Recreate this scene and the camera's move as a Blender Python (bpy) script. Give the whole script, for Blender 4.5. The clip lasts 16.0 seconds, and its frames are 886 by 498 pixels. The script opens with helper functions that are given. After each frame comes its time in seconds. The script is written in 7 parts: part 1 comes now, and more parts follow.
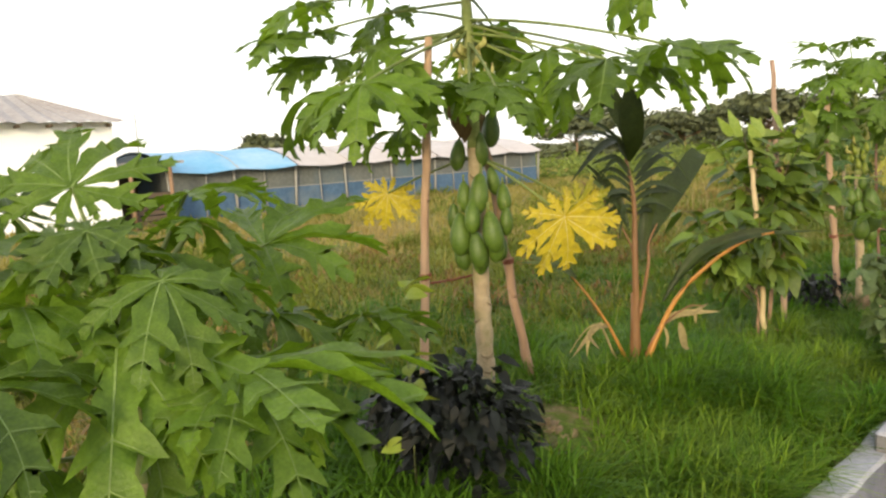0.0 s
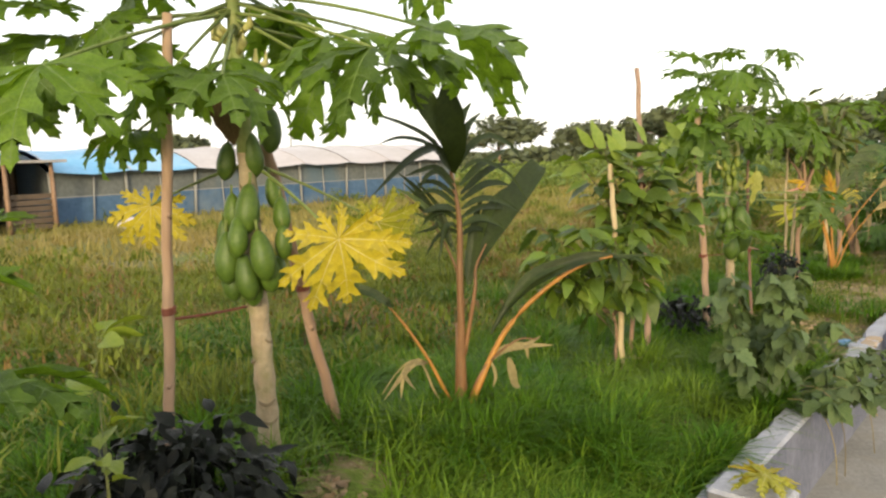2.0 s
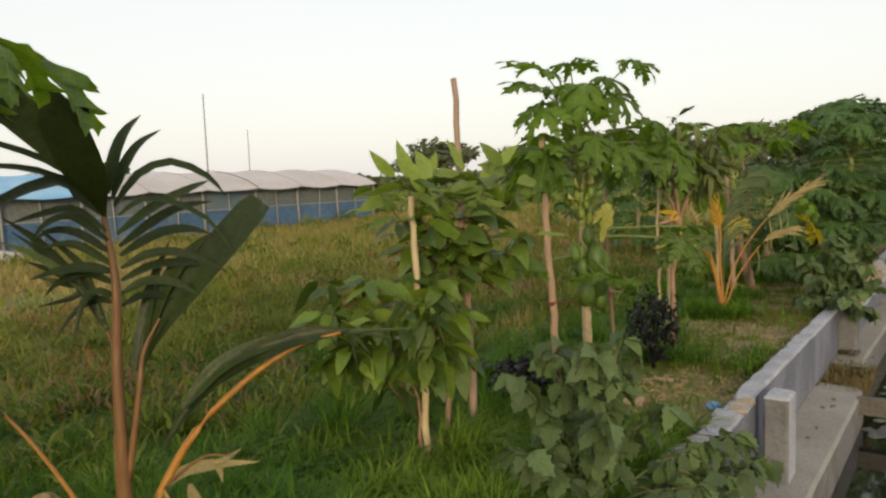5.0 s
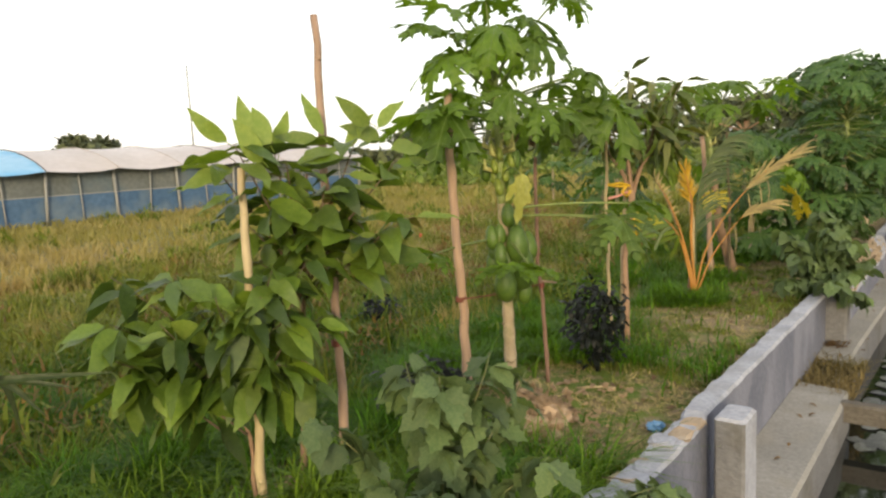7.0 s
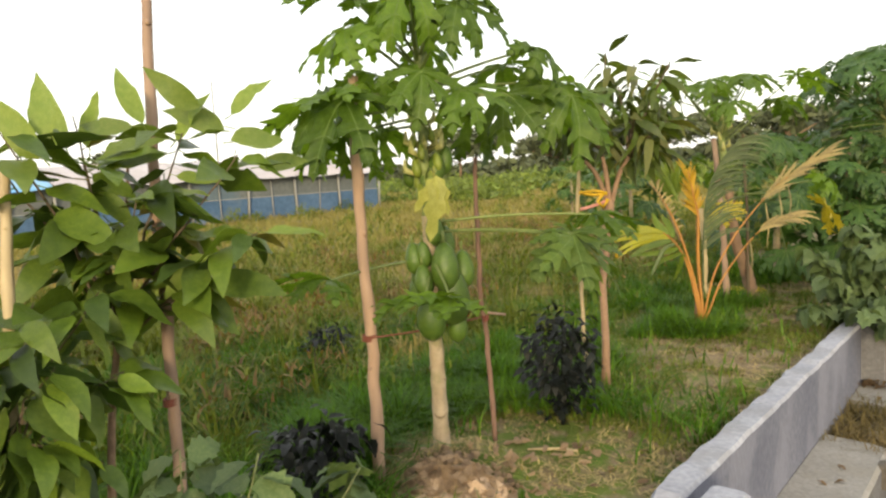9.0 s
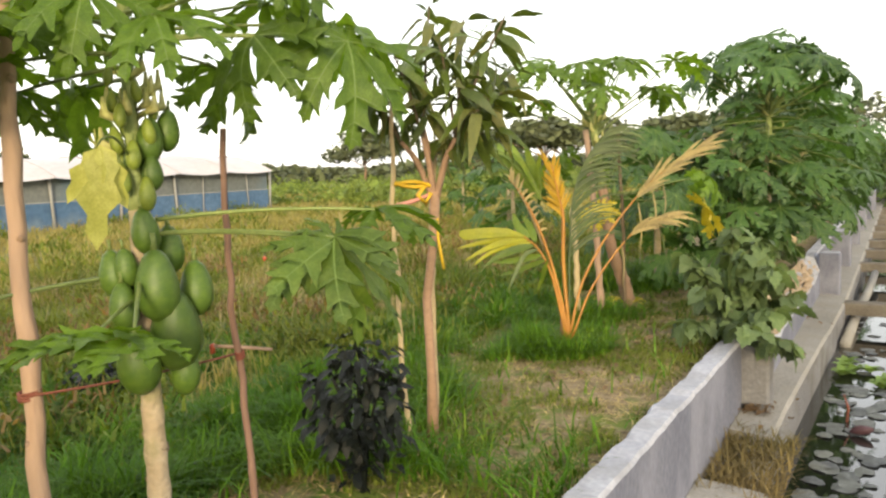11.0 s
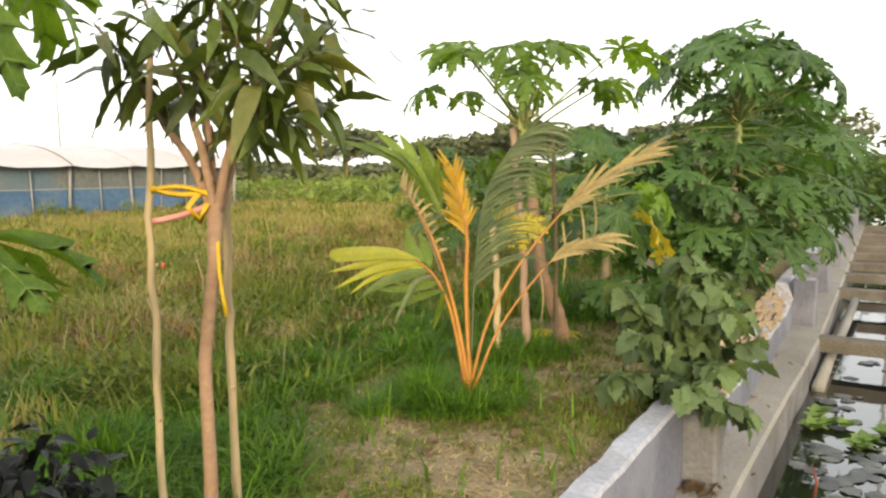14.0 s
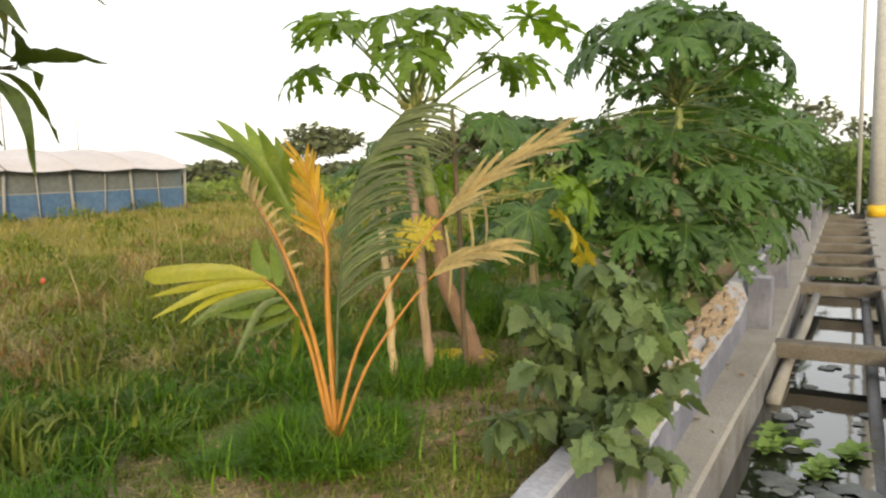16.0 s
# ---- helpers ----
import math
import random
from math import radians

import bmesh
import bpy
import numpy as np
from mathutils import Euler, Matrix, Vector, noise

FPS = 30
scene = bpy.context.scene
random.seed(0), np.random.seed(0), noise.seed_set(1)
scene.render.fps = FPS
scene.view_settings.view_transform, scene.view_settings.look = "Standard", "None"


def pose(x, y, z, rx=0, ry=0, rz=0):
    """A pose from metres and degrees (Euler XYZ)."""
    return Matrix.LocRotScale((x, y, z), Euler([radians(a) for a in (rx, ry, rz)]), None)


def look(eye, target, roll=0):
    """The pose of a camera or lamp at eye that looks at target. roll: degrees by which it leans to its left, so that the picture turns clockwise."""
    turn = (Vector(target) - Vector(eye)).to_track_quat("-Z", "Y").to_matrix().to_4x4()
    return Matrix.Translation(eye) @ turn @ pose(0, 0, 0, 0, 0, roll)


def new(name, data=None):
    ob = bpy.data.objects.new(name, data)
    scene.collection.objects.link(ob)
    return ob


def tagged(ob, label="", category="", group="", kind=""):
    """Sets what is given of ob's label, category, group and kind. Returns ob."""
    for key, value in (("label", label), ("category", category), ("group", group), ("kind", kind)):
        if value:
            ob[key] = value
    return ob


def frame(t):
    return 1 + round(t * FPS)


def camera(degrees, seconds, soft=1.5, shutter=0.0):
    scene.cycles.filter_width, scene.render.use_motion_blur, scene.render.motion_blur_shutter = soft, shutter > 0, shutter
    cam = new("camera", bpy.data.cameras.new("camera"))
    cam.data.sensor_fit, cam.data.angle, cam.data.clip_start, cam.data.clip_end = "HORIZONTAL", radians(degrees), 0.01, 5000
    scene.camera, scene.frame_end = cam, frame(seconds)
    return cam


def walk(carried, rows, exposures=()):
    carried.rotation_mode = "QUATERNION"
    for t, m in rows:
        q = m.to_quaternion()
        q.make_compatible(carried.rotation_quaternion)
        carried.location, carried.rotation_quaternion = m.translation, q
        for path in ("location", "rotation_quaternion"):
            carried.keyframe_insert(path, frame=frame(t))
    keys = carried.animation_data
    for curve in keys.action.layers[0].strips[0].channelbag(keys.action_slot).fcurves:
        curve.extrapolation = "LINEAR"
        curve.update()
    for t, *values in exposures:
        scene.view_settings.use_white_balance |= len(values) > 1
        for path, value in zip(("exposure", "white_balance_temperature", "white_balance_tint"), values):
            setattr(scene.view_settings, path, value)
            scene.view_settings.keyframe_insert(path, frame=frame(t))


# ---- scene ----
cam = camera(64.4, 16.0, soft=2.4)
PATH = [
    (0, (0.159, 0.573, 1.493), (-1.312, 1.902, 1.231), -3.5),
    (0.5, (0.197, 0.803, 1.489), (-1.286, 2.127, 1.268), -2.2),
    (1, (0.239, 0.963, 1.463), (-1.233, 2.295, 1.217), -2.2),
    (1.5, (0.227, 1.147, 1.455), (-1.162, 2.559, 1.178), -4.2),
    (2, (0.201, 1.407, 1.47), (-1.126, 2.882, 1.216), -2.1),
    (2.5, (0.205, 1.585, 1.453), (-1.083, 3.094, 1.194), -2.1),
    (3, (0.209, 1.855, 1.446), (-1.057, 3.387, 1.222), -2.5),
    (3.5, (0.226, 2.11, 1.426), (-1.031, 3.648, 1.195), -0.7),
    (4, (0.296, 2.325, 1.43), (-0.93, 3.888, 1.195), -2.0),
    (4.5, (0.23, 2.625, 1.539), (-0.974, 4.206, 1.322), -2.0),
    (4.7, (0.274, 2.692, 1.5), (-0.925, 4.281, 1.305), -2.2),
    (6.8, (0.262, 3.878, 1.423), (-0.97, 5.436, 1.189), -3.1),
    (7, (0.26, 3.942, 1.412), (-0.953, 5.51, 1.145), -2.9),
    (7.5, (0.247, 4.171, 1.39), (-1.027, 5.697, 1.17), -2.8),
    (8, (0.273, 4.408, 1.369), (-1.057, 5.884, 1.131), -3.1),
    (8.2, (0.258, 4.51, 1.369), (-1.054, 6.002, 1.143), -3.8),
    (10.3, (0.077, 5.715, 1.176), (-1.175, 7.258, 0.949), -2.0),
    (10.5, (0.058, 5.807, 1.188), (-1.166, 7.372, 0.965), -2.3),
    (11, (0.049, 6.047, 1.192), (-1.043, 7.708, 0.971), -2.6),
    (11.5, (0.065, 6.279, 1.176), (-1.053, 7.923, 0.956), -2.3),
    (12, (0.109, 6.476, 1.183), (-1.012, 8.118, 0.967), -1.9),
    (12.5, (0.135, 6.614, 1.175), (-0.962, 8.27, 0.944), -1.6),
    (13, (0.103, 6.807, 1.189), (-0.968, 8.479, 0.951), -1.4),
    (13.5, (0.019, 6.993, 1.186), (-1.016, 8.689, 0.953), -1.8),
    (14, (0.016, 7.211, 1.186), (-1.043, 8.893, 0.968), -0.6),
    (14.5, (0.092, 7.436, 1.174), (-0.98, 9.11, 0.949), 0.1),
    (15, (0.103, 7.6, 1.156), (-0.979, 9.264, 0.912), -1.1),
    (15.5, (0.084, 7.86, 1.183), (-0.944, 9.563, 0.98), -0.9),
    (16, (0.072, 8.094, 1.164), (-0.927, 9.811, 0.936), -1.8),
]
walk(cam, [(t, look(eye, target, roll)) for t, eye, target, roll in PATH], exposures=[(0, 0.22), (2.8, 0.2), (3.3, -0.02), (4.0, -0.24), (4.3, -0.36), (4.7, -0.54), (6.8, 0.0), (8, 0.08), (11, 0.5), (13.5, 0.48), (14.5, 0.4), (15.2, 0.3), (16, 0.2)])

# ---- sky and sun: a low, hazy evening sun on the pond side ----
SUN_AZ, SUN_EL = 146.0, 14.0      # degrees clockwise from +y, degrees above the horizon
world = bpy.data.worlds.new("evening_sky")
scene.world = world
world.use_nodes = True
wt = world.node_tree
wt.nodes.clear()
w_out = wt.nodes.new("ShaderNodeOutputWorld")
w_add = wt.nodes.new("ShaderNodeAddShader")
w_sky = wt.nodes.new("ShaderNodeTexSky")
w_sky.sky_type = "NISHITA"
w_sky.sun_disc = False
w_sky.sun_elevation, w_sky.sun_rotation = radians(SUN_EL), radians(SUN_AZ)
w_sky.dust_density, w_sky.air_density = 3.0, 1.2
w_b1 = wt.nodes.new("ShaderNodeBackground")
w_b1.inputs["Strength"].default_value = 0.07
w_b2 = wt.nodes.new("ShaderNodeBackground")     # bright thin cloud over the whole sky
w_b2.inputs["Color"].default_value = (1.0, 0.968, 0.925, 1)
w_b2.inputs["Strength"].default_value = 1.16
wt.links.new(w_sky.outputs["Color"], w_b1.inputs["Color"])
wt.links.new(w_b1.outputs[0], w_add.inputs[0])
wt.links.new(w_b2.outputs[0], w_add.inputs[1])
wt.links.new(w_add.outputs[0], w_out.inputs["Surface"])
sun = new("sun", bpy.data.lights.new("sun", "SUN"))
sun.data.energy, sun.data.angle, sun.data.color = 2.85, radians(11), (1.0, 0.82, 0.52)
sun_from = Vector((math.sin(radians(SUN_AZ)) * math.cos(radians(SUN_EL)), math.cos(radians(SUN_AZ)) * math.cos(radians(SUN_EL)), math.sin(radians(SUN_EL))))
sun.matrix_world = look(sun_from * 60, (0, 0, 0))


# ---- materials ----
def mat(name, c1, c2, scale=6.0, rough=0.7, bump=0.15, fine=60.0, trans=0.0, stain=None, stain_scale=1.5, stain_amount=0.5, rand=0.0, island=0.0, metal=0.0, spec=0.4, grainy=0.45, stretch=(1, 1, 1), bumpd=0.02):
    """Two tones by coarse noise, fine grain in tone and relief, stains, and a lighter or darker tone from piece to piece."""
    m = bpy.data.materials.new(name)
    m.use_nodes = True
    nt = m.node_tree
    n, l = nt.nodes, nt.links
    b = n["Principled BSDF"]
    tc = n.new("ShaderNodeTexCoord")
    mp = n.new("ShaderNodeMapping")
    mp.inputs["Scale"].default_value = stretch
    l.new(tc.outputs["Object"], mp.inputs["Vector"])

    def noise_node(sc, detail=4.0):
        k = n.new("ShaderNodeTexNoise")
        k.inputs["Scale"].default_value, k.inputs["Detail"].default_value = sc, detail
        l.new(mp.outputs["Vector"], k.inputs["Vector"])
        return k

    def mix(fac, a, c, blend="MIX"):
        k = n.new("ShaderNodeMix")
        k.data_type, k.blend_type = "RGBA", blend
        for sock, v in ((k.inputs[0], fac), (k.inputs[6], a), (k.inputs[7], c)):
            if isinstance(v, (int, float)):
                sock.default_value = v
            elif isinstance(v, tuple):
                sock.default_value = (*v[:3], 1)
            else:
                l.new(v, sock)
        return k.outputs[2]

    def ramp(src, lo, hi, a=0.0, c=1.0):
        k = n.new("ShaderNodeMapRange")
        k.inputs[1].default_value, k.inputs[2].default_value, k.inputs[3].default_value, k.inputs[4].default_value = lo, hi, a, c
        l.new(src, k.inputs[0])
        return k.outputs[0]

    coarse, grain = noise_node(scale), noise_node(fine, 3.0)
    col = mix(ramp(coarse.outputs["Fac"], 0.35, 0.65), c1, c2)
    col = mix(ramp(grain.outputs["Fac"], 0.3, 0.7, 0.0, grainy), col, tuple(0.55 * v for v in c1))
    if stain:
        st = noise_node(stain_scale, 6.0)
        col = mix(ramp(st.outputs["Fac"], 0.5, 0.62, 0.0, stain_amount), col, stain)
    if rand:
        oi = n.new("ShaderNodeObjectInfo")
        col = mix(1.0, col, mix(oi.outputs["Random"], (1 - rand, 1 - rand, 1 - rand), (1 + rand, 1 + 0.9 * rand, 1 + 0.3 * rand)), "MULTIPLY")
    if island:
        ge = n.new("ShaderNodeNewGeometry")
        col = mix(1.0, col, mix(ge.outputs["Random Per Island"], (1 - island, 1 - island, 1 - island), (1 + island, 1 + 0.85 * island, 1 + 0.2 * island)), "MULTIPLY")
    l.new(col, b.inputs["Base Color"])
    l.new(ramp(grain.outputs["Fac"], 0.2, 0.8, max(0.05, rough - 0.12), min(1.0, rough + 0.12)), b.inputs["Roughness"])
    b.inputs["Metallic"].default_value = metal
    b.inputs["Specular IOR Level"].default_value = spec
    if bump:
        bp = n.new("ShaderNodeBump")
        bp.inputs["Strength"].default_value, bp.inputs["Distance"].default_value = bump, bumpd
        add = n.new("ShaderNodeMath")
        l.new(coarse.outputs["Fac"], add.inputs[0])
        l.new(grain.outputs["Fac"], add.inputs[1])
        l.new(add.outputs[0], bp.inputs["Height"])
        l.new(bp.outputs["Normal"], b.inputs["Normal"])
    if trans:
        tr = n.new("ShaderNodeBsdfTranslucent")
        l.new(mix(1.0, col, (1.35, 1.25, 0.6), "MULTIPLY"), tr.inputs["Color"])
        ms = n.new("ShaderNodeMixShader")
        ms.inputs[0].default_value = trans
        l.new(b.outputs[0], ms.inputs[1])
        l.new(tr.outputs[0], ms.inputs[2])
        l.new(ms.outputs[0], n["Material Output"].inputs["Surface"])
    return m


LEAF = mat("papaya_leaf_green", (0.090, 0.172, 0.015), (0.146, 0.252, 0.028), 7, 0.42, 0.25, 45, 0.5, rand=0.32, spec=0.38)
LEAF_P = mat("papaya_leaf_pale", (0.082, 0.146, 0.017), (0.130, 0.196, 0.027), 7, 0.5, 0.25, 45, 0.4, rand=0.2)
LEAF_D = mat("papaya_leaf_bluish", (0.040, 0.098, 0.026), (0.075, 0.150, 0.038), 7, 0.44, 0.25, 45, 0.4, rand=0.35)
LEAF_Y = mat("papaya_leaf_yellow", (0.468, 0.382, 0.02), (0.562, 0.468, 0.035), 9, 0.55, 0.25, 50, 0.3, stain=(0.273, 0.234, 0.039), stain_scale=8, rand=0.1)
LEAF_YG = mat("papaya_leaf_fading", (0.296, 0.312, 0.062), (0.406, 0.406, 0.109), 7, 0.55, 0.2, 45, 0.3, rand=0.1)
LEAF_GY = mat("papaya_leaf_turning", (0.281, 0.296, 0.023), (0.374, 0.359, 0.031), 7, 0.55, 0.2, 45, 0.35, rand=0.15)
VEIN = mat("leaf_vein", (0.133, 0.211, 0.039), (0.179, 0.257, 0.062), 20, 0.55, 0.1, 80)
VEIN_Y = mat("leaf_vein_yellow", (0.562, 0.484, 0.172), (0.624, 0.546, 0.234), 20, 0.55, 0.1, 80)
PETIOLE = mat("papaya_petiole", (0.125, 0.172, 0.047), (0.179, 0.226, 0.07), 14, 0.5, 0.1, 60, rand=0.2)
SCAR = mat("leaf_scar", (0.234, 0.179, 0.109), (0.172, 0.133, 0.078), 20, 0.85, 0.4, 60)
TRUNK = mat("papaya_trunk", (0.429, 0.351, 0.242), (0.296, 0.226, 0.14), 9, 0.75, 0.5, 55, stain=(0.203, 0.187, 0.086), stain_scale=7, stain_amount=0.75)
TRUNK_R = mat("papaya_trunk_reddish", (0.281, 0.179, 0.117), (0.218, 0.14, 0.094), 9, 0.8, 0.5, 55, stain=(0.156, 0.109, 0.07), stain_scale=5)
SHOOT = mat("papaya_young_stem", (0.203, 0.265, 0.078), (0.281, 0.312, 0.117), 12, 0.6, 0.3, 60)
FRUIT = mat("papaya_fruit", (0.058, 0.112, 0.015), (0.090, 0.150, 0.022), 10, 0.45, 0.12, 90, rand=0.22, stain=(0.055, 0.101, 0.023), stain_scale=14, stain_amount=0.4)
FRUIT_Y = mat("papaya_young_fruit", (0.160, 0.215, 0.027), (0.215, 0.265, 0.043), 10, 0.45, 0.12, 90, rand=0.2)
FLOWER = mat("papaya_flower", (0.429, 0.429, 0.14), (0.507, 0.484, 0.218), 30, 0.6, 0.1, 80)
WOOD = mat("stake_wood", (0.367, 0.254, 0.187), (0.304, 0.199, 0.144), 5, 0.75, 0.35, 40, stretch=(1, 1, 0.15), stain=(0.218, 0.133, 0.086), stain_scale=6, stain_amount=0.5, rand=0.15)
BAMBOO = mat("stake_bamboo", (0.499, 0.398, 0.234), (0.429, 0.328, 0.179), 5, 0.6, 0.25, 40, stretch=(1, 1, 0.15), stain=(0.265, 0.195, 0.109), stain_scale=7, rand=0.12)
DARKLEAF = mat("dark_purple_leaf", (0.006, 0.009, 0.009), (0.013, 0.016, 0.016), 14, 0.42, 0.2, 60, 0.1, rand=0.4, spec=0.2)
AVO = mat("broad_leaf_green", (0.094, 0.160, 0.018), (0.142, 0.214, 0.029), 9, 0.42, 0.2, 60, 0.28, rand=0.35)
AVO_DARK = mat("broad_leaf_dark", (0.043, 0.082, 0.014), (0.066, 0.113, 0.02), 9, 0.4, 0.2, 60, 0.2, rand=0.35)
AVO_OLD = mat("broad_leaf_old", (0.172, 0.172, 0.035), (0.133, 0.117, 0.031), 9, 0.5, 0.2, 60, 0.25, rand=0.3)
AVO_Y = mat("broad_leaf_young", (0.156, 0.234, 0.039), (0.211, 0.281, 0.062), 9, 0.45, 0.2, 60, 0.3, rand=0.25)
SEEDLEAF = mat("yellow_green_leaf", (0.234, 0.328, 0.035), (0.296, 0.374, 0.055), 9, 0.5, 0.2, 60, 0.3, rand=0.25)
MANGO = mat("mango_leaf", (0.056, 0.091, 0.013), (0.094, 0.132, 0.023), 9, 0.38, 0.2, 60, 0.22, rand=0.4)
MANGO_O = mat("mango_leaf_olive", (0.100, 0.115, 0.022), (0.140, 0.150, 0.030), 9, 0.38, 0.2, 60, 0.25, rand=0.3)
EGG = mat("eggplant_leaf", (0.074, 0.125, 0.046), (0.118, 0.168, 0.071), 11, 0.6, 0.25, 60, 0.25, rand=0.4)
TWIG = mat("dark_twig", (0.125, 0.09, 0.055), (0.086, 0.066, 0.039), 12, 0.8, 0.4, 60)
STEM = mat("green_stem", (0.125, 0.156, 0.055), (0.187, 0.187, 0.078), 14, 0.6, 0.2, 60)
BARK = mat("young_bark", (0.33, 0.21, 0.137), (0.245, 0.155, 0.098), 12, 0.8, 0.4, 60)
PALM = mat("palm_leaflet_dark", (0.019, 0.033, 0.008), (0.034, 0.051, 0.012), 9, 0.45, 0.15, 60, 0.12, rand=0.3, spec=0.25)
PALM_S = mat("palm_leaflet_soft", (0.058, 0.09, 0.031), (0.09, 0.125, 0.043), 9, 0.5, 0.15, 60, 0.25, rand=0.25)
PALM_G = mat("palm_leaflet_green", (0.095, 0.160, 0.018), (0.160, 0.222, 0.028), 9, 0.45, 0.15, 60, 0.28, rand=0.3)
PALM_O = mat("palm_leaflet_golden", (0.37, 0.235, 0.014), (0.42, 0.26, 0.020), 9, 0.5, 0.15, 60, 0.28, rand=0.25)
PALM_Y = mat("palm_leaflet_yellow", (0.345, 0.345, 0.018), (0.285, 0.30, 0.030), 9, 0.45, 0.15, 60, 0.3, rand=0.2)
PALM_DRY = mat("palm_leaflet_dry", (0.234, 0.195, 0.101), (0.312, 0.257, 0.133), 9, 0.75, 0.25, 60, 0.2, rand=0.3)
RACHIS_O = mat("palm_stalk_orange", (0.38, 0.175, 0.025), (0.29, 0.130, 0.026), 8, 0.5, 0.2, 50, stretch=(1, 1, 0.3))
RACHIS_B = mat("palm_stalk_brown", (0.156, 0.078, 0.031), (0.218, 0.109, 0.043), 8, 0.55, 0.2, 50, stretch=(1, 1, 0.3))
GRASS = mat("lush_grass", (0.055, 0.144, 0.012), (0.092, 0.191, 0.017), 2.2, 0.5, 0, 30, 0.3, island=0.4, spec=0.12)
GRASS_L = mat("light_grass", (0.125, 0.226, 0.023), (0.172, 0.273, 0.039), 2.2, 0.5, 0, 30, 0.3, island=0.4, spec=0.12)
WEED = mat("field_weeds", (0.193, 0.233, 0.052), (0.278, 0.292, 0.081), 0.6, 0.75, 0, 12, 0.45, island=0.18, stain=(0.377, 0.278, 0.153), stain_scale=0.45, stain_amount=0.8, spec=0.12)
WEED_F = mat("far_field_weeds", (0.243, 0.238, 0.076), (0.340, 0.296, 0.135), 0.25, 0.75, 0, 12, 0.4, island=0.2, stain=(0.335, 0.272, 0.145), stain_scale=0.2, stain_amount=0.7, spec=0.12)
WEED_R = mat("reddish_weeds", (0.187, 0.117, 0.051), (0.25, 0.172, 0.078), 1.0, 0.75, 0, 12, 0.35, island=0.35)
GRASS_O = mat("olive_weed_tuft", (0.117, 0.164, 0.027), (0.172, 0.203, 0.045), 1.2, 0.6, 0, 30, 0.3, island=0.35, spec=0.12)
STRAW = mat("dry_grass", (0.359, 0.296, 0.161), (0.430, 0.359, 0.215), 3, 0.8, 0, 30, 0.2, island=0.35, spec=0.12)
DRYTUFT = mat("brown_dry_grass", (0.187, 0.148, 0.078), (0.133, 0.117, 0.055), 3, 0.85, 0, 30, 0.2, island=0.4, spec=0.12)
CLOD = mat("soil_clod", (0.56, 0.40, 0.275), (0.43, 0.30, 0.195), 9, 0.95, 0.8, 70, rand=0.25)
# CONC is darkened and blued: the shade on upright faces is in its colour
CONC = mat("shade_grey_concrete", (0.121, 0.129, 0.172), (0.164, 0.172, 0.218), 2.2, 0.85, 0.35, 45, stain=(0.211, 0.218, 0.265), stain_scale=3.0, stain_amount=0.55, stretch=(1, 1, 0.6))
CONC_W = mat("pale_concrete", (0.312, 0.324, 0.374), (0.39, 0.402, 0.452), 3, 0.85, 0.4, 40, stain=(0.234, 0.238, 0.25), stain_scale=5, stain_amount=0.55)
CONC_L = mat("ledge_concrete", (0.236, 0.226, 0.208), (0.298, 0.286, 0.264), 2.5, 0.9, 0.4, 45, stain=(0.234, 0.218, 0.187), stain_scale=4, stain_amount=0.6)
CONC_D = mat("dark_stained_concrete", (0.150, 0.150, 0.158), (0.205, 0.205, 0.212), 2.5, 0.9, 0.5, 40, stain=(0.101, 0.094, 0.078), stain_scale=3, stain_amount=0.7)
BEAM = mat("wet_beam_concrete", (0.095, 0.083, 0.068), (0.146, 0.130, 0.108), 2.5, 0.9, 0.5, 40, stain=(0.156, 0.144, 0.125), stain_scale=3, stain_amount=0.6)
BUSH_G = mat("canal_bush", (0.075, 0.14, 0.03), (0.125, 0.19, 0.045), 0.8, 0.6, 0, 8, 0.25, island=0.45)
STAKE_D = mat("dark_stake_wood", (0.195, 0.117, 0.086), (0.148, 0.086, 0.062), 5, 0.8, 0.35, 40, stretch=(1, 1, 0.15))
RUBBLE = mat("broken_brick_edge", (0.385, 0.300, 0.212), (0.320, 0.240, 0.165), 8, 0.9, 0.6, 40, stain=(0.406, 0.374, 0.328), stain_scale=9)
PAD = mat("floating_leaf", (0.082, 0.094, 0.096), (0.156, 0.164, 0.176), 9, 0.35, 0.2, 60, rand=0.35)
LETTUCE = mat("water_lettuce", (0.150, 0.260, 0.050), (0.215, 0.320, 0.085), 14, 0.6, 0.2, 60, 0.2, rand=0.25)
DEADLEAF = mat("dead_leaf", (0.125, 0.078, 0.043), (0.195, 0.129, 0.07), 14, 0.8, 0.3, 60, 0.1, rand=0.3)
RIBBON = mat("yellow_strap", (0.624, 0.406, 0.016), (0.562, 0.351, 0.016), 12, 0.5, 0.1, 60)
PINK = mat("pink_ribbon", (0.546, 0.257, 0.218), (0.484, 0.211, 0.179), 12, 0.6, 0.1, 60)
BUD = mat("purple_bud", (0.060, 0.028, 0.035), (0.095, 0.043, 0.050), 14, 0.5, 0.1, 60)
TAG = mat("orange_red_plastic", (0.50, 0.10, 0.04), (0.42, 0.08, 0.035), 20, 0.45, 0.1, 60)
TWINE = mat("red_twine", (0.211, 0.066, 0.043), (0.164, 0.058, 0.039), 40, 0.8, 0.2, 120)
BLUEBAG = mat("blue_plastic", (0.078, 0.203, 0.39), (0.125, 0.265, 0.452), 8, 0.35, 0.3, 30)
FILM_W = mat("greenhouse_film", (0.429, 0.39, 0.382), (0.491, 0.452, 0.445), 0.6, 0.5, 0.1, 6, grainy=0.12, stain=(0.39, 0.351, 0.328), stain_scale=0.4)
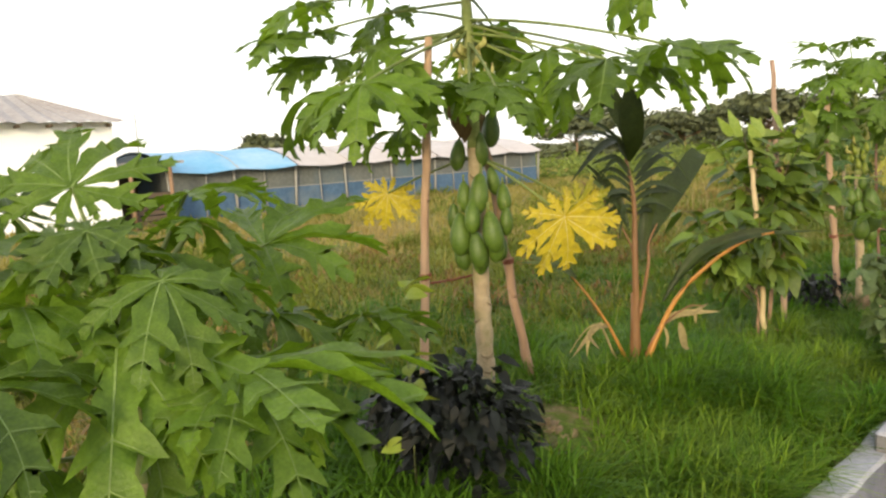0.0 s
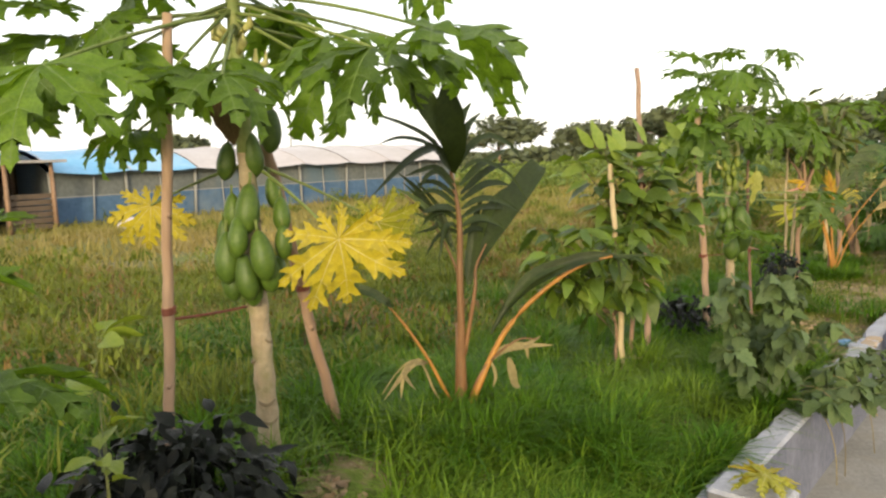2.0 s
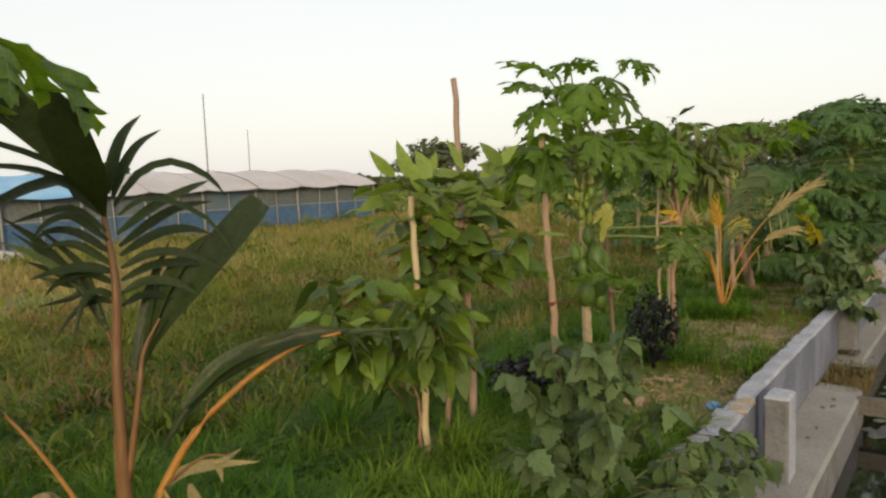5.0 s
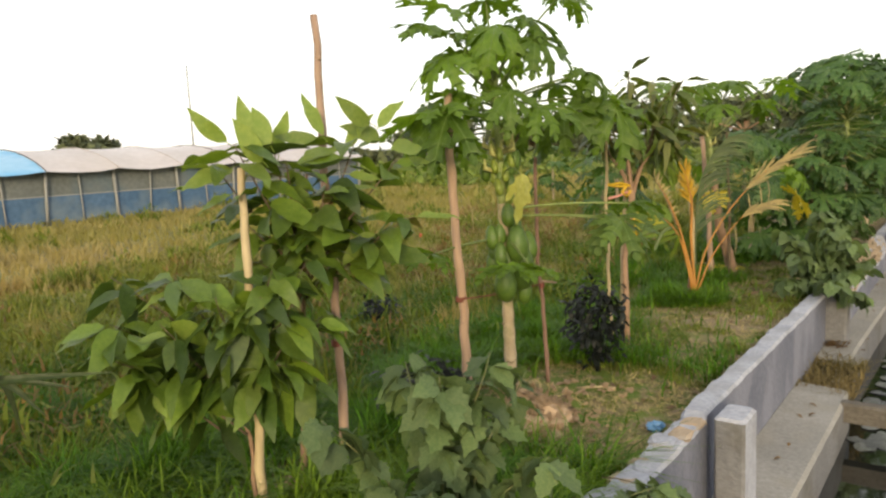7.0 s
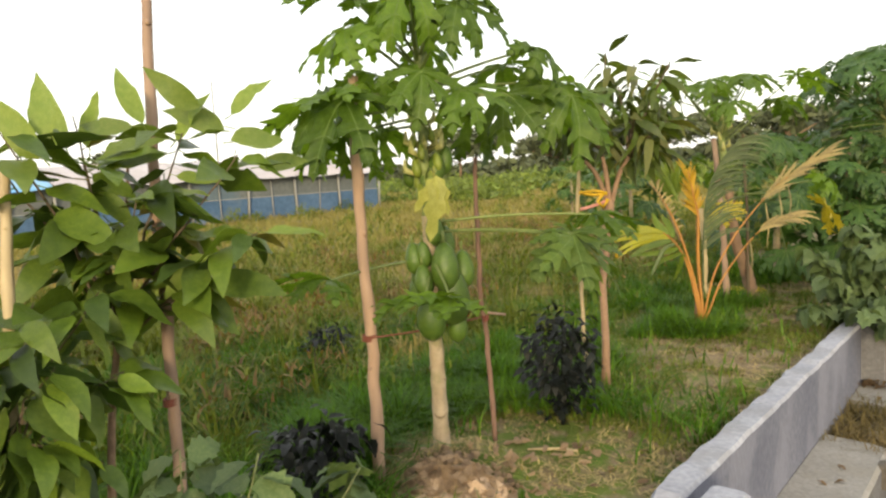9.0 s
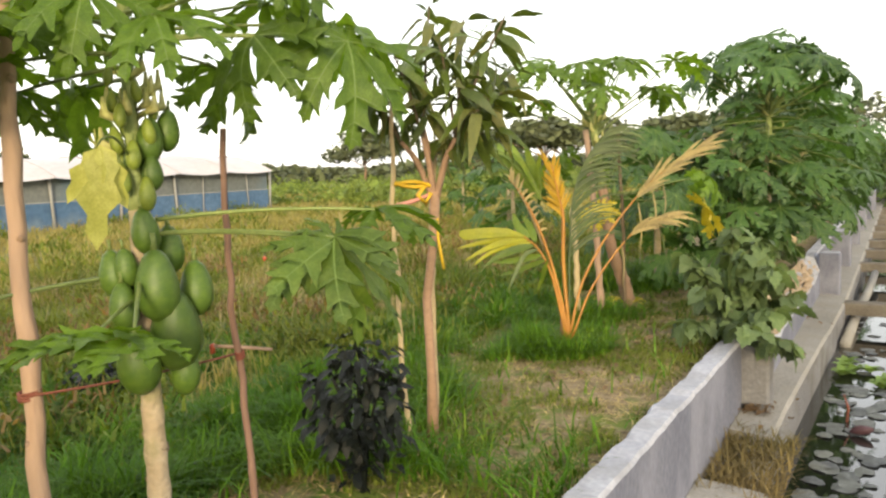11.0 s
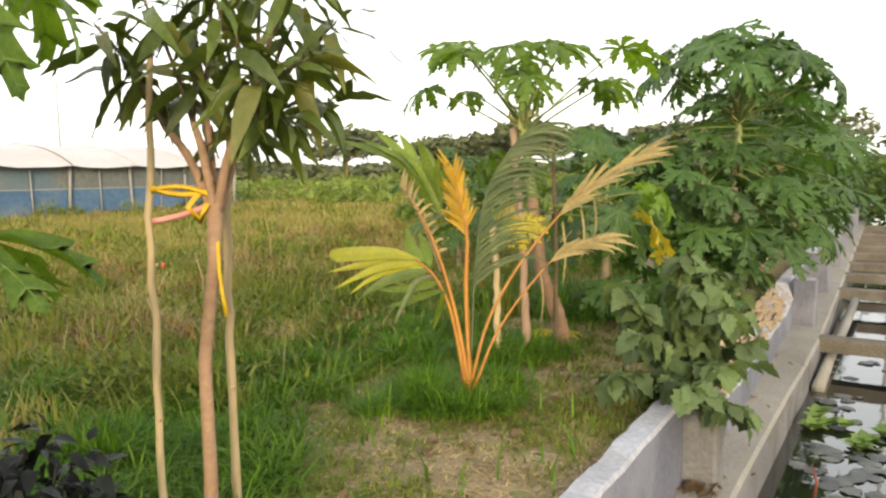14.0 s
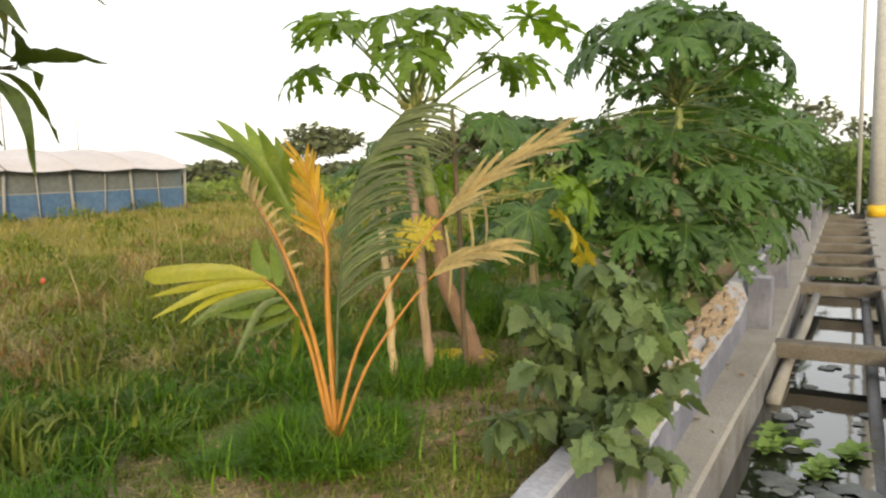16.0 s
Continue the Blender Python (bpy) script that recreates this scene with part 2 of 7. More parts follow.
TARP = mat("blue_tarp", (0.101, 0.328, 0.562), (0.156, 0.39, 0.608), 0.7, 0.45, 0.1, 6, grainy=0.12, stain=(0.328, 0.484, 0.624), stain_scale=0.5)
NET_B = mat("blue_net", (0.058, 0.117, 0.211), (0.094, 0.164, 0.273), 0.5, 0.8, 0.1, 9, stain=(0.156, 0.195, 0.226), stain_scale=0.55, stain_amount=0.8)
NET_G = mat("grey_net", (0.125, 0.14, 0.14), (0.172, 0.183, 0.176), 0.45, 0.85, 0.1, 9, stain=(0.094, 0.148, 0.195), stain_scale=0.35, stain_amount=0.8)
POST = mat("pale_post", (0.312, 0.312, 0.304), (0.265, 0.265, 0.257), 3, 0.8, 0.2, 20)
PLASTER = mat("white_plaster", (0.90, 0.93, 0.99), (0.92, 0.95, 0.99), 0.8, 0.8, 0.05, 12, grainy=0.04)
ROOF = mat("grey_metal_roof", (0.312, 0.289, 0.289), (0.367, 0.343, 0.335), 0.7, 0.6, 0.1, 8, stain=(0.25, 0.211, 0.195), stain_scale=0.5)
DARKWOOD = mat("dark_timber", (0.094, 0.07, 0.051), (0.133, 0.098, 0.07), 2, 0.85, 0.3, 14)
FAR = mat("far_foliage", (0.080, 0.102, 0.058), (0.108, 0.128, 0.072), 0.6, 0.8, 0, 5, island=0.4)
FAR_L = mat("hedge_foliage", (0.117, 0.179, 0.035), (0.164, 0.218, 0.055), 0.6, 0.8, 0, 5, 0.2, island=0.4)
POLE_G = mat("grey_pole", (0.36, 0.36, 0.35), (0.42, 0.42, 0.40), 3, 0.7, 0.1, 20)


def glossy_water():
    m = bpy.data.materials.new("canal_water")
    m.use_nodes = True
    n, l = m.node_tree.nodes, m.node_tree.links
    b = n["Principled BSDF"]
    b.inputs["Base Color"].default_value = (0.012, 0.013, 0.011, 1)
    b.inputs["Roughness"].default_value = 0.04
    b.inputs["IOR"].default_value = 1.8
    b.inputs["Specular IOR Level"].default_value = 0.9
    tc = n.new("ShaderNodeTexCoord")
    k = n.new("ShaderNodeTexNoise")
    k.inputs["Scale"].default_value, k.inputs["Detail"].default_value = 7.0, 2.0
    bp = n.new("ShaderNodeBump")
    bp.inputs["Strength"].default_value, bp.inputs["Distance"].default_value = 0.08, 0.01
    l.new(tc.outputs["Object"], k.inputs["Vector"])
    l.new(k.outputs["Fac"], bp.inputs["Height"])
    l.new(bp.outputs["Normal"], b.inputs["Normal"])
    return m


WATER = glossy_water()


def ground_material():
    """Bare soil, short grass and dry field, mixed by noise along their natural zones."""
    m = bpy.data.materials.new("garden_ground")
    m.use_nodes = True
    n, l = m.node_tree.nodes, m.node_tree.links
    b = n["Principled BSDF"]
    b.inputs["Roughness"].default_value = 0.95
    b.inputs["Specular IOR Level"].default_value = 0.15
    tc = n.new("ShaderNodeTexCoord")

    def nz(sc, d=5.0):
        k = n.new("ShaderNodeTexNoise")
        k.inputs["Scale"].default_value, k.inputs["Detail"].default_value = sc, d
        l.new(tc.outputs["Object"], k.inputs["Vector"])
        return k.outputs["Fac"]

    def mr(src, lo, hi):
        k = n.new("ShaderNodeMapRange")
        k.inputs[1].default_value, k.inputs[2].default_value = lo, hi
        l.new(src, k.inputs[0])
        return k.outputs[0]

    def mx(fac, a, c):
        k = n.new("ShaderNodeMix")
        k.data_type = "RGBA"
        l.new(fac, k.inputs[0])
        for sock, v in ((k.inputs[6], a), (k.inputs[7], c)):
            if isinstance(v, tuple):
                sock.default_value = (*v, 1)
            else:
                l.new(v, sock)
        return k.outputs[2]

    def sm(a, c, op="ADD"):
        k = n.new("ShaderNodeMath")
        k.operation = op
        for sock, v in ((k.inputs[0], a), (k.inputs[1], c)):
            if isinstance(v, (int, float)):
                sock.default_value = v
            else:
                l.new(v, sock)
        return k.outputs[0]

    soil = mx(mr(nz(5), 0.35, 0.65), (0.257, 0.195, 0.117), (0.183, 0.14, 0.082))
    soil = mx(mr(nz(45, 3), 0.55, 0.75), soil, (0.359, 0.304, 0.211))
    soil = mx(mr(nz(26, 4), 0.56, 0.66), soil, (0.101, 0.078, 0.043))
    turf = mx(mr(nz(3), 0.35, 0.65), (0.066, 0.129, 0.017), (0.133, 0.164, 0.035))
    sep = n.new("ShaderNodeSeparateXYZ")
    l.new(tc.outputs["Object"], sep.inputs[0])
    bare = sm(nz(1.6), sm(mr(sep.outputs["Y"], 7.6, 9.6), 0.19, "MULTIPLY"))
    bare = sm(bare, sm(sm(nz(11), 0.5, "SUBTRACT"), 1.1, "MULTIPLY"))
    near = mx(mr(bare, 0.43, 0.66), turf, soil)
    field = mx(mr(nz(0.35), 0.40, 0.62), (0.156, 0.176, 0.055), (0.257, 0.207, 0.109))
    field = mx(mr(nz(9), 0.5, 0.75), field, (0.078, 0.098, 0.035))
    edge = sm(sep.outputs["X"], sm(nz(0.8), 1.6, "MULTIPLY"))
    col = mx(mr(edge, -2.6, -1.8), field, near)
    l.new(col, b.inputs["Base Color"])
    bp = n.new("ShaderNodeBump")
    bp.inputs["Strength"].default_value, bp.inputs["Distance"].default_value = 0.7, 0.03
    l.new(sm(nz(14), nz(60, 3)), bp.inputs["Height"])
    l.new(bp.outputs["Normal"], b.inputs["Normal"])
    return m


GROUND = ground_material()


# ---- mesh helpers ----
class Shape:
    """Gathers vertices and faces of one mesh."""

    def __init__(self):
        self.v, self.f, self.k = [], [], []

    def add(self, verts, faces, k=0):
        o = len(self.v)
        self.v.extend(tuple(p) for p in verts)
        self.f.extend(tuple(i + o for i in f) for f in faces)
        self.k.extend([k] * len(faces))
        return self

    def box(self, x0, x1, y0, y1, z0, z1, k=0, bevel=0.0):
        b = min(bevel, (x1 - x0) / 3, (y1 - y0) / 3, (z1 - z0) / 3)
        ring = lambda z, d: [(x0 + d, y0 + b + d, z), (x0 + b + d, y0 + d, z), (x1 - b - d, y0 + d, z), (x1 - d, y0 + b + d, z),
                             (x1 - d, y1 - b - d, z), (x1 - b - d, y1 - d, z), (x0 + b + d, y1 - d, z), (x0 + d, y1 - b - d, z)]
        if b <= 0:
            vs = [(x, y, z) for z in (z0, z1) for x, y in ((x0, y0), (x1, y0), (x1, y1), (x0, y1))]
            return self.add(vs, [(3, 2, 1, 0), (4, 5, 6, 7), (0, 1, 5, 4), (1, 2, 6, 5), (2, 3, 7, 6), (3, 0, 4, 7)], k)
        vs = ring(z0, 0) + ring(z1 - b, 0) + ring(z1, b)
        fs = [tuple(range(7, -1, -1)), tuple(range(16, 24))]
        for r in (0, 8):
            fs += [(r + i, r + (i + 1) % 8, r + 8 + (i + 1) % 8, r + 8 + i) for i in range(8)]
        return self.add(vs, fs, k)

    def tube(self, pts, radii, sides=6, k=0, cap=True, bumpy=0.0):
        pts = [Vector(p) for p in pts]
        vs, fs = [], []
        up = Vector((0.31, 0.17, 0.94))
        for i, p in enumerate(pts):
            d = (pts[min(i + 1, len(pts) - 1)] - pts[max(i - 1, 0)]).normalized()
            a = d.cross(Vector((1, 0.2, 0.1)) if abs(d.dot(up)) > 0.9 else up).normalized()
            c = d.cross(a)
            for s in range(sides):
                th = 2 * math.pi * s / sides
                r = radii[i] * (1 + bumpy * random.uniform(-1, 1))
                vs.append(p + (a * math.cos(th) + c * math.sin(th)) * r)
        for i in range(len(pts) - 1):
            for s in range(sides):
                s2 = (s + 1) % sides
                fs.append((i * sides + s, i * sides + s2, (i + 1) * sides + s2, (i + 1) * sides + s))
        if cap:
            fs.append(tuple(range(sides - 1, -1, -1)))
            fs.append(tuple((len(pts) - 1) * sides + s for s in range(sides)))
        return self.add(vs, fs, k)

    def mesh(self, name, mats, smooth=True):
        me = bpy.data.meshes.new(name)
        me.from_pydata(self.v, [], self.f)
        for m in mats:
            me.materials.append(m)
        me.polygons.foreach_set("material_index", self.k)
        if smooth:
            me.polygons.foreach_set("use_smooth", [True] * len(self.f))
        me.update()
        return me


def part(name, data, parent, label="", m=None):
    """Links a mesh as one part under a thing."""
    ob = new(name, data)
    ob.parent = parent
    if m is not None:
        ob.matrix_local = m
    return tagged(ob, label) if label else ob


def thing(name, label, category, at=(0, 0, 0), group="", data=None, kind=""):
    ob = new(name, data)
    ob.location = at
    return tagged(ob, label, category, group, kind)


def setting(name, data, label, category):
    return tagged(new(name, data), label, category, kind="structure")


def curve3(a, b, c, n=8):
    a, b, c = Vector(a), Vector(b), Vector(c)
    return [a * (1 - t) ** 2 + b * 2 * t * (1 - t) + c * t * t for t in [i / n for i in range(n + 1)]]


def aim(at, fwd, up=(0, 0, 1), size=1.0, roll=0.0):
    """Local +y along fwd, +z towards up."""
    y = Vector(fwd).normalized()
    u = Vector(up)
    x = y.cross(u)
    if x.length < 1e-4:
        x = y.cross(Vector((1, 0, 0)))
    x.normalize()
    z = x.cross(y)
    m = Matrix((x, y, z)).transposed().to_4x4()
    return Matrix.Translation(at) @ m @ pose(0, 0, 0, 0, roll, 0) @ Matrix.Scale(size, 4)


def smooth01(t):
    t = max(0.0, min(1.0, t))
    return t * t * (3 - 2 * t)


def lie(x, y):
    """Height of the ground."""
    if x > -0.93:
        return -1.15 if x < 0.47 else -0.55
    z = 0.20 * smooth01((6.2 - y) / 2.6) * smooth01((-1.0 - x) / 1.0) - 0.05
    z += 0.05 * noise.noise((x * 0.7, y * 0.7, 0.3)) + 0.02 * noise.noise((x * 3, y * 3, 2.0))
    z += 0.18 * math.exp(-((x + 2.25) ** 2 + (y - 3.05) ** 2) / 0.08) * 0.3
    z += 0.10 * math.exp(-((x + 1.85) ** 2 + (y - 7.3) ** 2) / 0.12)
    z += 0.06 * math.exp(-((x + 2.0) ** 2 + (y - 5.7) ** 2) / 0.15)
    far = smooth01((-x - 40) / 100)
    return z * (1 - far)


# ---- the setting: ground, canal, retaining wall ----
def build_ground():
    xs = [-900, -400, -200, -120, -80, -60, -45, -35, -28, -23] + [-20 + 0.8 * i for i in range(17)] + [-6.6 + 0.2 * i for i in range(29)] + [-0.95, -0.92, -0.45, 0.40, 0.46, 0.48, 1.2, 2.5, 5, 10, 30, 100, 300, 900]
    ys = [-900, -300, -100, -40, -20, -10, -6, -3, -1] + [0.2 * i for i in range(0, 86)] + [17.5 + 0.8 * i for i in range(20)] + [34, 38, 45, 55, 70, 100, 160, 300, 600, 1200]
    sh = Shape()
    vs = [(x, y, lie(x, y)) for y in ys for x in xs]
    w = len(xs)
    sh.add(vs, [(j * w + i, j * w + i + 1, (j + 1) * w + i + 1, (j + 1) * w + i) for j in range(len(ys) - 1) for i in range(w - 1)])
    return setting("ground", sh.mesh("ground", [GROUND]), "grassy garden soil with bare patches and a dry weedy field", "ground")


build_ground()
WX0, WX1 = -0.945, -0.805      # the retaining wall, inner and outer face
LEDGE = -0.45                 # outer edge of the ledge
WATER_Z = -0.73               # level of the canal water
RIM = 0.42                    # opposite edge of the canal
POSTS = [4.25, 7.40, 10.92, 15.35, 17.70, 20.5, 23.2, 26.0, 29.0, 1.0, -2.2]


def build_wall():
    wall = setting("wall_retaining", None, "low grey plastered retaining wall with a rough pale top", "wall")
    sh = Shape()
    step, y = 0.08, -6.0
    prof = []
    while y < 46:
        rough = 0.012 * noise.noise((y * 3.1, 0, 5)) + 0.01 * noise.noise((y * 9, 1, 5))
        drop = 0.025 * smooth01((7.42 - y) / 0.06) * smooth01((y - 4.4) / 0.3) - 0.05 * smooth01((y - 11.1) / 0.3) * smooth01((15.0 - y) / 0.3)
        t = drop + rough + (0.05 - 0.035 * (y - 7.4) / 3.5) * smooth01((y - 7.38) / 0.05) * smooth01((11.0 - y) / 0.1)
        i = WX0 + 0.005 + 0.02 * noise.noise((y * 4, 3, 1)) + 0.012 * noise.noise((y * 13, 3, 1))
        worn = smooth01((y - 11.1) / 0.15) * smooth01((15.3 - y) / 0.1)
        xo = WX1 + 0.012 * smooth01((7.44 - y) / 0.02) + 0.065 * worn
        low = t - worn * (0.15 + 0.03 * noise.noise((y * 5, 7, 2)))
        prof.append([(xo + 0.004, y, -0.62), (xo + 0.002, y, -0.3), (xo, y, low - 0.018), (xo - 0.012, y, low), (i + 0.02, y, t + 0.006 * noise.noise((y * 11, 4, 1))), (i, y, t - 0.03), (i, y, -0.35)])
        y += step
    vs = [p for row in prof for p in row]
    fs, ks = [], []
    for r in range(len(prof) - 1):
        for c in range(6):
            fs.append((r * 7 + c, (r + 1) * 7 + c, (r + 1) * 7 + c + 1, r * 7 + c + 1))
            # canal face in the shade-toned grey, top and garden side in the paler tone
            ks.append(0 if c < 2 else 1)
    sh.add(vs, fs)
    sh.k = ks
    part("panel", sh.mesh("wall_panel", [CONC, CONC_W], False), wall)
    rb = random.Random(4)
    for i, py in enumerate(POSTS):
        s = Shape()
        top = {2: 0.03, 3: 0.05, 4: 0.08}.get(i, 0.10) + rb.uniform(-0.012, 0.012)
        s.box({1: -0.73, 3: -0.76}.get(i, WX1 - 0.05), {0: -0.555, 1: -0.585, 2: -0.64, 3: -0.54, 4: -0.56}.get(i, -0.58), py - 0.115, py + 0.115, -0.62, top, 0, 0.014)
        # paler faces put light into the colour: tops, and the first two posts' canal sides
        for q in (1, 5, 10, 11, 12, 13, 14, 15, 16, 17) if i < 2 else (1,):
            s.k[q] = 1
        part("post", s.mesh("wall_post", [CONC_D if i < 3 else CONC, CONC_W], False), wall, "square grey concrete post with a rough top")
    # broken masonry along the older stretches of the top
    bits = []
    for q in range(4):
        s = Shape()
        s.box(-0.06, 0.06, -0.05, 0.05, -0.03, 0.035, 0, 0.015)
        for j, p in enumerate(s.v):
            s.v[j] = tuple(c + rb.uniform(-0.012, 0.012) for c in p)
        bits.append(s.mesh("masonry_bit", [RUBBLE if q % 2 else CONC_W], False))
    for i in range(14):
        yy = 5.5 + 1.95 * (i + rb.random()) / 14
        part("brick", bits[i % 4], wall, m=pose(rb.uniform(WX0 + 0.04, WX1 - 0.03), yy, 0.018 + rb.uniform(-0.008, 0.008), 0, 0, rb.uniform(-18, 18)) @ Matrix.Diagonal((rb.uniform(0.6, 1.0), rb.uniform(0.9, 1.7), 0.42, 1)))
    # bare courses that step down towards the canal where the plaster has broken away
    for row in range(4):
        y = 11.25 + 0.06 * row
        while y < 15.15:
            ln = rb.uniform(0.09, 0.20)
            if rb.random() < 0.86:
                part("brick", bits[rb.choice((1, 3, 1, 3, 1, 3, 0))], wall, m=pose(-0.905 + 0.045 * row + rb.uniform(-0.012, 0.012), y + ln / 2, -0.030 - 0.043 * row + rb.uniform(-0.012, 0.012), rb.uniform(-8, 8), rb.uniform(10, 40), rb.uniform(-10, 10)) @ Matrix.Diagonal((rb.uniform(0.35, 0.6), ln * 9.2, rb.uniform(0.45, 0.8), 1)))
            y += ln + rb.uniform(0.005, 0.03)
    return wall


build_wall()


def build_ledge():
    sh = Shape()
    rb = random.Random(9)
    for a, b in ((-6.0, 9.62), (10.38, 46.0)):
        n = max(1, int((b - a) / 0.5))
        rows = []
        for i in range(n + 1):
            y = a + (b - a) * i / n
            e = LEDGE + 0.008 * noise.noise((y * 3, 8, 1)) - (0.10 * smooth01((15.2 - y) / 4.6) if a > 9 else 0.0)
            rows.append([(WX1 + 0.006, y, -0.43), (e - 0.02, y, -0.445 + 0.005 * noise.noise((y * 4, 2, 2))), (e, y, -0.465), (e + 0.006, y, -1.2)])
        vs = [p for r in rows for p in r]
        fs = [(r * 4 + c, r * 4 + c + 1, (r + 1) * 4 + c + 1, (r + 1) * 4 + c) for r in range(n) for c in range(3)]
        fs += [(3, 2, 1, 0), tuple(n * 4 + c for c in range(4))]
        o = len(sh.f)
        sh.add(vs, fs)
        # the upright canal face takes the darker concrete tone
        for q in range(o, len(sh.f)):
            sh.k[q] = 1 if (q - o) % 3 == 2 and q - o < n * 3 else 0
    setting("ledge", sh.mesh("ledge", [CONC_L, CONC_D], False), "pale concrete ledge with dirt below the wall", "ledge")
    r = Shape()
    r.box(RIM, 3.2, -8, 46, -1.2, -0.46, 0, 0.02)
    setting("pavement", r.mesh("pavement", [CONC_L], False), "weathered concrete path along the opposite side of the canal", "pavement")
    w = Shape()
    w.add([(LEDGE - 0.14, -8, WATER_Z), (RIM + 0.1, -8, WATER_Z), (RIM + 0.1, 46, WATER_Z), (LEDGE - 0.14, 46, WATER_Z)], [(0, 1, 2, 3)])
    setting("water", w.mesh("water", [WATER]), "dark still canal water reflecting the sky", "water")
    bm = Shape()
    n = 0
    for y, wd in ((9.36, 0.07), (14.85, 0.13), (18.1, 0.12), (21.2, 0.12), (19.7, 0.10), (24.2, 0.12), (22.8, 0.10), (25.8, 0.10), (27.2, 0.12), (28.6, 0.12), (30.2, 0.12), (3.4, 0.12)):
        s = Shape()
        s.box(LEDGE - 0.03, RIM + 0.10, y - wd * 0.75, y + wd * 0.75, -0.575, -0.44, 0, 0.015)
        beam = thing("canal_beam", "weathered concrete beam laid across the canal", "beam", group="beams over the canal", data=s.mesh("canal_beam", [BEAM], False))
    p = Shape()
    p.tube([(-0.40, 13.9, -0.70), (-0.37, 15.0, -0.66), (-0.31, 16.4, -0.62), (-0.26, 17.9, -0.56)], [0.055, 0.05, 0.05, 0.045], 8, bumpy=0.04)
    thing("concrete_pipe", "old grey concrete pipe leaning into the canal", "pipe", data=p.mesh("concrete_pipe", [CONC_L]))
    p = Shape()
    p.tube([(0.27, 11.5, -0.79), (0.28, 15.2, -0.72), (0.27, 19.5, -0.66)], [0.05, 0.05, 0.045], 8, bumpy=0.04)
    thing("wooden_pole", "dark wet pole lying along the canal", "pole", data=p.mesh("wet_pole", [CONC_D]))


build_ledge()


# ---- the far side of the field ----
def build_greenhouse():
    g = thing("greenhouse", "long low net greenhouse with pale film roof and blue tarp end", "greenhouse")
    X, Y0, Y1, EAVE, DEEP, RISE = -20.5, 8.6, 25.2, 1.50, 6.0, 0.72
    bay = (Y1 - Y0) / 8
    arc = 10
    for b in range(8):
        s = Shape()
        rows = []
        for j in range(5):
            y = Y0 + bay * (b + j / 4)
            sag = 0.05 * math.sin(math.pi * j / 4)
            hang = 0.07 * math.sin(math.pi * j / 4) + 0.03 * noise.noise((y * 1.3, 5, 2))
            rows.append([(X + 0.35 - DEEP * 1.06 * (i / arc), y, EAVE - 0.02 - hang * (1 if i == 0 else 0.4 if i == 1 else 0) + (RISE - sag) * math.sin(math.pi * i / arc) ** 0.8) for i in range(arc + 1)])
        vs = [p for r in rows for p in r]
        s.add(vs, [(r * (arc + 1) + c, r * (arc + 1) + c + 1, (r + 1) * (arc + 1) + c + 1, (r + 1) * (arc + 1) + c) for r in range(4) for c in range(arc)])
        part("roof_sheet", s.mesh("roof_sheet", [TARP if b < 2 else FILM_W]), g, "faded blue tarpaulin" if b < 2 else "")
        s = Shape()
        s.tube([(X + 0.37 - DEEP * 1.06 * (i / arc), Y0 + bay * b, EAVE + RISE * math.sin(math.pi * i / arc) ** 0.8) for i in range(arc + 1)], [0.012] * (arc + 1), 5)
        part("hoop", s.mesh("hoop", [DARKWOOD if b in (2, 5) else FILM_W]), g)
        s = Shape()
        s.box(X - 0.03, X + 0.0, Y0 + bay * b, Y0 + bay * (b + 1), -0.1, 0.78, 0)
        part("lower_net", s.mesh("lower_net", [NET_B], False), g, "blue shade net")
        s = Shape()
        s.box(X - 0.06, X - 0.03, Y0 + bay * b, Y0 + bay * (b + 1), 0.78, EAVE + 0.02, 0)
        part("upper_net", s.mesh("upper_net", [NET_G], False), g, "grey insect net")
    for i in range(17):
        s = Shape()
        y = Y0 + (Y1 - Y0) * i / 16
        s.tube([(X + 0.05, y, -0.1), (X + 0.05, y + (0.10 if i % 3 == 1 else -0.04), EAVE - (0.0 if i % 2 == 0 else 0.14))], [0.045 if i % 2 == 0 else 0.022] * 2, 6)
        part("post", s.mesh("greenhouse_post", [POST]), g)
    for xx in (X - 0.05, X - DEEP):
        for zz in (0.78, EAVE - 0.02):
            s = Shape()
            s.box(xx + 0.01, xx + 0.05, Y0, Y1, zz, zz + 0.03)
            part("rail", s.mesh("rail", [POST], False), g)
    for yy in (Y0, Y1 - 0.04):
        s = Shape()
        ring = [(X - 0.06 - (DEEP - 0.06) * i / arc, yy, EAVE - 0.05 + (RISE - 0.05) * math.sin(math.pi * i / arc) ** 0.8) for i in range(arc + 1)]
        low = [(p[0], yy, 0.8) for p in ring]
        s.add(ring + low, [(i, i + 1, arc + 2 + i, arc + 1 + i) for i in range(arc)])
        part("end_net", s.mesh("end_net", [NET_G], False), g)
        s = Shape()
        s.box(X - DEEP, X - 0.05, yy, yy + 0.03, -0.1, 0.8)
        part("end_skirt", s.mesh("end_skirt", [NET_B], False), g)
    s = Shape()
    s.box(X - DEEP, X - DEEP + 0.03, Y0, Y1, -0.1, EAVE)
    part("rear_net", s.mesh("rear_net", [NET_G], False), g)


build_greenhouse()


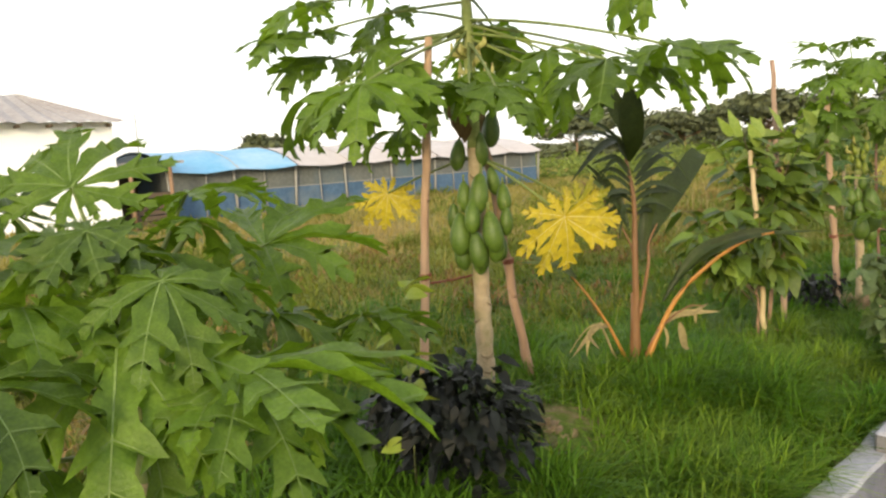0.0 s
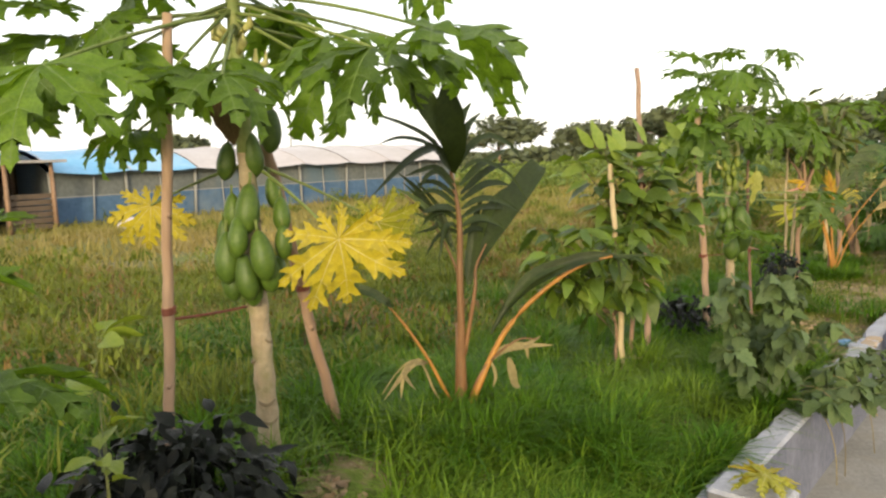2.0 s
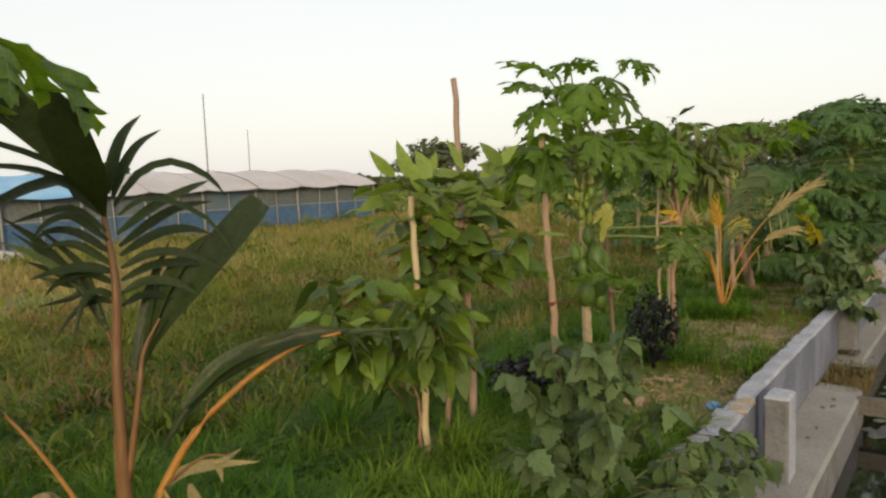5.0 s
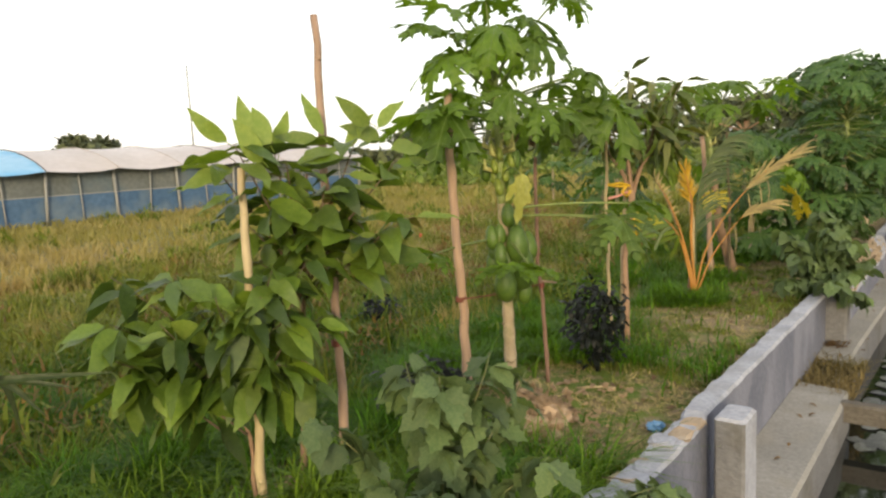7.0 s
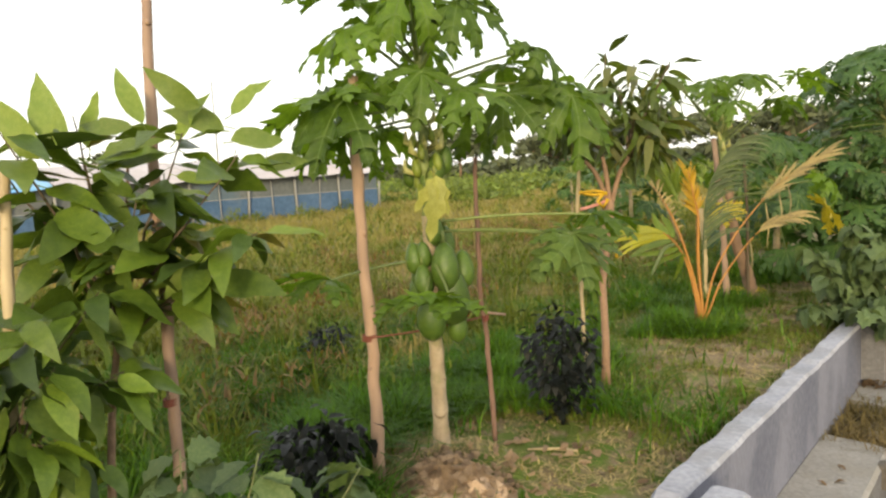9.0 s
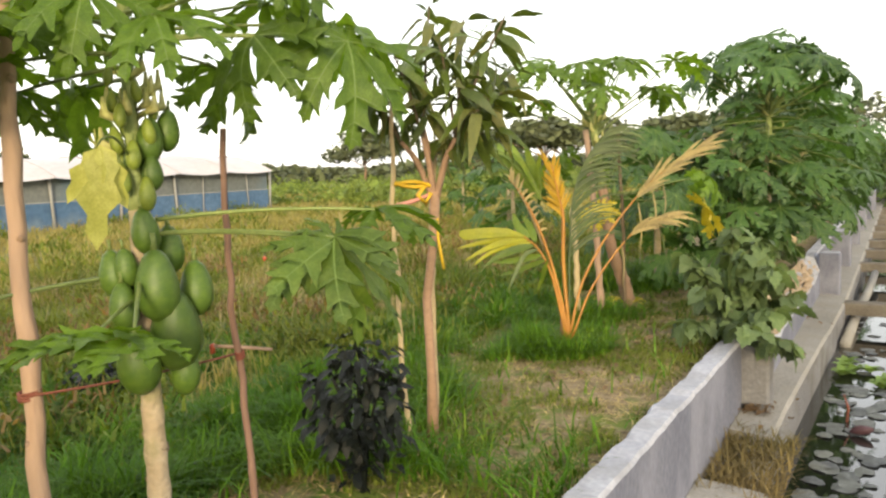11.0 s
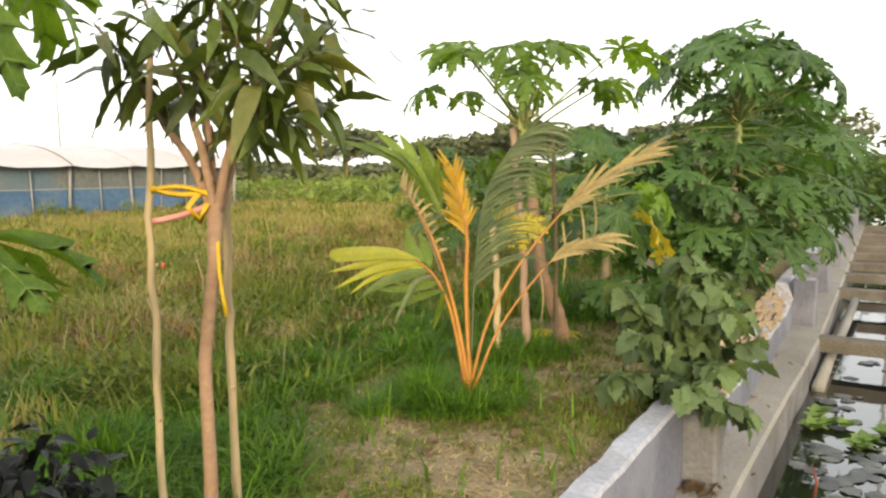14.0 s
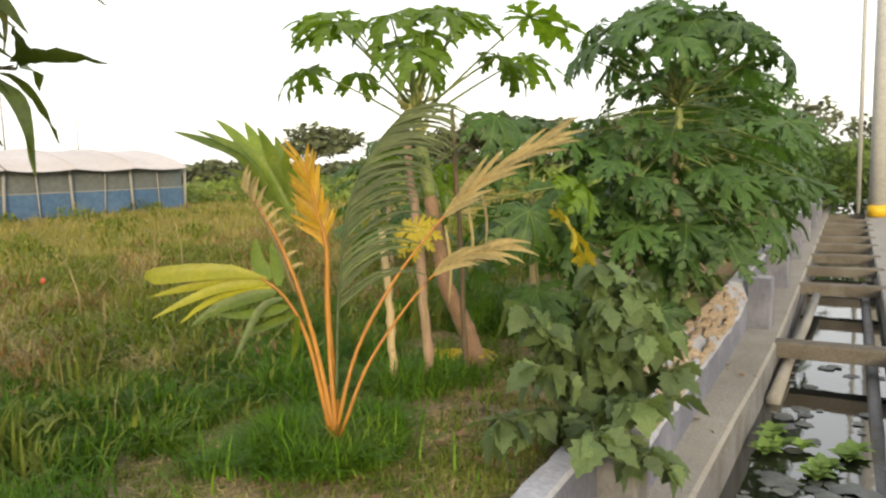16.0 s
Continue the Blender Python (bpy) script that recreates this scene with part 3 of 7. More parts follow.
def build_shed_and_house():
    sh = thing("shed", "dark open timber shed with plank wall", "shed")
    for x, y in ((-19.9, 7.35), (-19.9, 8.45), (-23, 7.35), (-23, 8.45)):
        s = Shape()
        s.tube([(x, y, -0.1), (x, y, 1.75)], [0.06, 0.055], 7)
        part("post", s.mesh("shed_post", [BARK]), sh)
    s = Shape()
    s.box(-23.2, -19.6, 7.2, 8.75, 1.75, 1.82)
    part("roof", s.mesh("shed_roof", [ROOF], False), sh)
    for i in range(6):
        s = Shape()
        s.box(-20.05, -20.0, 7.3, 8.5, 0.02 + 0.16 * i, 0.15 + 0.16 * i)
        part("plank", s.mesh("plank", [DARKWOOD], False), sh)
    s = Shape()
    s.box(-23.2, -23.1, 7.2, 8.7, -0.1, 1.7)
    part("back_wall", s.mesh("shed_back", [DARKWOOD], False), sh)
    h = thing("house", "white plastered building with grey corrugated metal roof", "building")
    s = Shape()
    s.box(-28, -20, -14, 7.05, -0.2, 2.95)
    part("wall", s.mesh("house_wall", [PLASTER], False), h)
    s = Shape()
    n = 96
    vs = []
    for i in range(n + 1):
        y = -14.4 + 21.9 * i / n
        z = 0.025 * (1 if i % 2 else -1)
        inset = 1.7 * smooth01((y - 5.3) / 2.2)
        vs += [(-19.6, y, 2.92 + z), (-23.0 + 0 * inset, min(y, 5.4 + 0.1 * (y - 5.4)), 3.95 + z), (-28.4, y, 2.92 + z)]
    s.add(vs, [(i * 3 + c, i * 3 + c + 1, i * 3 + c + 4, i * 3 + c + 3) for i in range(n) for c in range(2)])
    part("roof", s.mesh("house_roof", [ROOF], False), h, "grey corrugated roof sheets")
    for i in range(30):
        s = Shape()
        y = -14 + 0.72 * i
        s.box(-19.98, -19.62, y, y + 0.07, 2.80, 2.87)
        part("rafter_end", s.mesh("rafter", [DARKWOOD], False), h)


build_shed_and_house()


def blob_tree(name, label, at, height, spread, seed, material, trunk=True, leaf=0.28, n=900, flat=0.6):
    """A far tree: trunk, limbs and a crown of many small leaf clumps with gaps."""
    r = random.Random(seed)
    t = thing(name, label, "tree", at)
    s = Shape()
    top = height * 0.55
    s.tube([(0, 0, -0.2), (0.05 * spread, 0, top * 0.5), (0, 0.05 * spread, top)], [0.05 * height * 0.6, 0.035 * height * 0.6, 0.02 * height], 7)
    lobes = []
    for i in range(9):
        a = r.uniform(0, 6.28)
        d = spread * r.uniform(0.15, 0.75)
        c = Vector((math.cos(a) * d, math.sin(a) * d, height * r.uniform(0.62, 0.9)))
        lobes.append((c, spread * r.uniform(0.22, 0.42)))
        s.tube([(0, 0, top * 0.7), tuple(c * 0.6 + Vector((0, 0, top * 0.3))), tuple(c)], [0.03 * height * 0.4, 0.012 * height, 0.004 * height], 5)
    part("trunk", s.mesh("far_trunk", [BARK]), t)
    s = Shape()
    for i in range(n):
        c, rad = r.choice(lobes)
        d = Vector((r.gauss(0, 1), r.gauss(0, 1), r.gauss(0, 0.8))).normalized() * rad * r.uniform(0.5, 1.05)
        d.z *= flat
        p = c + d
        a, b = Vector((r.gauss(0, 1), r.gauss(0, 1), r.gauss(0, 0.5))).normalized(), Vector((r.gauss(0, 1), r.gauss(0, 1), r.gauss(0, 1))).normalized()
        q = leaf * r.uniform(0.6, 1.4)
        s.add([p - a * q, p + b * q * 0.5, p + a * q, p - b * q * 0.5], [(0, 1, 2, 3)])
    part("crown", s.mesh("far_crown", [material]), t)
    return t


def build_distance():
    r = random.Random(21)
    # woods on the horizon
    s = Shape()
    for i in range(26000):
        a = r.uniform(math.radians(-88), math.radians(35))
        d = r.uniform(110, 150)
        x, y = d * math.sin(a), d * math.cos(a)
        h = 2.6 + 2.8 * noise.noise((a * 7, 0, 0)) + 1.2 * noise.noise((a * 31, 2, 0)) + 2.4 * math.exp(-((a + 0.22) / 0.14) ** 2)
        if h < 0.6:
            continue
        z = r.uniform(0, 1) ** 0.7 * h
        p = Vector((x, y, z))
        u, v = Vector((r.gauss(0, 1), r.gauss(0, 1), r.gauss(0, 0.6))).normalized(), Vector((r.gauss(0, 1), r.gauss(0, 1), r.gauss(0, 1))).normalized()
        q = r.uniform(0.5, 1.1)
        s.add([p - u * q, p + v * q * 0.6, p + u * q, p - v * q * 0.6], [(0, 1, 2, 3)])
    thing("far_woods", "dark distant trees along the horizon", "trees", data=s.mesh("far_woods", [FAR]), kind="stuff")
    # scrub and banana clumps between the greenhouse and the woods
    s = Shape()
    for i in range(24000):
        y = r.uniform(27, 70)
        x = r.uniform(-44, -6) if y > 33 else r.uniform(-30, -16)
        k = noise.noise((x * 0.22, y * 0.22, 7))
        if k < -0.05:
            continue
        h = (0.5 + 1.7 * k) * min(1.0, 0.55 + (y - 27) / 40)
        p = Vector((x, y, r.uniform(0, 1) * h))
        u, v = Vector((r.gauss(0, 1), r.gauss(0, 1), r.gauss(0, 0.8))).normalized(), Vector((r.gauss(0, 1), r.gauss(0, 1), r.gauss(0, 1))).normalized()
        q = r.uniform(0.12, 0.34)
        s.add([p - u * q, p + v * q * 0.4, p + u * q, p - v * q * 0.4], [(0, 1, 2, 3)])
    thing("scrub", "green scrub and crops beyond the greenhouse", "bushes", data=s.mesh("scrub", [FAR_L]), kind="stuff")
    # overgrown end of the canal
    s = Shape()
    for i in range(9000):
        x, y = r.uniform(-2.2, 7.0), r.uniform(31.2, 37.0)
        h = 1.5 + 1.1 * noise.noise((x * 0.5, y * 0.4, 3)) + 0.5 * noise.noise((x * 1.7, y * 1.7, 5)) - 0.25 * max(0, x - 1.5) * 0.4
        p = Vector((x, y, -0.9 + (h + 0.9) * r.uniform(0, 1) ** 0.6))
        u, v = Vector((r.gauss(0, 1), r.gauss(0, 1), r.gauss(0, 0.8))).normalized(), Vector((r.gauss(0, 1), r.gauss(0, 1), r.gauss(0, 1))).normalized()
        q = r.uniform(0.09, 0.24)
        s.add([p - u * q, p + v * q * 0.4, p + u * q, p - v * q * 0.4], [(0, 1, 2, 3)])
    thing("canal_bushes", "dense green bushes over the end of the canal", "bushes", data=s.mesh("canal_bushes", [BUSH_G]), kind="stuff")
    blob_tree("tree", "bluish tree behind the end of the canal", (3.5, 58, 0), 4.2, 4.4, 77, FAR)
    blob_tree("tree", "bluish tree behind the end of the canal", (-3.0, 64, 0), 4.6, 5.5, 78, FAR)
    for i, (x, y, h, w) in enumerate(((-46, 62, 5.4, 6.5), (-38, 70, 4.6, 6.0), (-25, 60, 5.0, 5.0), (-33, 82, 6.4, 7.5), (-18, 75, 5.5, 6.0), (-9, 62, 5.0, 5.5), (-60, 33, 4.5, 3.6), (-44, 12, 3.6, 2.8))):
        blob_tree("tree", "dark spreading tree far across the field", (x, y, 0), h, w, 40 + i, FAR, leaf=0.42, n=2000, flat=0.5)
    for x, y, h, rad in ((-34, 26.5, 6.8, 0.05), (-36, 13.3, 4.4, 0.04), (-40, 34, 5.5, 0.04)):
        s = Shape()
        s.tube([(0, 0, -0.1), (0.06, 0, h)], [rad, rad * 0.7], 6)
        thing("mast", "thin pale mast behind the greenhouse", "pole", (x, y, 0), data=s.mesh("mast", [POST]))
    p = thing("utility_pole", "grey concrete utility pole with a yellow band beside the canal", "utility pole", (0.68, 29.6, -0.46))
    s = Shape()
    s.tube([(0, 0, 0), (0, 0, 4), (0, 0, 9)], [0.21, 0.19, 0.15], 14)
    part("shaft", s.mesh("pole_shaft", [POLE_G]), p)
    s = Shape()
    s.tube([(0, 0, 0.02), (0, 0, 0.32)], [0.235, 0.235], 14)
    part("band", s.mesh("pole_band", [RIBBON]), p, "yellow painted band")
    s = Shape()
    s.tube([(-0.42, 1.5, -0.4), (-0.42, 1.5, 8)], [0.06, 0.05], 8)
    thing("thin_pole", "thin grey pole beside the utility pole", "pole", (0.68, 29.6, -0.06), data=s.mesh("thin_pole", [POLE_G]))


build_distance()


# ---- leaves that many plants share ----
def papaya_leaf(seed, bend, mats, deep=1.0, wide=1.0):
    """One palmate leaf with lobed lobes that arch over: hub at the origin, middle lobe along +y, one unit along its arc."""
    r = random.Random(seed)
    sh = Shape()
    lobes = [(0, 1.0), (37, 0.97), (-37, 0.95), (75, 0.86), (-75, 0.87), (115, 0.66), (-115, 0.64), (154, 0.42), (-154, 0.44)]
    prof = [(0.0, 0.02), (0.12, 0.05), (0.26, 0.085), (0.35, 0.115), (0.425, 0.105), (0.50, 0.125), (0.58, 0.165), (0.68, 0.215), (0.665, 0.155), (0.625, 0.095), (0.70, 0.095), (0.78, 0.125), (0.86, 0.155), (0.845, 0.105), (0.81, 0.06), (0.88, 0.06), (0.94, 0.07), (0.945, 0.035), (1.0, 0.0)]
    for li, (ang, ln) in enumerate(lobes):
        a = radians(ang + r.uniform(-7, 7))
        ln *= r.uniform(0.9, 1.08)
        d, e = (math.sin(a), math.cos(a)), (math.cos(a), -math.sin(a))
        curl = r.uniform(-0.2, 0.2)
        fold = r.uniform(0.0, 0.75)
        twist = r.uniform(-0.5, 0.5)
        b = bend * r.uniform(0.6, 1.4)
        e0 = 0.12 + r.uniform(-0.08, 0.10)
        dz = 0.010 * (li % 3)

        def P(s, w, lift=0.0):
            q = (math.sin(e0) - math.sin(e0 - b * s)) / b * ln
            z = (math.cos(e0 - b * s) - math.cos(e0)) / b * ln
            o = (w + curl * s * s) * ln
            n = b * s - e0
            up = fold * abs(w) + twist * w * s - 0.9 * w * w + 0.032 * math.sin(17 * s + 9 * w + seed + li) * min(1, 5 * abs(w)) + lift
            q += up * math.sin(n) * ln
            return (d[0] * q + e[0] * o, d[1] * q + e[1] * o, z + up * math.cos(n) * ln - dz * min(1, s * 6))

        rows, jl, jr = [], 1.0, 1.0
        for i_, (s, w) in enumerate(prof):
            w *= wide
            if i_ in (0, 5, 10, 15):
                jl, jr = r.uniform(0.78, 1.15), r.uniform(0.78, 1.15)
            kl = kr = 1.0
            if i_ in (9, 10, 14, 15):
                kl, kr = deep / max(0.85, jl), deep / max(0.85, jr)
            rows.append([P(s + r.uniform(-0.012, 0.012), -w * jl * kl * r.uniform(0.9, 1.1)), P(max(0.0, s - 0.62 * w), 0.0), P(s + r.uniform(-0.012, 0.012), w * jr * kr * r.uniform(0.9, 1.1))])
        vs = [p for q in rows for p in q]
        fs = []
        for i in range(len(rows) - 1):
            o = i * 3
            fs += [(o, o + 1, o + 4, o + 3), (o + 1, o + 2, o + 5, o + 4)]
        sh.add(vs, fs, 0)
        # pale midrib and side veins
        n = 9
        vs = []
        for i in range(n + 1):
            s = 0.94 * i / n
            w = 0.0055 * (1 - s) + 0.0015
            vs += [P(s, -w, 0.006), P(s, w, 0.006)]
        sh.add(vs, [(2 * i, 2 * i + 1, 2 * i + 3, 2 * i + 2) for i in range(n)], 1)
        for s, w in ((0.66, 0.19), (0.845, 0.14), (0.93, 0.06)):
            for sg in (-1, 1):
                vs = []
                for i in range(4):
                    f = 0.85 * i / 3
                    q = s - 0.62 * w + 0.62 * w * f
                    hw = 0.0022 * (1 - f) + 0.0010
                    vs += [P(q - hw, sg * w * f, 0.007), P(q + hw, sg * w * f, 0.007)]
                sh.add(vs, [(2 * i, 2 * i + 1, 2 * i + 3, 2 * i + 2) for i in range(3)], 1)
    return sh.mesh("papaya_leaf", mats)


PL = [[papaya_leaf(10 * k + q, (0.75, 1.25, 1.8)[k], [LEAF, VEIN], 1.0, 1.05) for q in range(5)] for k in range(3)]
PLP = [papaya_leaf(70 + q, 1.0, [LEAF_P, VEIN], 1.0, 1.05) for q in range(3)]
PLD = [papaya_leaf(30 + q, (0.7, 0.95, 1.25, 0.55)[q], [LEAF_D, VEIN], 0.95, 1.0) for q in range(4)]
PLY = [papaya_leaf(50 + q, 0.5, [LEAF_Y, VEIN_Y], 0.9, 1.1) for q in range(3)]
PLF = [papaya_leaf(60 + q, 0.8, [LEAF_GY, VEIN_Y]) for q in range(2)]


def simple_leaf(seed, wide, material, droop=0.3, lobed=0.0, n=7):
    """A pointed leaf folded along its midrib: stalk end at the origin, one unit along +y."""
    r = random.Random(seed)
    sh = Shape()
    rows = []
    for i in range(n + 1):
        s = i / n
        w = wide * math.sin(math.pi * min(1, s ** 0.8 * 0.97 + 0.03)) ** 0.85 * (1 + lobed * (1 if i % 2 else -1))
        z = -droop * s * s + 0.02 * math.sin(9 * s + seed)
        x = 0.05 * math.sin(3 * s + seed)
        if i in (0, n):
            w = 0.012
        rows.append([(x - w, s * 0.97 + (0.03 if i % 2 else 0) * (lobed > 0), z + 0.28 * w + 0.03 * r.uniform(-1, 1) * (w > 0.02)), (x, s, z), (x + w, s * 0.97, z + 0.28 * w + 0.03 * r.uniform(-1, 1) * (w > 0.02))])
    sh.add([p for q in rows for p in q], [f for i in range(n) for o in (i * 3,) for f in ((o, o + 1, o + 4, o + 3), (o + 1, o + 2, o + 5, o + 4))])
    sh.tube([(0, -0.16, 0.03), (0, -0.06, 0.015), (0, 0.02, 0)], [0.012, 0.010, 0.010], 4, 0, False)
    return sh.mesh("leaf", [material])


AVO_L = [simple_leaf(q, 0.225 + 0.03 * (q % 2), AVO, 0.15 + 0.15 * (q % 3)) for q in range(5)] + [simple_leaf(7, 0.22, AVO_Y, 0.2)]
AVO_D = [simple_leaf(12 + q, 0.17 + 0.02 * q, AVO_DARK, 0.3) for q in range(3)] + [simple_leaf(16, 0.15, AVO_OLD, 0.35)]
AVO_UP = [simple_leaf(110 + q, 0.165 + 0.02 * q, AVO_Y, 0.08 + 0.06 * q, n=9) for q in range(3)]
MAN_L = [simple_leaf(20 + q, 0.118 + 0.018 * (q % 2), MANGO if q < 5 else MANGO_O, 0.30 + 0.25 * (q % 3), n=9) for q in range(6)]
EGG_L = [simple_leaf(40 + q, 0.35 + 0.04 * (q % 2), EGG, 0.25 + 0.15 * (q % 3), 0.17, 9) for q in range(5)]
DRK_L = [simple_leaf(60 + q, 0.26, DARKLEAF, 0.3 + 0.2 * (q % 2), n=4) for q in range(4)]
YNG_L = [simple_leaf(80 + q, 0.28, SEEDLEAF, 0.2) for q in range(2)]
LET_L = [simple_leaf(84 + q, 0.30, LETTUCE, 0.15) for q in range(2)]
PALE_L = simple_leaf(99, 0.16, LEAF_YG, 0.15, 0.30, 6)
DEAD_L = [simple_leaf(90 + q, 0.28, DEADLEAF, 0.3 - 0.5 * (q % 2), 0.1) for q in range(3)]


def fruit_mesh(seed, mats):
    r = random.Random(seed)
    sh = Shape()
    prof = [(0.03, 0.0), (0.08, -0.03), (0.135, -0.10), (0.19, -0.24), (0.235, -0.42), (0.252, -0.58), (0.235, -0.75), (0.17, -0.90), (0.085, -0.985), (0.02, -1.02)]
    n = 12
    vs = [(w * (1 + 0.04 * math.cos(5 * 2 * math.pi * i / n + seed)) * math.cos(2 * math.pi * i / n), w * math.sin(2 * math.pi * i / n), z) for w, z in prof for i in range(n)]
    sh.add(vs, [(j * n + i, (j + 1) * n + i, (j + 1) * n + (i + 1) % n, j * n + (i + 1) % n) for j in range(len(prof) - 1) for i in range(n)])
    sh.tube([(0, 0, 0.22), (0.01, 0, 0.1), (0, 0, -0.01)], [0.035, 0.03, 0.045], 6, 1)
    return sh.mesh("papaya_fruit", mats)


YFRUITS = [fruit_mesh(q + 5, [FRUIT_Y, PETIOLE]) for q in range(2)]
FRUITS = [fruit_mesh(q, [FRUIT, PETIOLE]) for q in range(3)]


def trunk_mesh(pts, r0, r1, green_from=0.75, bark=None):
    """A papaya stem with ring-shaped leaf scars."""
    sh = Shape()
    n = 46
    base = [Vector(p) for p in pts]
    path, rad = [], []
    for i in range(n + 1):
        f = i / n * (len(base) - 1)
        k = min(int(f), len(base) - 2)
        path.append(base[k].lerp(base[k + 1], f - k))
        t = i / n
        rr = r0 + (r1 - r0) * t + 0.35 * r0 * max(0, 0.06 - t) / 0.06
        rad.append(rr * (1.10 if i % 3 == 0 else 1.0))
    cut = int(n * green_from)
    sh.tube(path[:cut + 1], rad[:cut + 1], 12, 0, True, 0.03)
    sh.tube(path[cut:], rad[cut:], 10, 1, True, 0.05)
    return sh.mesh("papaya_trunk", [bark or TRUNK, SHOOT])


def petiole(tree, a, b, r=0.009, lift=0.10):
    a, b = Vector(a), Vector(b)
    mid = (a + b) / 2 + Vector((0, 0, lift * (b - a).length))
    sh = Shape()
    sh.tube(curve3(a, mid, b, 7), [r * (1.25 - 0.5 * i / 7) for i in range(8)], 6, 0, False)
    part("petiole", sh.mesh("petiole", [PETIOLE]), tree)


def put_leaf(tree, hub, fwd, size, meshes, r, up=(0, 0, 1)):
    part("leaf", r.choice(meshes), tree, m=aim(hub, fwd, up, size, r.uniform(-12, 12)))


def papaya(at, height, seed, label, lean=(0, 0), n=16, size=0.36, reach=0.55, r0=0.05, fruits=0, low=0.32, spread=(72, -12), given=(), fruit_len=0.2, fruit_from=0.62, mid=None, skip=None, bark=None, group="papaya trees", tone=None, sag=0.85):
    """A papaya tree. given: leaves that are placed one by one, as (attach height, hub, forward, size, kind)."""
    r = random.Random(seed)
    t = thing("papaya_tree", label, "papaya tree", at, group)
    top = Vector((lean[0], lean[1], height))
    mid = Vector(mid) if mid else Vector((lean[0] * 0.45, lean[1] * 0.45, height * 0.5))
    part("trunk", trunk_mesh([(0, 0, -0.06), (mid.x * 0.4, mid.y * 0.4, mid.z * 0.45), mid, (mid + top) / 2, top], r0, r0 * 0.45, 0.60 if given and not bark else 0.75, bark), t, "ringed papaya stem")

    def on_stem(z):
        f = max(0.0, min(1.0, z / height))
        return Vector((lean[0] * f, lean[1] * f, z))

    for i in range(15 if given and not bark and r0 > 0.034 else 0):
        z = 0.08 + (0.60 * height - 0.08) * (i + r.uniform(0.1, 0.7)) / 15
        c, az, rr = on_stem(z), r.uniform(0, 6.28), (r0 + (r0 * 0.45 - r0) * z / height) * 1.02
        s = Shape()
        s.tube([c + Vector((math.cos(az + q) * rr, math.sin(az + q) * rr, -0.016 + 0.020 * (q / 0.9) ** 2)) for q in (-0.9, -0.5, 0.0, 0.5, 0.9)], [0.003, 0.0055, 0.007, 0.0055, 0.003], 5)
        part("leaf_scar", s.mesh("leaf_scar", [SCAR]), t)
    for zz, hub, fwd, sz, kind in given:
        petiole(t, on_stem(zz), hub, 0.0065, 0.05)
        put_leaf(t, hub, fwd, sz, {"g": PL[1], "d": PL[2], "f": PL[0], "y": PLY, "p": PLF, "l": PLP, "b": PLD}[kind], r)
    for i in range(n):
        f = i / max(1, n - 1)
        az = i * 2.39996 + seed
        if skip and skip(az % (2 * math.pi), f):
            continue
        el = radians(spread[0] + (spread[1] - spread[0]) * f ** 0.8 + r.uniform(-7, 7))
        a = on_stem(height - 0.02 - low * f)
        ln = reach * (0.5 + 0.5 * min(1, f * 2.2 + 0.15)) * r.uniform(0.62, 1.12)
        d = Vector((math.cos(az) * math.cos(el), math.sin(az) * math.cos(el), math.sin(el)))
        hub = a + d * ln
        hub.z -= 0.10 * f * ln
        out = Vector((math.cos(az), math.sin(az), 0))
        fwd = out + Vector((0, 0, -0.20 - sag * f + r.uniform(-0.25, 0.25)))
        petiole(t, a, hub, 0.0075, 0.06)
        put_leaf(t, hub, fwd, size * (0.55 + 0.45 * min(1, 0.2 + 2.5 * f)) * r.uniform(0.85, 1.12), tone or (PL[0] + PL[1] if f < 0.4 else PL[1] + PL[2]), r)
    for i in range(fruits):
        f = i / max(1, fruits - 1)
        az = i * 2.39996 + seed * 2
        z = height * fruit_from - f * height * 0.20 + r.uniform(-0.02, 0.02)
        p = on_stem(z)
        sz = fruit_len * (0.55 + 0.45 * min(1, 2 * f + 0.2)) * r.uniform(0.85, 1.1)
        off = r0 * 0.8 + sz * (0.30 + 0.16 * (i % 2))
        m = Matrix.Translation(p + Vector((math.cos(az), math.sin(az), 0)) * off) @ pose(0, 0, 0, r.uniform(-8, 8), r.uniform(-8, 8), r.uniform(0, 360)) @ Matrix.Scale(sz, 4)
        part("fruit", FRUITS[i % 3], t, m=m)
    for i in range(14 if given else 5):
        az = r.uniform(0, 6.28)
        p = on_stem(height * (fruit_from + 0.05) + r.uniform(0, 0.28))
        s = Shape()
        q = p + Vector((math.cos(az), math.sin(az), 0.4)) * (r0 + r.uniform(0.02, 0.06))
        s.tube([p, q, q + Vector((0, 0, 0.05))], [0.007, 0.016, 0.005], 5)
        part("flower", s.mesh("flower", [FLOWER]), t)
    return t


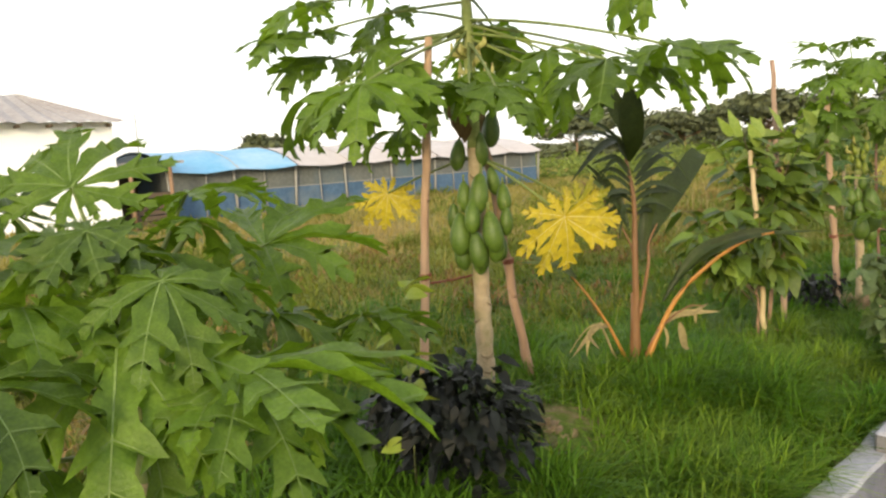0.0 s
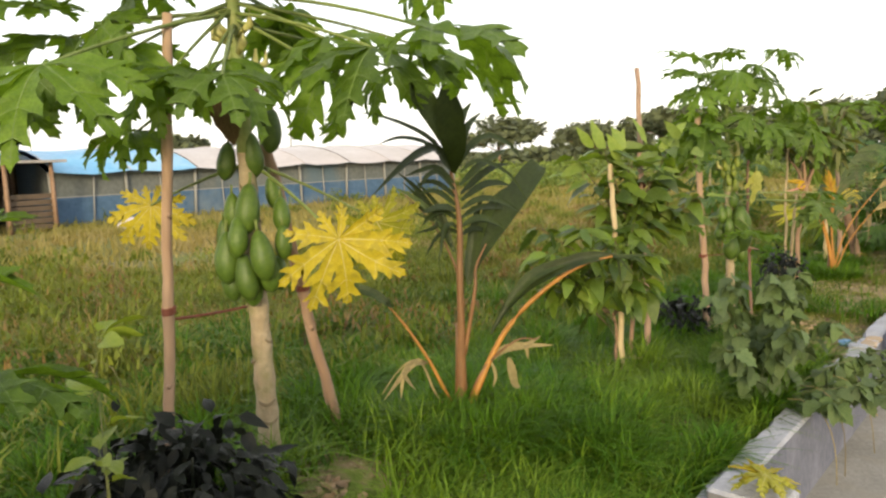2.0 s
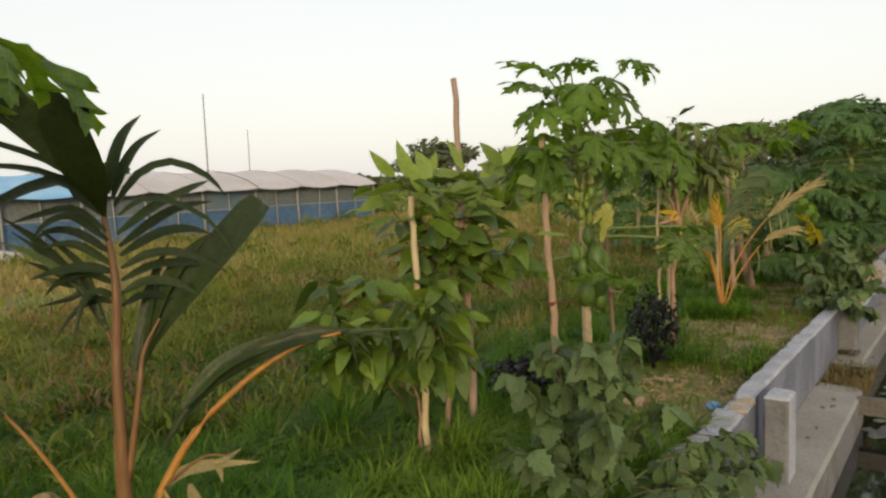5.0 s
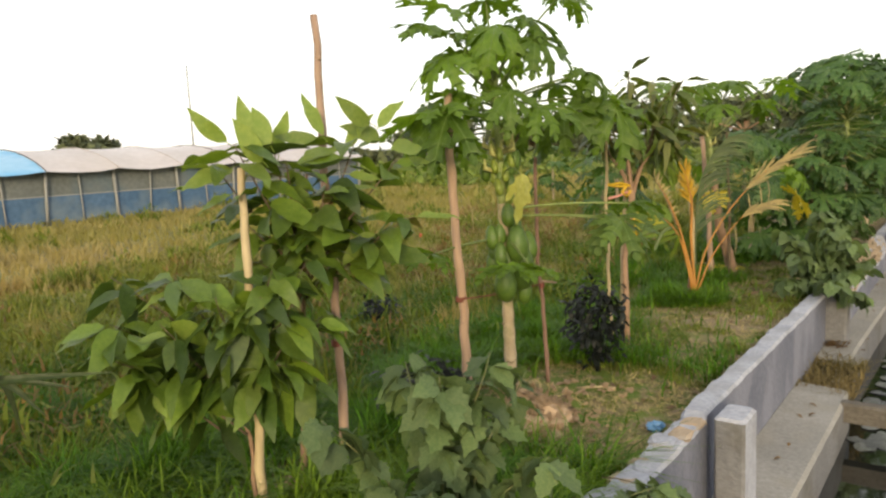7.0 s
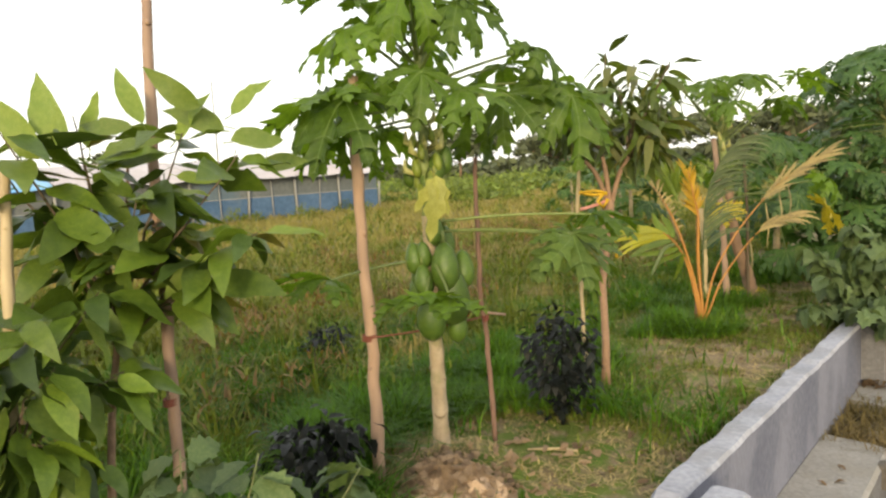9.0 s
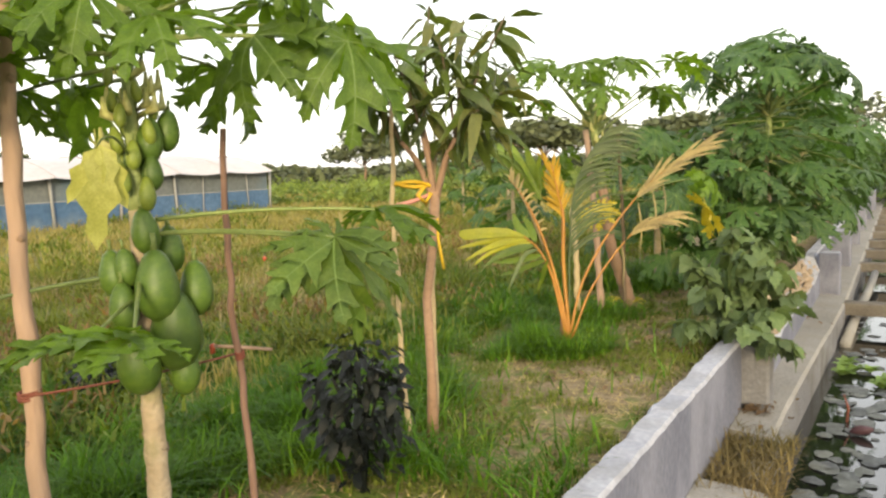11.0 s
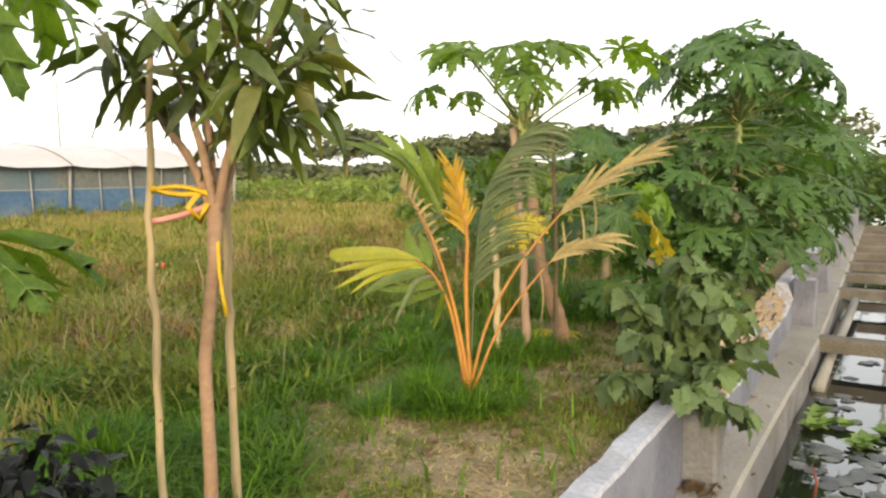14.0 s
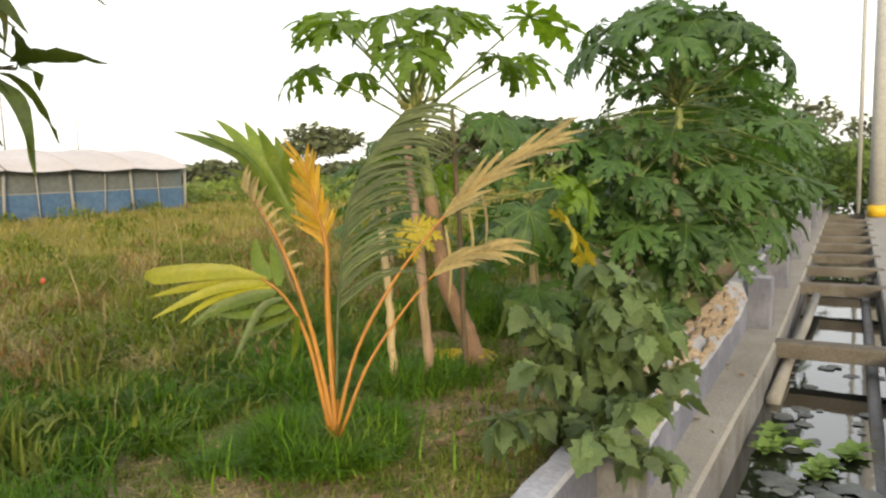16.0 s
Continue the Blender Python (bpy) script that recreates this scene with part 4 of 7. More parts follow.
def stake(a, b, rad, label, material=WOOD, tip=True, ties=(), name="stake"):
    """A rough pole from a to b with knots and slightly crooked run."""
    r = random.Random(int(1000 * (a[0] + 3 * a[1])))
    a, b = Vector(a), Vector(b)
    st = thing(name, label, "stake", a, "garden stakes")
    sh = Shape()
    n = 16
    pts, rad_ = [], []
    for i in range(n + 1):
        f = i / n
        p = (b - a) * f + Vector((r.gauss(0, 1), r.gauss(0, 1), 0)) * 0.004 + Vector((0.01 * math.sin(5 * f + a.y), 0.01 * math.cos(4 * f), 0))
        pts.append(p)
        rad_.append(rad * (1.08 - 0.2 * f) * (1.13 if i % 5 == 2 else 1.0))
    pts[0].z -= 0.08
    sh.tube(pts, rad_, 9, 0, True, 0.04)
    part("pole", sh.mesh("stake_pole", [material]), st)
    for f in (0.31, 0.62, 0.88):
        k = Shape()
        q = (b - a) * (f + r.uniform(-0.06, 0.06))
        d = Vector((r.uniform(0.3, 1), -r.uniform(0.3, 1), 0.5)).normalized()
        k.tube([q + d * rad * 0.5, q + d * rad * 1.05, q + d * rad * r.uniform(1.25, 1.7)], [rad * 0.55, rad * 0.42, rad * 0.16], 6)
        part("knot", k.mesh("stake_knot", [material]), st)
    for z in ties:
        s = Shape()
        f = z / (b - a).z
        p = (b - a) * f
        for k in range(3):
            th = [2 * math.pi * j / 9 for j in range(10)]
            s.tube([p + Vector((math.cos(q) * rad * 1.15, math.sin(q) * rad * 1.15, 0.009 * k + 0.003 * math.sin(q))) for q in th], [0.005] * 10, 5)
        part("tie", s.mesh("tie", [TWINE]), st, "red twine wound round the pole")
    return st


def cord(name, label, a, b, sag, rad, material):
    s = Shape()
    a, b = Vector(a), Vector(b)
    s.tube(curve3(a, (a + b) / 2 - Vector((0, 0, sag)), b, 8), [rad] * 9, 5)
    return thing(name, label, "cord", data=s.mesh(name, [material]))


def leafy(name, label, category, at, stems, leaves, count, size, seed, material, droop=0.5, start=0.3, rad=0.02, group="", level=0.4, tuft=0.0, hang=0.0, twig=None):
    """A plant of woody or green stems with single leaves. stems: lists of points."""
    r = random.Random(seed)
    t = thing(name, label, category, at, group)
    paths = []
    for i, st in enumerate(stems):
        pts = [Vector(p) for p in st]
        fine = []
        for k in range(len(pts) - 1):
            for j in range(4):
                fine.append(pts[k].lerp(pts[k + 1], j / 4) + Vector((r.gauss(0, 1), r.gauss(0, 1), 0)) * 0.004)
        fine.append(pts[-1])
        s = Shape()
        s.tube(fine, [rad * (1 if i == 0 else 0.42) * (1.1 - 0.75 * q / (len(fine) - 1)) for q in range(len(fine))], 6)
        part("stem", s.mesh("stem", [twig if twig and i else material]), t)
        paths.append(fine)
    total = sum((len(p) for p in paths[1:])) or 1
    for i in range(count):
        p = paths[r.randrange(1, len(paths))] if len(paths) > 1 else paths[0]
        f = start + (1 - start) * (1 - r.random() ** (1.0 + tuft))
        q = f * (len(p) - 1)
        k = min(int(q), len(p) - 2)
        c = p[k].lerp(p[k + 1], q - k)
        d = (p[k + 1] - p[k]).normalized()
        az = i * 2.4 + r.uniform(-0.5, 0.5)
        out = Vector((math.cos(az), math.sin(az), 0))
        fwd = out + d * level * r.uniform(0.3, 1.4) - Vector((0, 0, droop * r.uniform(0.0, 1.6) * (1.3 - f) + hang * r.uniform(-0.3, 2.0)))
        sz = size * r.uniform(0.6, 1.15)
        part("leaf", r.choice(leaves), t, m=aim(c + out * 0.16 * sz, fwd, (0, 0, 1), sz, r.uniform(-45, 45)))
    return t


def run(pts, n):
    """A smooth run through the points."""
    p = [Vector(q) for q in pts]
    p = [p[0] * 2 - p[1]] + p + [p[-1] * 2 - p[-2]]
    out = []
    for i in range(n + 1):
        f = i / n * (len(p) - 3)
        k = min(int(f), len(p) - 4)
        t = f - k
        a, b, c, d = p[k:k + 4]
        out.append(0.5 * ((2 * b) + (c - a) * t + (2 * a - 5 * b + 4 * c - d) * t * t + (3 * b - a - 3 * c + d) * t ** 3))
    return out


def comb(palm, pts, bare, pairs, leaf_len, leaf_mat, stalk_mat, stalk=0.016, angle=45, fall=0.4, width=0.011, normal=(0.75, -0.65, 0.1), sides=(-1, 1), seed=0, taper=(0.7, 1.1), end=1.0):
    """One palm frond along given points, its leaflets spread in the plane that faces normal."""
    r = random.Random(seed)
    n = 24
    path = run(pts, n)
    s = Shape()
    s.tube(path, [stalk * (1.15 - 0.9 * i / n) for i in range(n + 1)], 7)
    fr = part("frond", s.mesh("frond_stalk", [stalk_mat]), palm)
    nrm = Vector(normal).normalized()
    for i in range(pairs):
        u = (i + 0.5) / pairs
        q = (bare + (end - bare) * u) * n
        k = min(int(q), n - 1)
        c = path[k].lerp(path[k + 1], q - k)
        t = (path[k + 1] - path[k]).normalized()
        for sg in sides:
            sv = nrm.cross(t).normalized() * sg
            a = radians(angle * (1.1 - 0.45 * u) + r.uniform(-7, 7))
            w = (t * math.cos(a) + sv * math.sin(a) + nrm * r.uniform(-0.2, 0.35)).normalized()
            ln = leaf_len * (taper[0] + (taper[1] - taper[0]) * u) * r.uniform(0.85, 1.12)
            m, x, vs = 6, c.copy(), []
            for j in range(m + 1):
                g = j / m
                hw = width * (0.4 + 0.9 * math.sin(math.pi * min(1, 0.15 + 0.7 * g))) * (1 - g ** 4) + 0.001
                b = w.cross(nrm).normalized()
                vs += [x - b * hw + nrm * hw * 0.35, x, x + b * hw + nrm * hw * 0.35]
                w = (w + Vector((0, 0, -1)) * fall * (0.2 + 1.2 * g) / m * r.uniform(0.7, 1.3)).normalized()
                x = x + w * ln / m
            s = Shape()
            s.add(vs, [fc for j in range(m) for o in (j * 3,) for fc in ((o, o + 1, o + 4, o + 3), (o + 1, o + 2, o + 5, o + 4))])
            part("leaflet", s.mesh("leaflet", [leaf_mat]), fr)
    return fr


def blade(palm, pts, widths, material, fold=0.25, name="young_leaf", face=(1, -0.6, 0.2)):
    """A leaf that has not split yet: one broad folded blade along pts."""
    pts = [Vector(p) for p in pts]
    s = Shape()
    vs = []
    for i, p in enumerate(pts):
        t = (pts[min(i + 1, len(pts) - 1)] - pts[max(0, i - 1)]).normalized()
        b = t.cross(Vector(face)).normalized()
        nn = b.cross(t)
        w = widths[i]
        vs += [p - b * w + nn * w * fold, p - b * w * 0.5 + nn * w * fold * 0.55, p, p + b * w * 0.5 + nn * w * fold * 0.55, p + b * w + nn * w * fold]
    s.add(vs, [(i * 5 + c, i * 5 + c + 1, (i + 1) * 5 + c + 1, (i + 1) * 5 + c) for i in range(len(pts) - 1) for c in range(4)])
    return part(name, s.mesh(name, [material]), palm)


def dark_bush(at, rx, rz, seed, n=260, leaf=0.085):
    r = random.Random(seed)
    t = thing("dark_leaved_bush", "low bush with glossy purple-black leaves in the grass", "bush", at, "dark bushes")
    for i in range(9):
        a = i * 2.4
        e = Vector((math.cos(a) * rx * r.uniform(0.3, 0.8), math.sin(a) * rx * r.uniform(0.3, 0.8), rz * r.uniform(0.6, 1.0)))
        s = Shape()
        s.tube(curve3((0, 0, -0.05), (e.x * 0.2, e.y * 0.2, e.z * 0.6), e, 6), [0.010 - 0.001 * q for q in range(7)], 5)
        part("stem", s.mesh("bush_stem", [DARKLEAF]), t)
    for i in range(n):
        d = Vector((r.gauss(0, 1), r.gauss(0, 1), r.gauss(0.25, 0.8))).normalized()
        k = r.uniform(0.55, 1.0) * (1 + 0.55 * noise.noise(d * 2.6 + Vector((seed, 0, 0)))) + (0.25 if i % 17 == 0 else 0)
        p = Vector((d.x * rx * k, d.y * rx * k, rz * 0.54 + d.z * rz * 0.5 * k))
        fwd = Vector((d.x + r.gauss(0, 0.6), d.y + r.gauss(0, 0.6), -0.25 + r.gauss(0, 0.5)))
        part("leaf", DRK_L[i % 4], t, m=aim(p, fwd, (0, 0, 1), leaf * r.uniform(0.7, 1.3), r.uniform(-30, 30)))
    return t


def on(x, y, dz=0.0):
    return (x, y, lie(x, y) + dz)


# ---- young papaya in front, at the start ----
def build_front_papaya():
    b = on(-1.62, 1.12)
    R = lambda *p: tuple(Vector(p) - Vector(b))
    leaves = [
        (0.95, R(-1.42, 1.04, 1.15), (0.61, -0.35, -0.65), 0.42, "f"),
        (0.90, R(-1.34, 1.28, 1.03), (0.38, 0.92, 0.03), 0.50, "f"),
        (0.85, R(-1.27, 1.24, 1.04), (0.63, 0.64, -0.44), 0.39, "g"),
        (0.98, R(-1.61, 1.16, 1.30), (0.88, 0.44, -0.19), 0.31, "g"),
        (0.98, R(-1.92, 1.67, 1.24), (-0.04, 0.91, 0.41), 0.45, "f"),
        (0.98, R(-1.80, 1.38, 1.43), (-0.16, 0.97, 0.15), 0.31, "f"),
        (0.98, R(-1.88, 1.11, 1.47), (-0.68, 0.24, 0.70), 0.31, "f"),
        (0.98, R(-1.75, 1.02, 1.36), (0.43, -0.90, -0.02), 0.31, "f"),
    ]
    leaves += [
        (0.98, R(-2.03, 0.99, 1.41), (-0.66, -0.48, 0.58), 0.31, "f"),
        (0.90, R(-1.58, 0.90, 1.22), (0.72, -0.68, 0.12), 0.31, "g"),
        (0.85, R(-1.37, 0.75, 1.12), (0.96, 0.27, -0.03), 0.31, "g"),
        (0.85, R(-1.76, 1.34, 1.22), (0.28, 0.91, -0.31), 0.31, "g"),
        (0.80, R(-1.74, 1.58, 1.05), (0.47, 0.88, -0.02), 0.31, "g"),
        (0.70, R(-1.49, 0.86, 0.90), (0.57, -0.76, 0.29), 0.31, "d"),
        (0.70, R(-1.70, 1.88, 0.99), (0.29, 0.95, -0.08), 0.31, "g"),
        (0.60, R(-1.71, 1.16, 0.83), (0.89, 0.09, -0.45), 0.31, "d"),
        (0.90, R(-1.83, 1.13, 1.15), (-0.70, -0.03, 0.71), 0.31, "f"),
    ]
    papaya(b, 1.08, 3, "young papaya plant with broad lobed green leaves", n=6, size=0.24, reach=0.3, r0=0.03, given=leaves, low=0.1, spread=(80, 30))


build_front_papaya()


# ---- the fruiting papaya with two stakes ----
def build_papaya_a():
    b = on(-2.29, 3.03)
    R = lambda *p: tuple(Vector(p) - Vector(b))
    leaves = [
        (1.84, R(-2.04, 2.20, 1.78), (0.66, -0.62, -0.39), 0.38, "g"),
        (1.84, R(-1.49, 2.99, 1.83), (0.51, -0.80, -0.30), 0.39, "g"),
        (1.90, R(-1.20, 2.96, 1.84), (0.80, 0.35, -0.05), 0.37, "g"),
        (1.98, R(-2.70, 2.43, 2.09), (-0.45, -0.85, -0.05), 0.40, "f"),
        (1.80, R(-1.70, 2.57, 1.74), (0.94, 0.15, -0.30), 0.28, "g"),
        (1.80, R(-1.90, 2.63, 1.77), (0.07, -1.00, 0.07), 0.32, "f"),
        (1.66, R(-2.36, 2.61, 1.61), (0.02, -0.99, -0.11), 0.28, "d"),
        (1.90, R(-2.74, 2.93, 2.24), (-0.65, -0.65, -0.39), 0.36, "g"),
        (1.92, R(-2.50, 3.33, 2.13), (-0.31, 0.95, 0.09), 0.28, "d"),
    ]
    leaves += [
        (2.05, R(-1.65, 3.52, 2.25), (-0.01, -0.95, -0.31), 0.37, "d"),
        (2.10, R(-2.02, 3.16, 2.39), (0.88, -0.26, -0.39), 0.32, "g"),
        (2.08, R(-2.51, 2.53, 2.36), (-0.14, -0.99, -0.03), 0.37, "g"),
        (2.08, R(-2.20, 2.55, 2.33), (0.41, -0.86, -0.30), 0.42, "g"),
        (1.80, R(-2.10, 3.67, 1.88), (0.09, -0.82, -0.56), 0.28, "d"),
        (1.85, R(-2.57, 3.36, 2.05), (-0.57, 0.80, -0.15), 0.28, "g"),
        (1.85, R(-2.77, 2.56, 1.99), (-0.60, -0.80, 0.10), 0.40, "g"),
        (1.80, R(-2.06, 2.81, 1.84), (0.51, -0.81, -0.29), 0.30, "d"),
        (1.88, R(-1.90, 3.13, 1.93), (0.64, -0.68, -0.36), 0.35, "g"),
    ]
    leaves += [
        (1.86, R(-2.41, 2.27, 1.79), (-0.35, -0.75, -0.35), 0.36, "d"),
        (1.88, R(-2.27, 2.56, 1.88), (0.25, -0.75, -0.45), 0.34, "d"),
        (1.86, R(-2.10, 2.59, 1.76), (0.10, -0.70, -0.50), 0.28, "g"),
        (1.88, R(-1.63, 3.54, 1.86), (0.75, 0.50, -0.35), 0.36, "g"),
        (1.82, R(-1.85, 3.04, 1.82), (0.60, 0.10, -0.45), 0.34, "d"),
        (2.00, R(-2.75, 2.43, 2.23), (-0.60, -0.60, -0.20), 0.36, "g"),
        (2.02, R(-2.46, 3.42, 2.12), (0.30, 0.60, -0.50), 0.30, "d"),
    ]
    t = papaya(b, 2.25, 5, "fruiting papaya tree with green fruits and two yellowed leaves", lean=(0.10, -0.10), n=6, size=0.36, reach=0.58, r0=0.047, given=leaves, low=0.40, spread=(75, -5), fruits=0)
    r = random.Random(8)
    for kind, hub, fwd, up, sz in (("y", R(-1.745, 3.015, 1.20), (0.0, 0.22, -0.95), (0.80, -0.55, 0.35), 0.31), ("y", R(-2.70, 2.80, 1.32), (-0.05, -0.10, -0.9), (0.8, -0.55, 0.3), 0.22), ("p", R(-1.98, 3.42, 1.22), (-0.1, 0.5, -0.8), (0.7, -0.6, 0.3), 0.27)):
        petiole(t, (0, 0, 1.28), hub, 0.0065, 0.05)
        part("leaf", (PLY if kind == "y" else PLF)[0], t, "wilted yellow leaf", aim(hub, fwd, up, sz))
    for x, y, z, ln in ((-0.011, -0.087, 1.567, 0.153), (0.072, -0.045, 1.602, 0.181), (0.047, 0.087, 1.696, 0.181), (0.030, -0.113, 1.366, 0.153), (0.121, -0.090, 1.403, 0.198), (0.057, 0.047, 1.425, 0.139), (0.153, 0.025, 1.346, 0.144), (0.115, -0.146, 1.280, 0.158), (0.181, -0.108, 1.225, 0.198), (0.033, -0.150, 1.220, 0.209), (0.190, -0.001, 1.236, 0.139), (0.110, -0.135, 1.134, 0.186), (0.178, -0.058, 1.134, 0.163), (0.003, -0.131, 1.102, 0.167), (0.104, -0.083, 1.076, 0.163), (0.121, 0.022, 1.109, 0.139), (-0.051, -0.111, 1.260, 0.139)):
        part("fruit", FRUITS[int(100 * z) % 3], t, m=Matrix.Translation((x, y, z - b[2])) @ pose(0, 0, 0, r.uniform(-9, 9), r.uniform(-9, 9), r.uniform(0, 360)) @ Matrix.Scale(ln * 0.98, 4))
    for hub, fwd, sz in ((R(-2.26, 2.90, 1.75), (0.1, -0.1, -1), 0.17), (R(-2.23, 2.91, 1.67), (-0.1, 0.05, -1), 0.13)):
        part("leaf", DEAD_L[0], t, "shrivelled brown leaf", aim(hub, fwd, (0.7, -0.6, 0.3), sz))
    stake(on(-2.225, 2.53), (-2.164, 2.668, 2.0), 0.0195, "reddish peeled wooden stake tied to the papaya", WOOD, ties=(0.80,))
    stake(on(-2.36, 3.46), (-2.30, 3.06, 1.85), 0.024, "reddish wooden stake leaning against the papaya stem", WOOD, ties=(0.75,))
    cord("twine", "red twine tying the papaya stem to its stake", (-2.21, 2.60, 0.93), (-2.30, 3.0, 0.90), 0.01, 0.006, TWINE)
    dark_bush(on(-1.88, 2.45), 0.31, 0.50, 1, 520, 0.078)
    dark_bush(on(-2.12, 2.42), 0.24, 0.42, 4, 260, 0.078)
    sp = on(-1.88, 2.20)
    leafy("seedling", "thin seedling with pale yellow-green leaves", "plant", sp, [[(0, 0, 0), (0, 0, 0.68)], [(0, 0, 0.1), (0.06, -0.04, 0.56)], [(0, 0, 0.3), (-0.05, 0.03, 0.86)]], YNG_L, 15, 0.13, 4, STEM, rad=0.005)


build_papaya_a()


# ---- the first coconut seedling ----
LENS = (0.35, 0.8, 1.0, 1.0, 0.95, 0.85, 0.65, 0.4, 0.05)
SPEAR = (0.15, 0.45, 0.75, 0.92, 1.0, 1.0, 0.95, 0.75, 0.12)


def strap(palm, pts, half, material, profile, fold=0.3, name="leaflet_blade", face=(0.6, -0.7, 0.5)):
    """One palm leaflet or unsplit leaf along a few points, given from the palm's foot at height zero."""
    dz = palm.location[2]
    return blade(palm, run([(x, y, z - dz) for x, y, z in pts], 8), [half * k for k in profile], material, fold, name, face)


def stalk(palm, pts, radius, material):
    dz = palm.location[2]
    path = run([(x, y, z - dz) for x, y, z in pts], 20)
    s = Shape()
    s.tube(path, [radius * (1.15 - 0.8 * i / 20) for i in range(21)], 8)
    return part("frond_stalk", s.mesh("frond_stalk", [material]), palm)


def build_palm_one():
    b = on(-2.03, 3.985)
    t = thing("coconut_seedling", "young coconut palm with dark fronds and orange-brown stalks", "palm", b, "coconut palms")
    s = Shape()
    s.tube([(0, 0, -0.05), (0, 0, 0.08), (0.003, 0, 0.3), (0.0, 0.0, 0.5)], [0.048, 0.036, 0.027, 0.018], 9, 0, True, 0.05)
    part("stem", s.mesh("palm_stem", [RACHIS_B]), t)
    stalk(t, [(0, 0, b[2] + 0.02), (0.012, 0.0, 0.58), (0.006, 0.012, 0.9), (-0.01, 0.04, 1.17), (-0.05, 0.042, 1.38), (-0.065, 0.045, 1.47)], 0.021, RACHIS_B)
    stalk(t, [(0.01, 0.0, b[2] + 0.02), (0.086, -0.006, 0.297), (0.136, 0.074, 0.490), (0.205, 0.164, 0.662), (0.326, 0.293, 0.823), (0.450, 0.416, 0.927), (0.561, 0.520, 0.965)], 0.017, RACHIS_O)
    stalk(t, [(-0.01, -0.01, b[2] + 0.02), (-0.015, -0.083, 0.302), (-0.083, -0.140, 0.493), (-0.175, -0.215, 0.682), (-0.254, -0.288, 0.817)], 0.011, RACHIS_O)
    stalk(t, [(-0.01, -0.01, b[2] + 0.02), (-0.057, -0.115, 0.304), (-0.103, -0.164, 0.471), (-0.133, -0.222, 0.498), (-0.167, -0.294, 0.440), (-0.190, -0.362, 0.358)], 0.007, PALM_DRY)
    stalk(t, [(0.01, 0.0, b[2] + 0.02), (0.091, 0.009, 0.370), (0.145, 0.067, 0.483), (0.241, 0.154, 0.577), (0.317, 0.213, 0.580)], 0.008, RACHIS_B)
    stalk(t, [(0.0, 0.0, 0.5), (0.011, 0.010, 0.814), (-0.056, 0.030, 0.975), (-0.169, 0.016, 1.154), (-0.314, -0.028, 1.297)], 0.008, RACHIS_B)
    stalk(t, [(0.02, 0.01, 0.5), (0.064, 0.051, 0.811), (0.051, 0.083, 0.932), (0.072, 0.141, 1.043)], 0.011, RACHIS_B)
    strap(t, [(-0.059, 0.048, 1.455), (0.006, -0.041, 1.549), (0.037, -0.154, 1.654), (0.052, -0.280, 1.765), (0.091, -0.391, 1.843), (0.179, -0.473, 1.860)], 0.0600, PALM, SPEAR, 0.12, "young_leaf")
    strap(t, [(-0.03, 0.03, 1.40), (0.040, -0.030, 1.50), (0.070, -0.085, 1.60), (0.096, -0.129, 1.69), (0.106, -0.173, 1.80)], 0.064, PALM, SPEAR, 0.10, "young_leaf")
    strap(t, [(-0.066, 0.043, 1.456), (0.003, -0.076, 1.585), (0.031, -0.225, 1.727), (0.075, -0.368, 1.826), (0.189, -0.467, 1.850)], 0.0296, PALM, SPEAR, 0.20, "young_leaf")
    strap(t, [(-0.034, 0.052, 1.476), (-0.039, 0.090, 1.601), (-0.040, 0.135, 1.686), (-0.036, 0.194, 1.745)], 0.0224, PALM, LENS, 0.30)
    strap(t, [(-0.030, 0.068, 1.465), (-0.036, 0.114, 1.559), (-0.037, 0.179, 1.644), (-0.030, 0.264, 1.697)], 0.0199, PALM, LENS, 0.30)
    strap(t, [(-0.028, 0.069, 1.433), (-0.009, 0.150, 1.536), (0.022, 0.260, 1.579), (0.065, 0.374, 1.527), (0.094, 0.426, 1.453)], 0.0175, PALM, LENS, 0.30)
    strap(t, [(-0.022, 0.067, 1.338), (-0.011, 0.207, 1.426), (0.005, 0.335, 1.481), (0.012, 0.417, 1.510)], 0.0199, PALM, LENS, 0.30)
    strap(t, [(-0.024, 0.078, 1.401), (-0.000, 0.149, 1.450), (0.031, 0.230, 1.444), (0.080, 0.350, 1.374), (0.127, 0.431, 1.232)], 0.0125, PALM, LENS, 0.30)
    strap(t, [(-0.019, 0.068, 1.295), (-0.002, 0.210, 1.382), (0.012, 0.310, 1.421), (0.031, 0.410, 1.432)], 0.0199, PALM, LENS, 0.30)
    strap(t, [(-0.017, 0.067, 1.264), (0.013, 0.194, 1.329), (0.043, 0.293, 1.339), (0.071, 0.367, 1.316)], 0.0199, PALM, LENS, 0.30)
    strap(t, [(-0.015, 0.066, 1.221), (0.021, 0.170, 1.265), (0.070, 0.292, 1.244), (0.122, 0.400, 1.166)], 0.0175, PALM, LENS, 0.30)
    strap(t, [(-0.013, 0.062, 1.179), (0.000, 0.182, 1.220), (0.021, 0.301, 1.214), (0.040, 0.400, 1.197)], 0.0175, PALM, LENS, 0.30)
    strap(t, [(-0.011, 0.059, 1.136), (0.016, 0.141, 1.170), (0.050, 0.232, 1.150), (0.082, 0.299, 1.098)], 0.0175, PALM, LENS, 0.30)
    strap(t, [(-0.009, 0.054, 1.094), (-0.002, 0.137, 1.120), (0.010, 0.217, 1.093), (0.020, 0.273, 1.029)], 0.0150, PALM, LENS, 0.30)
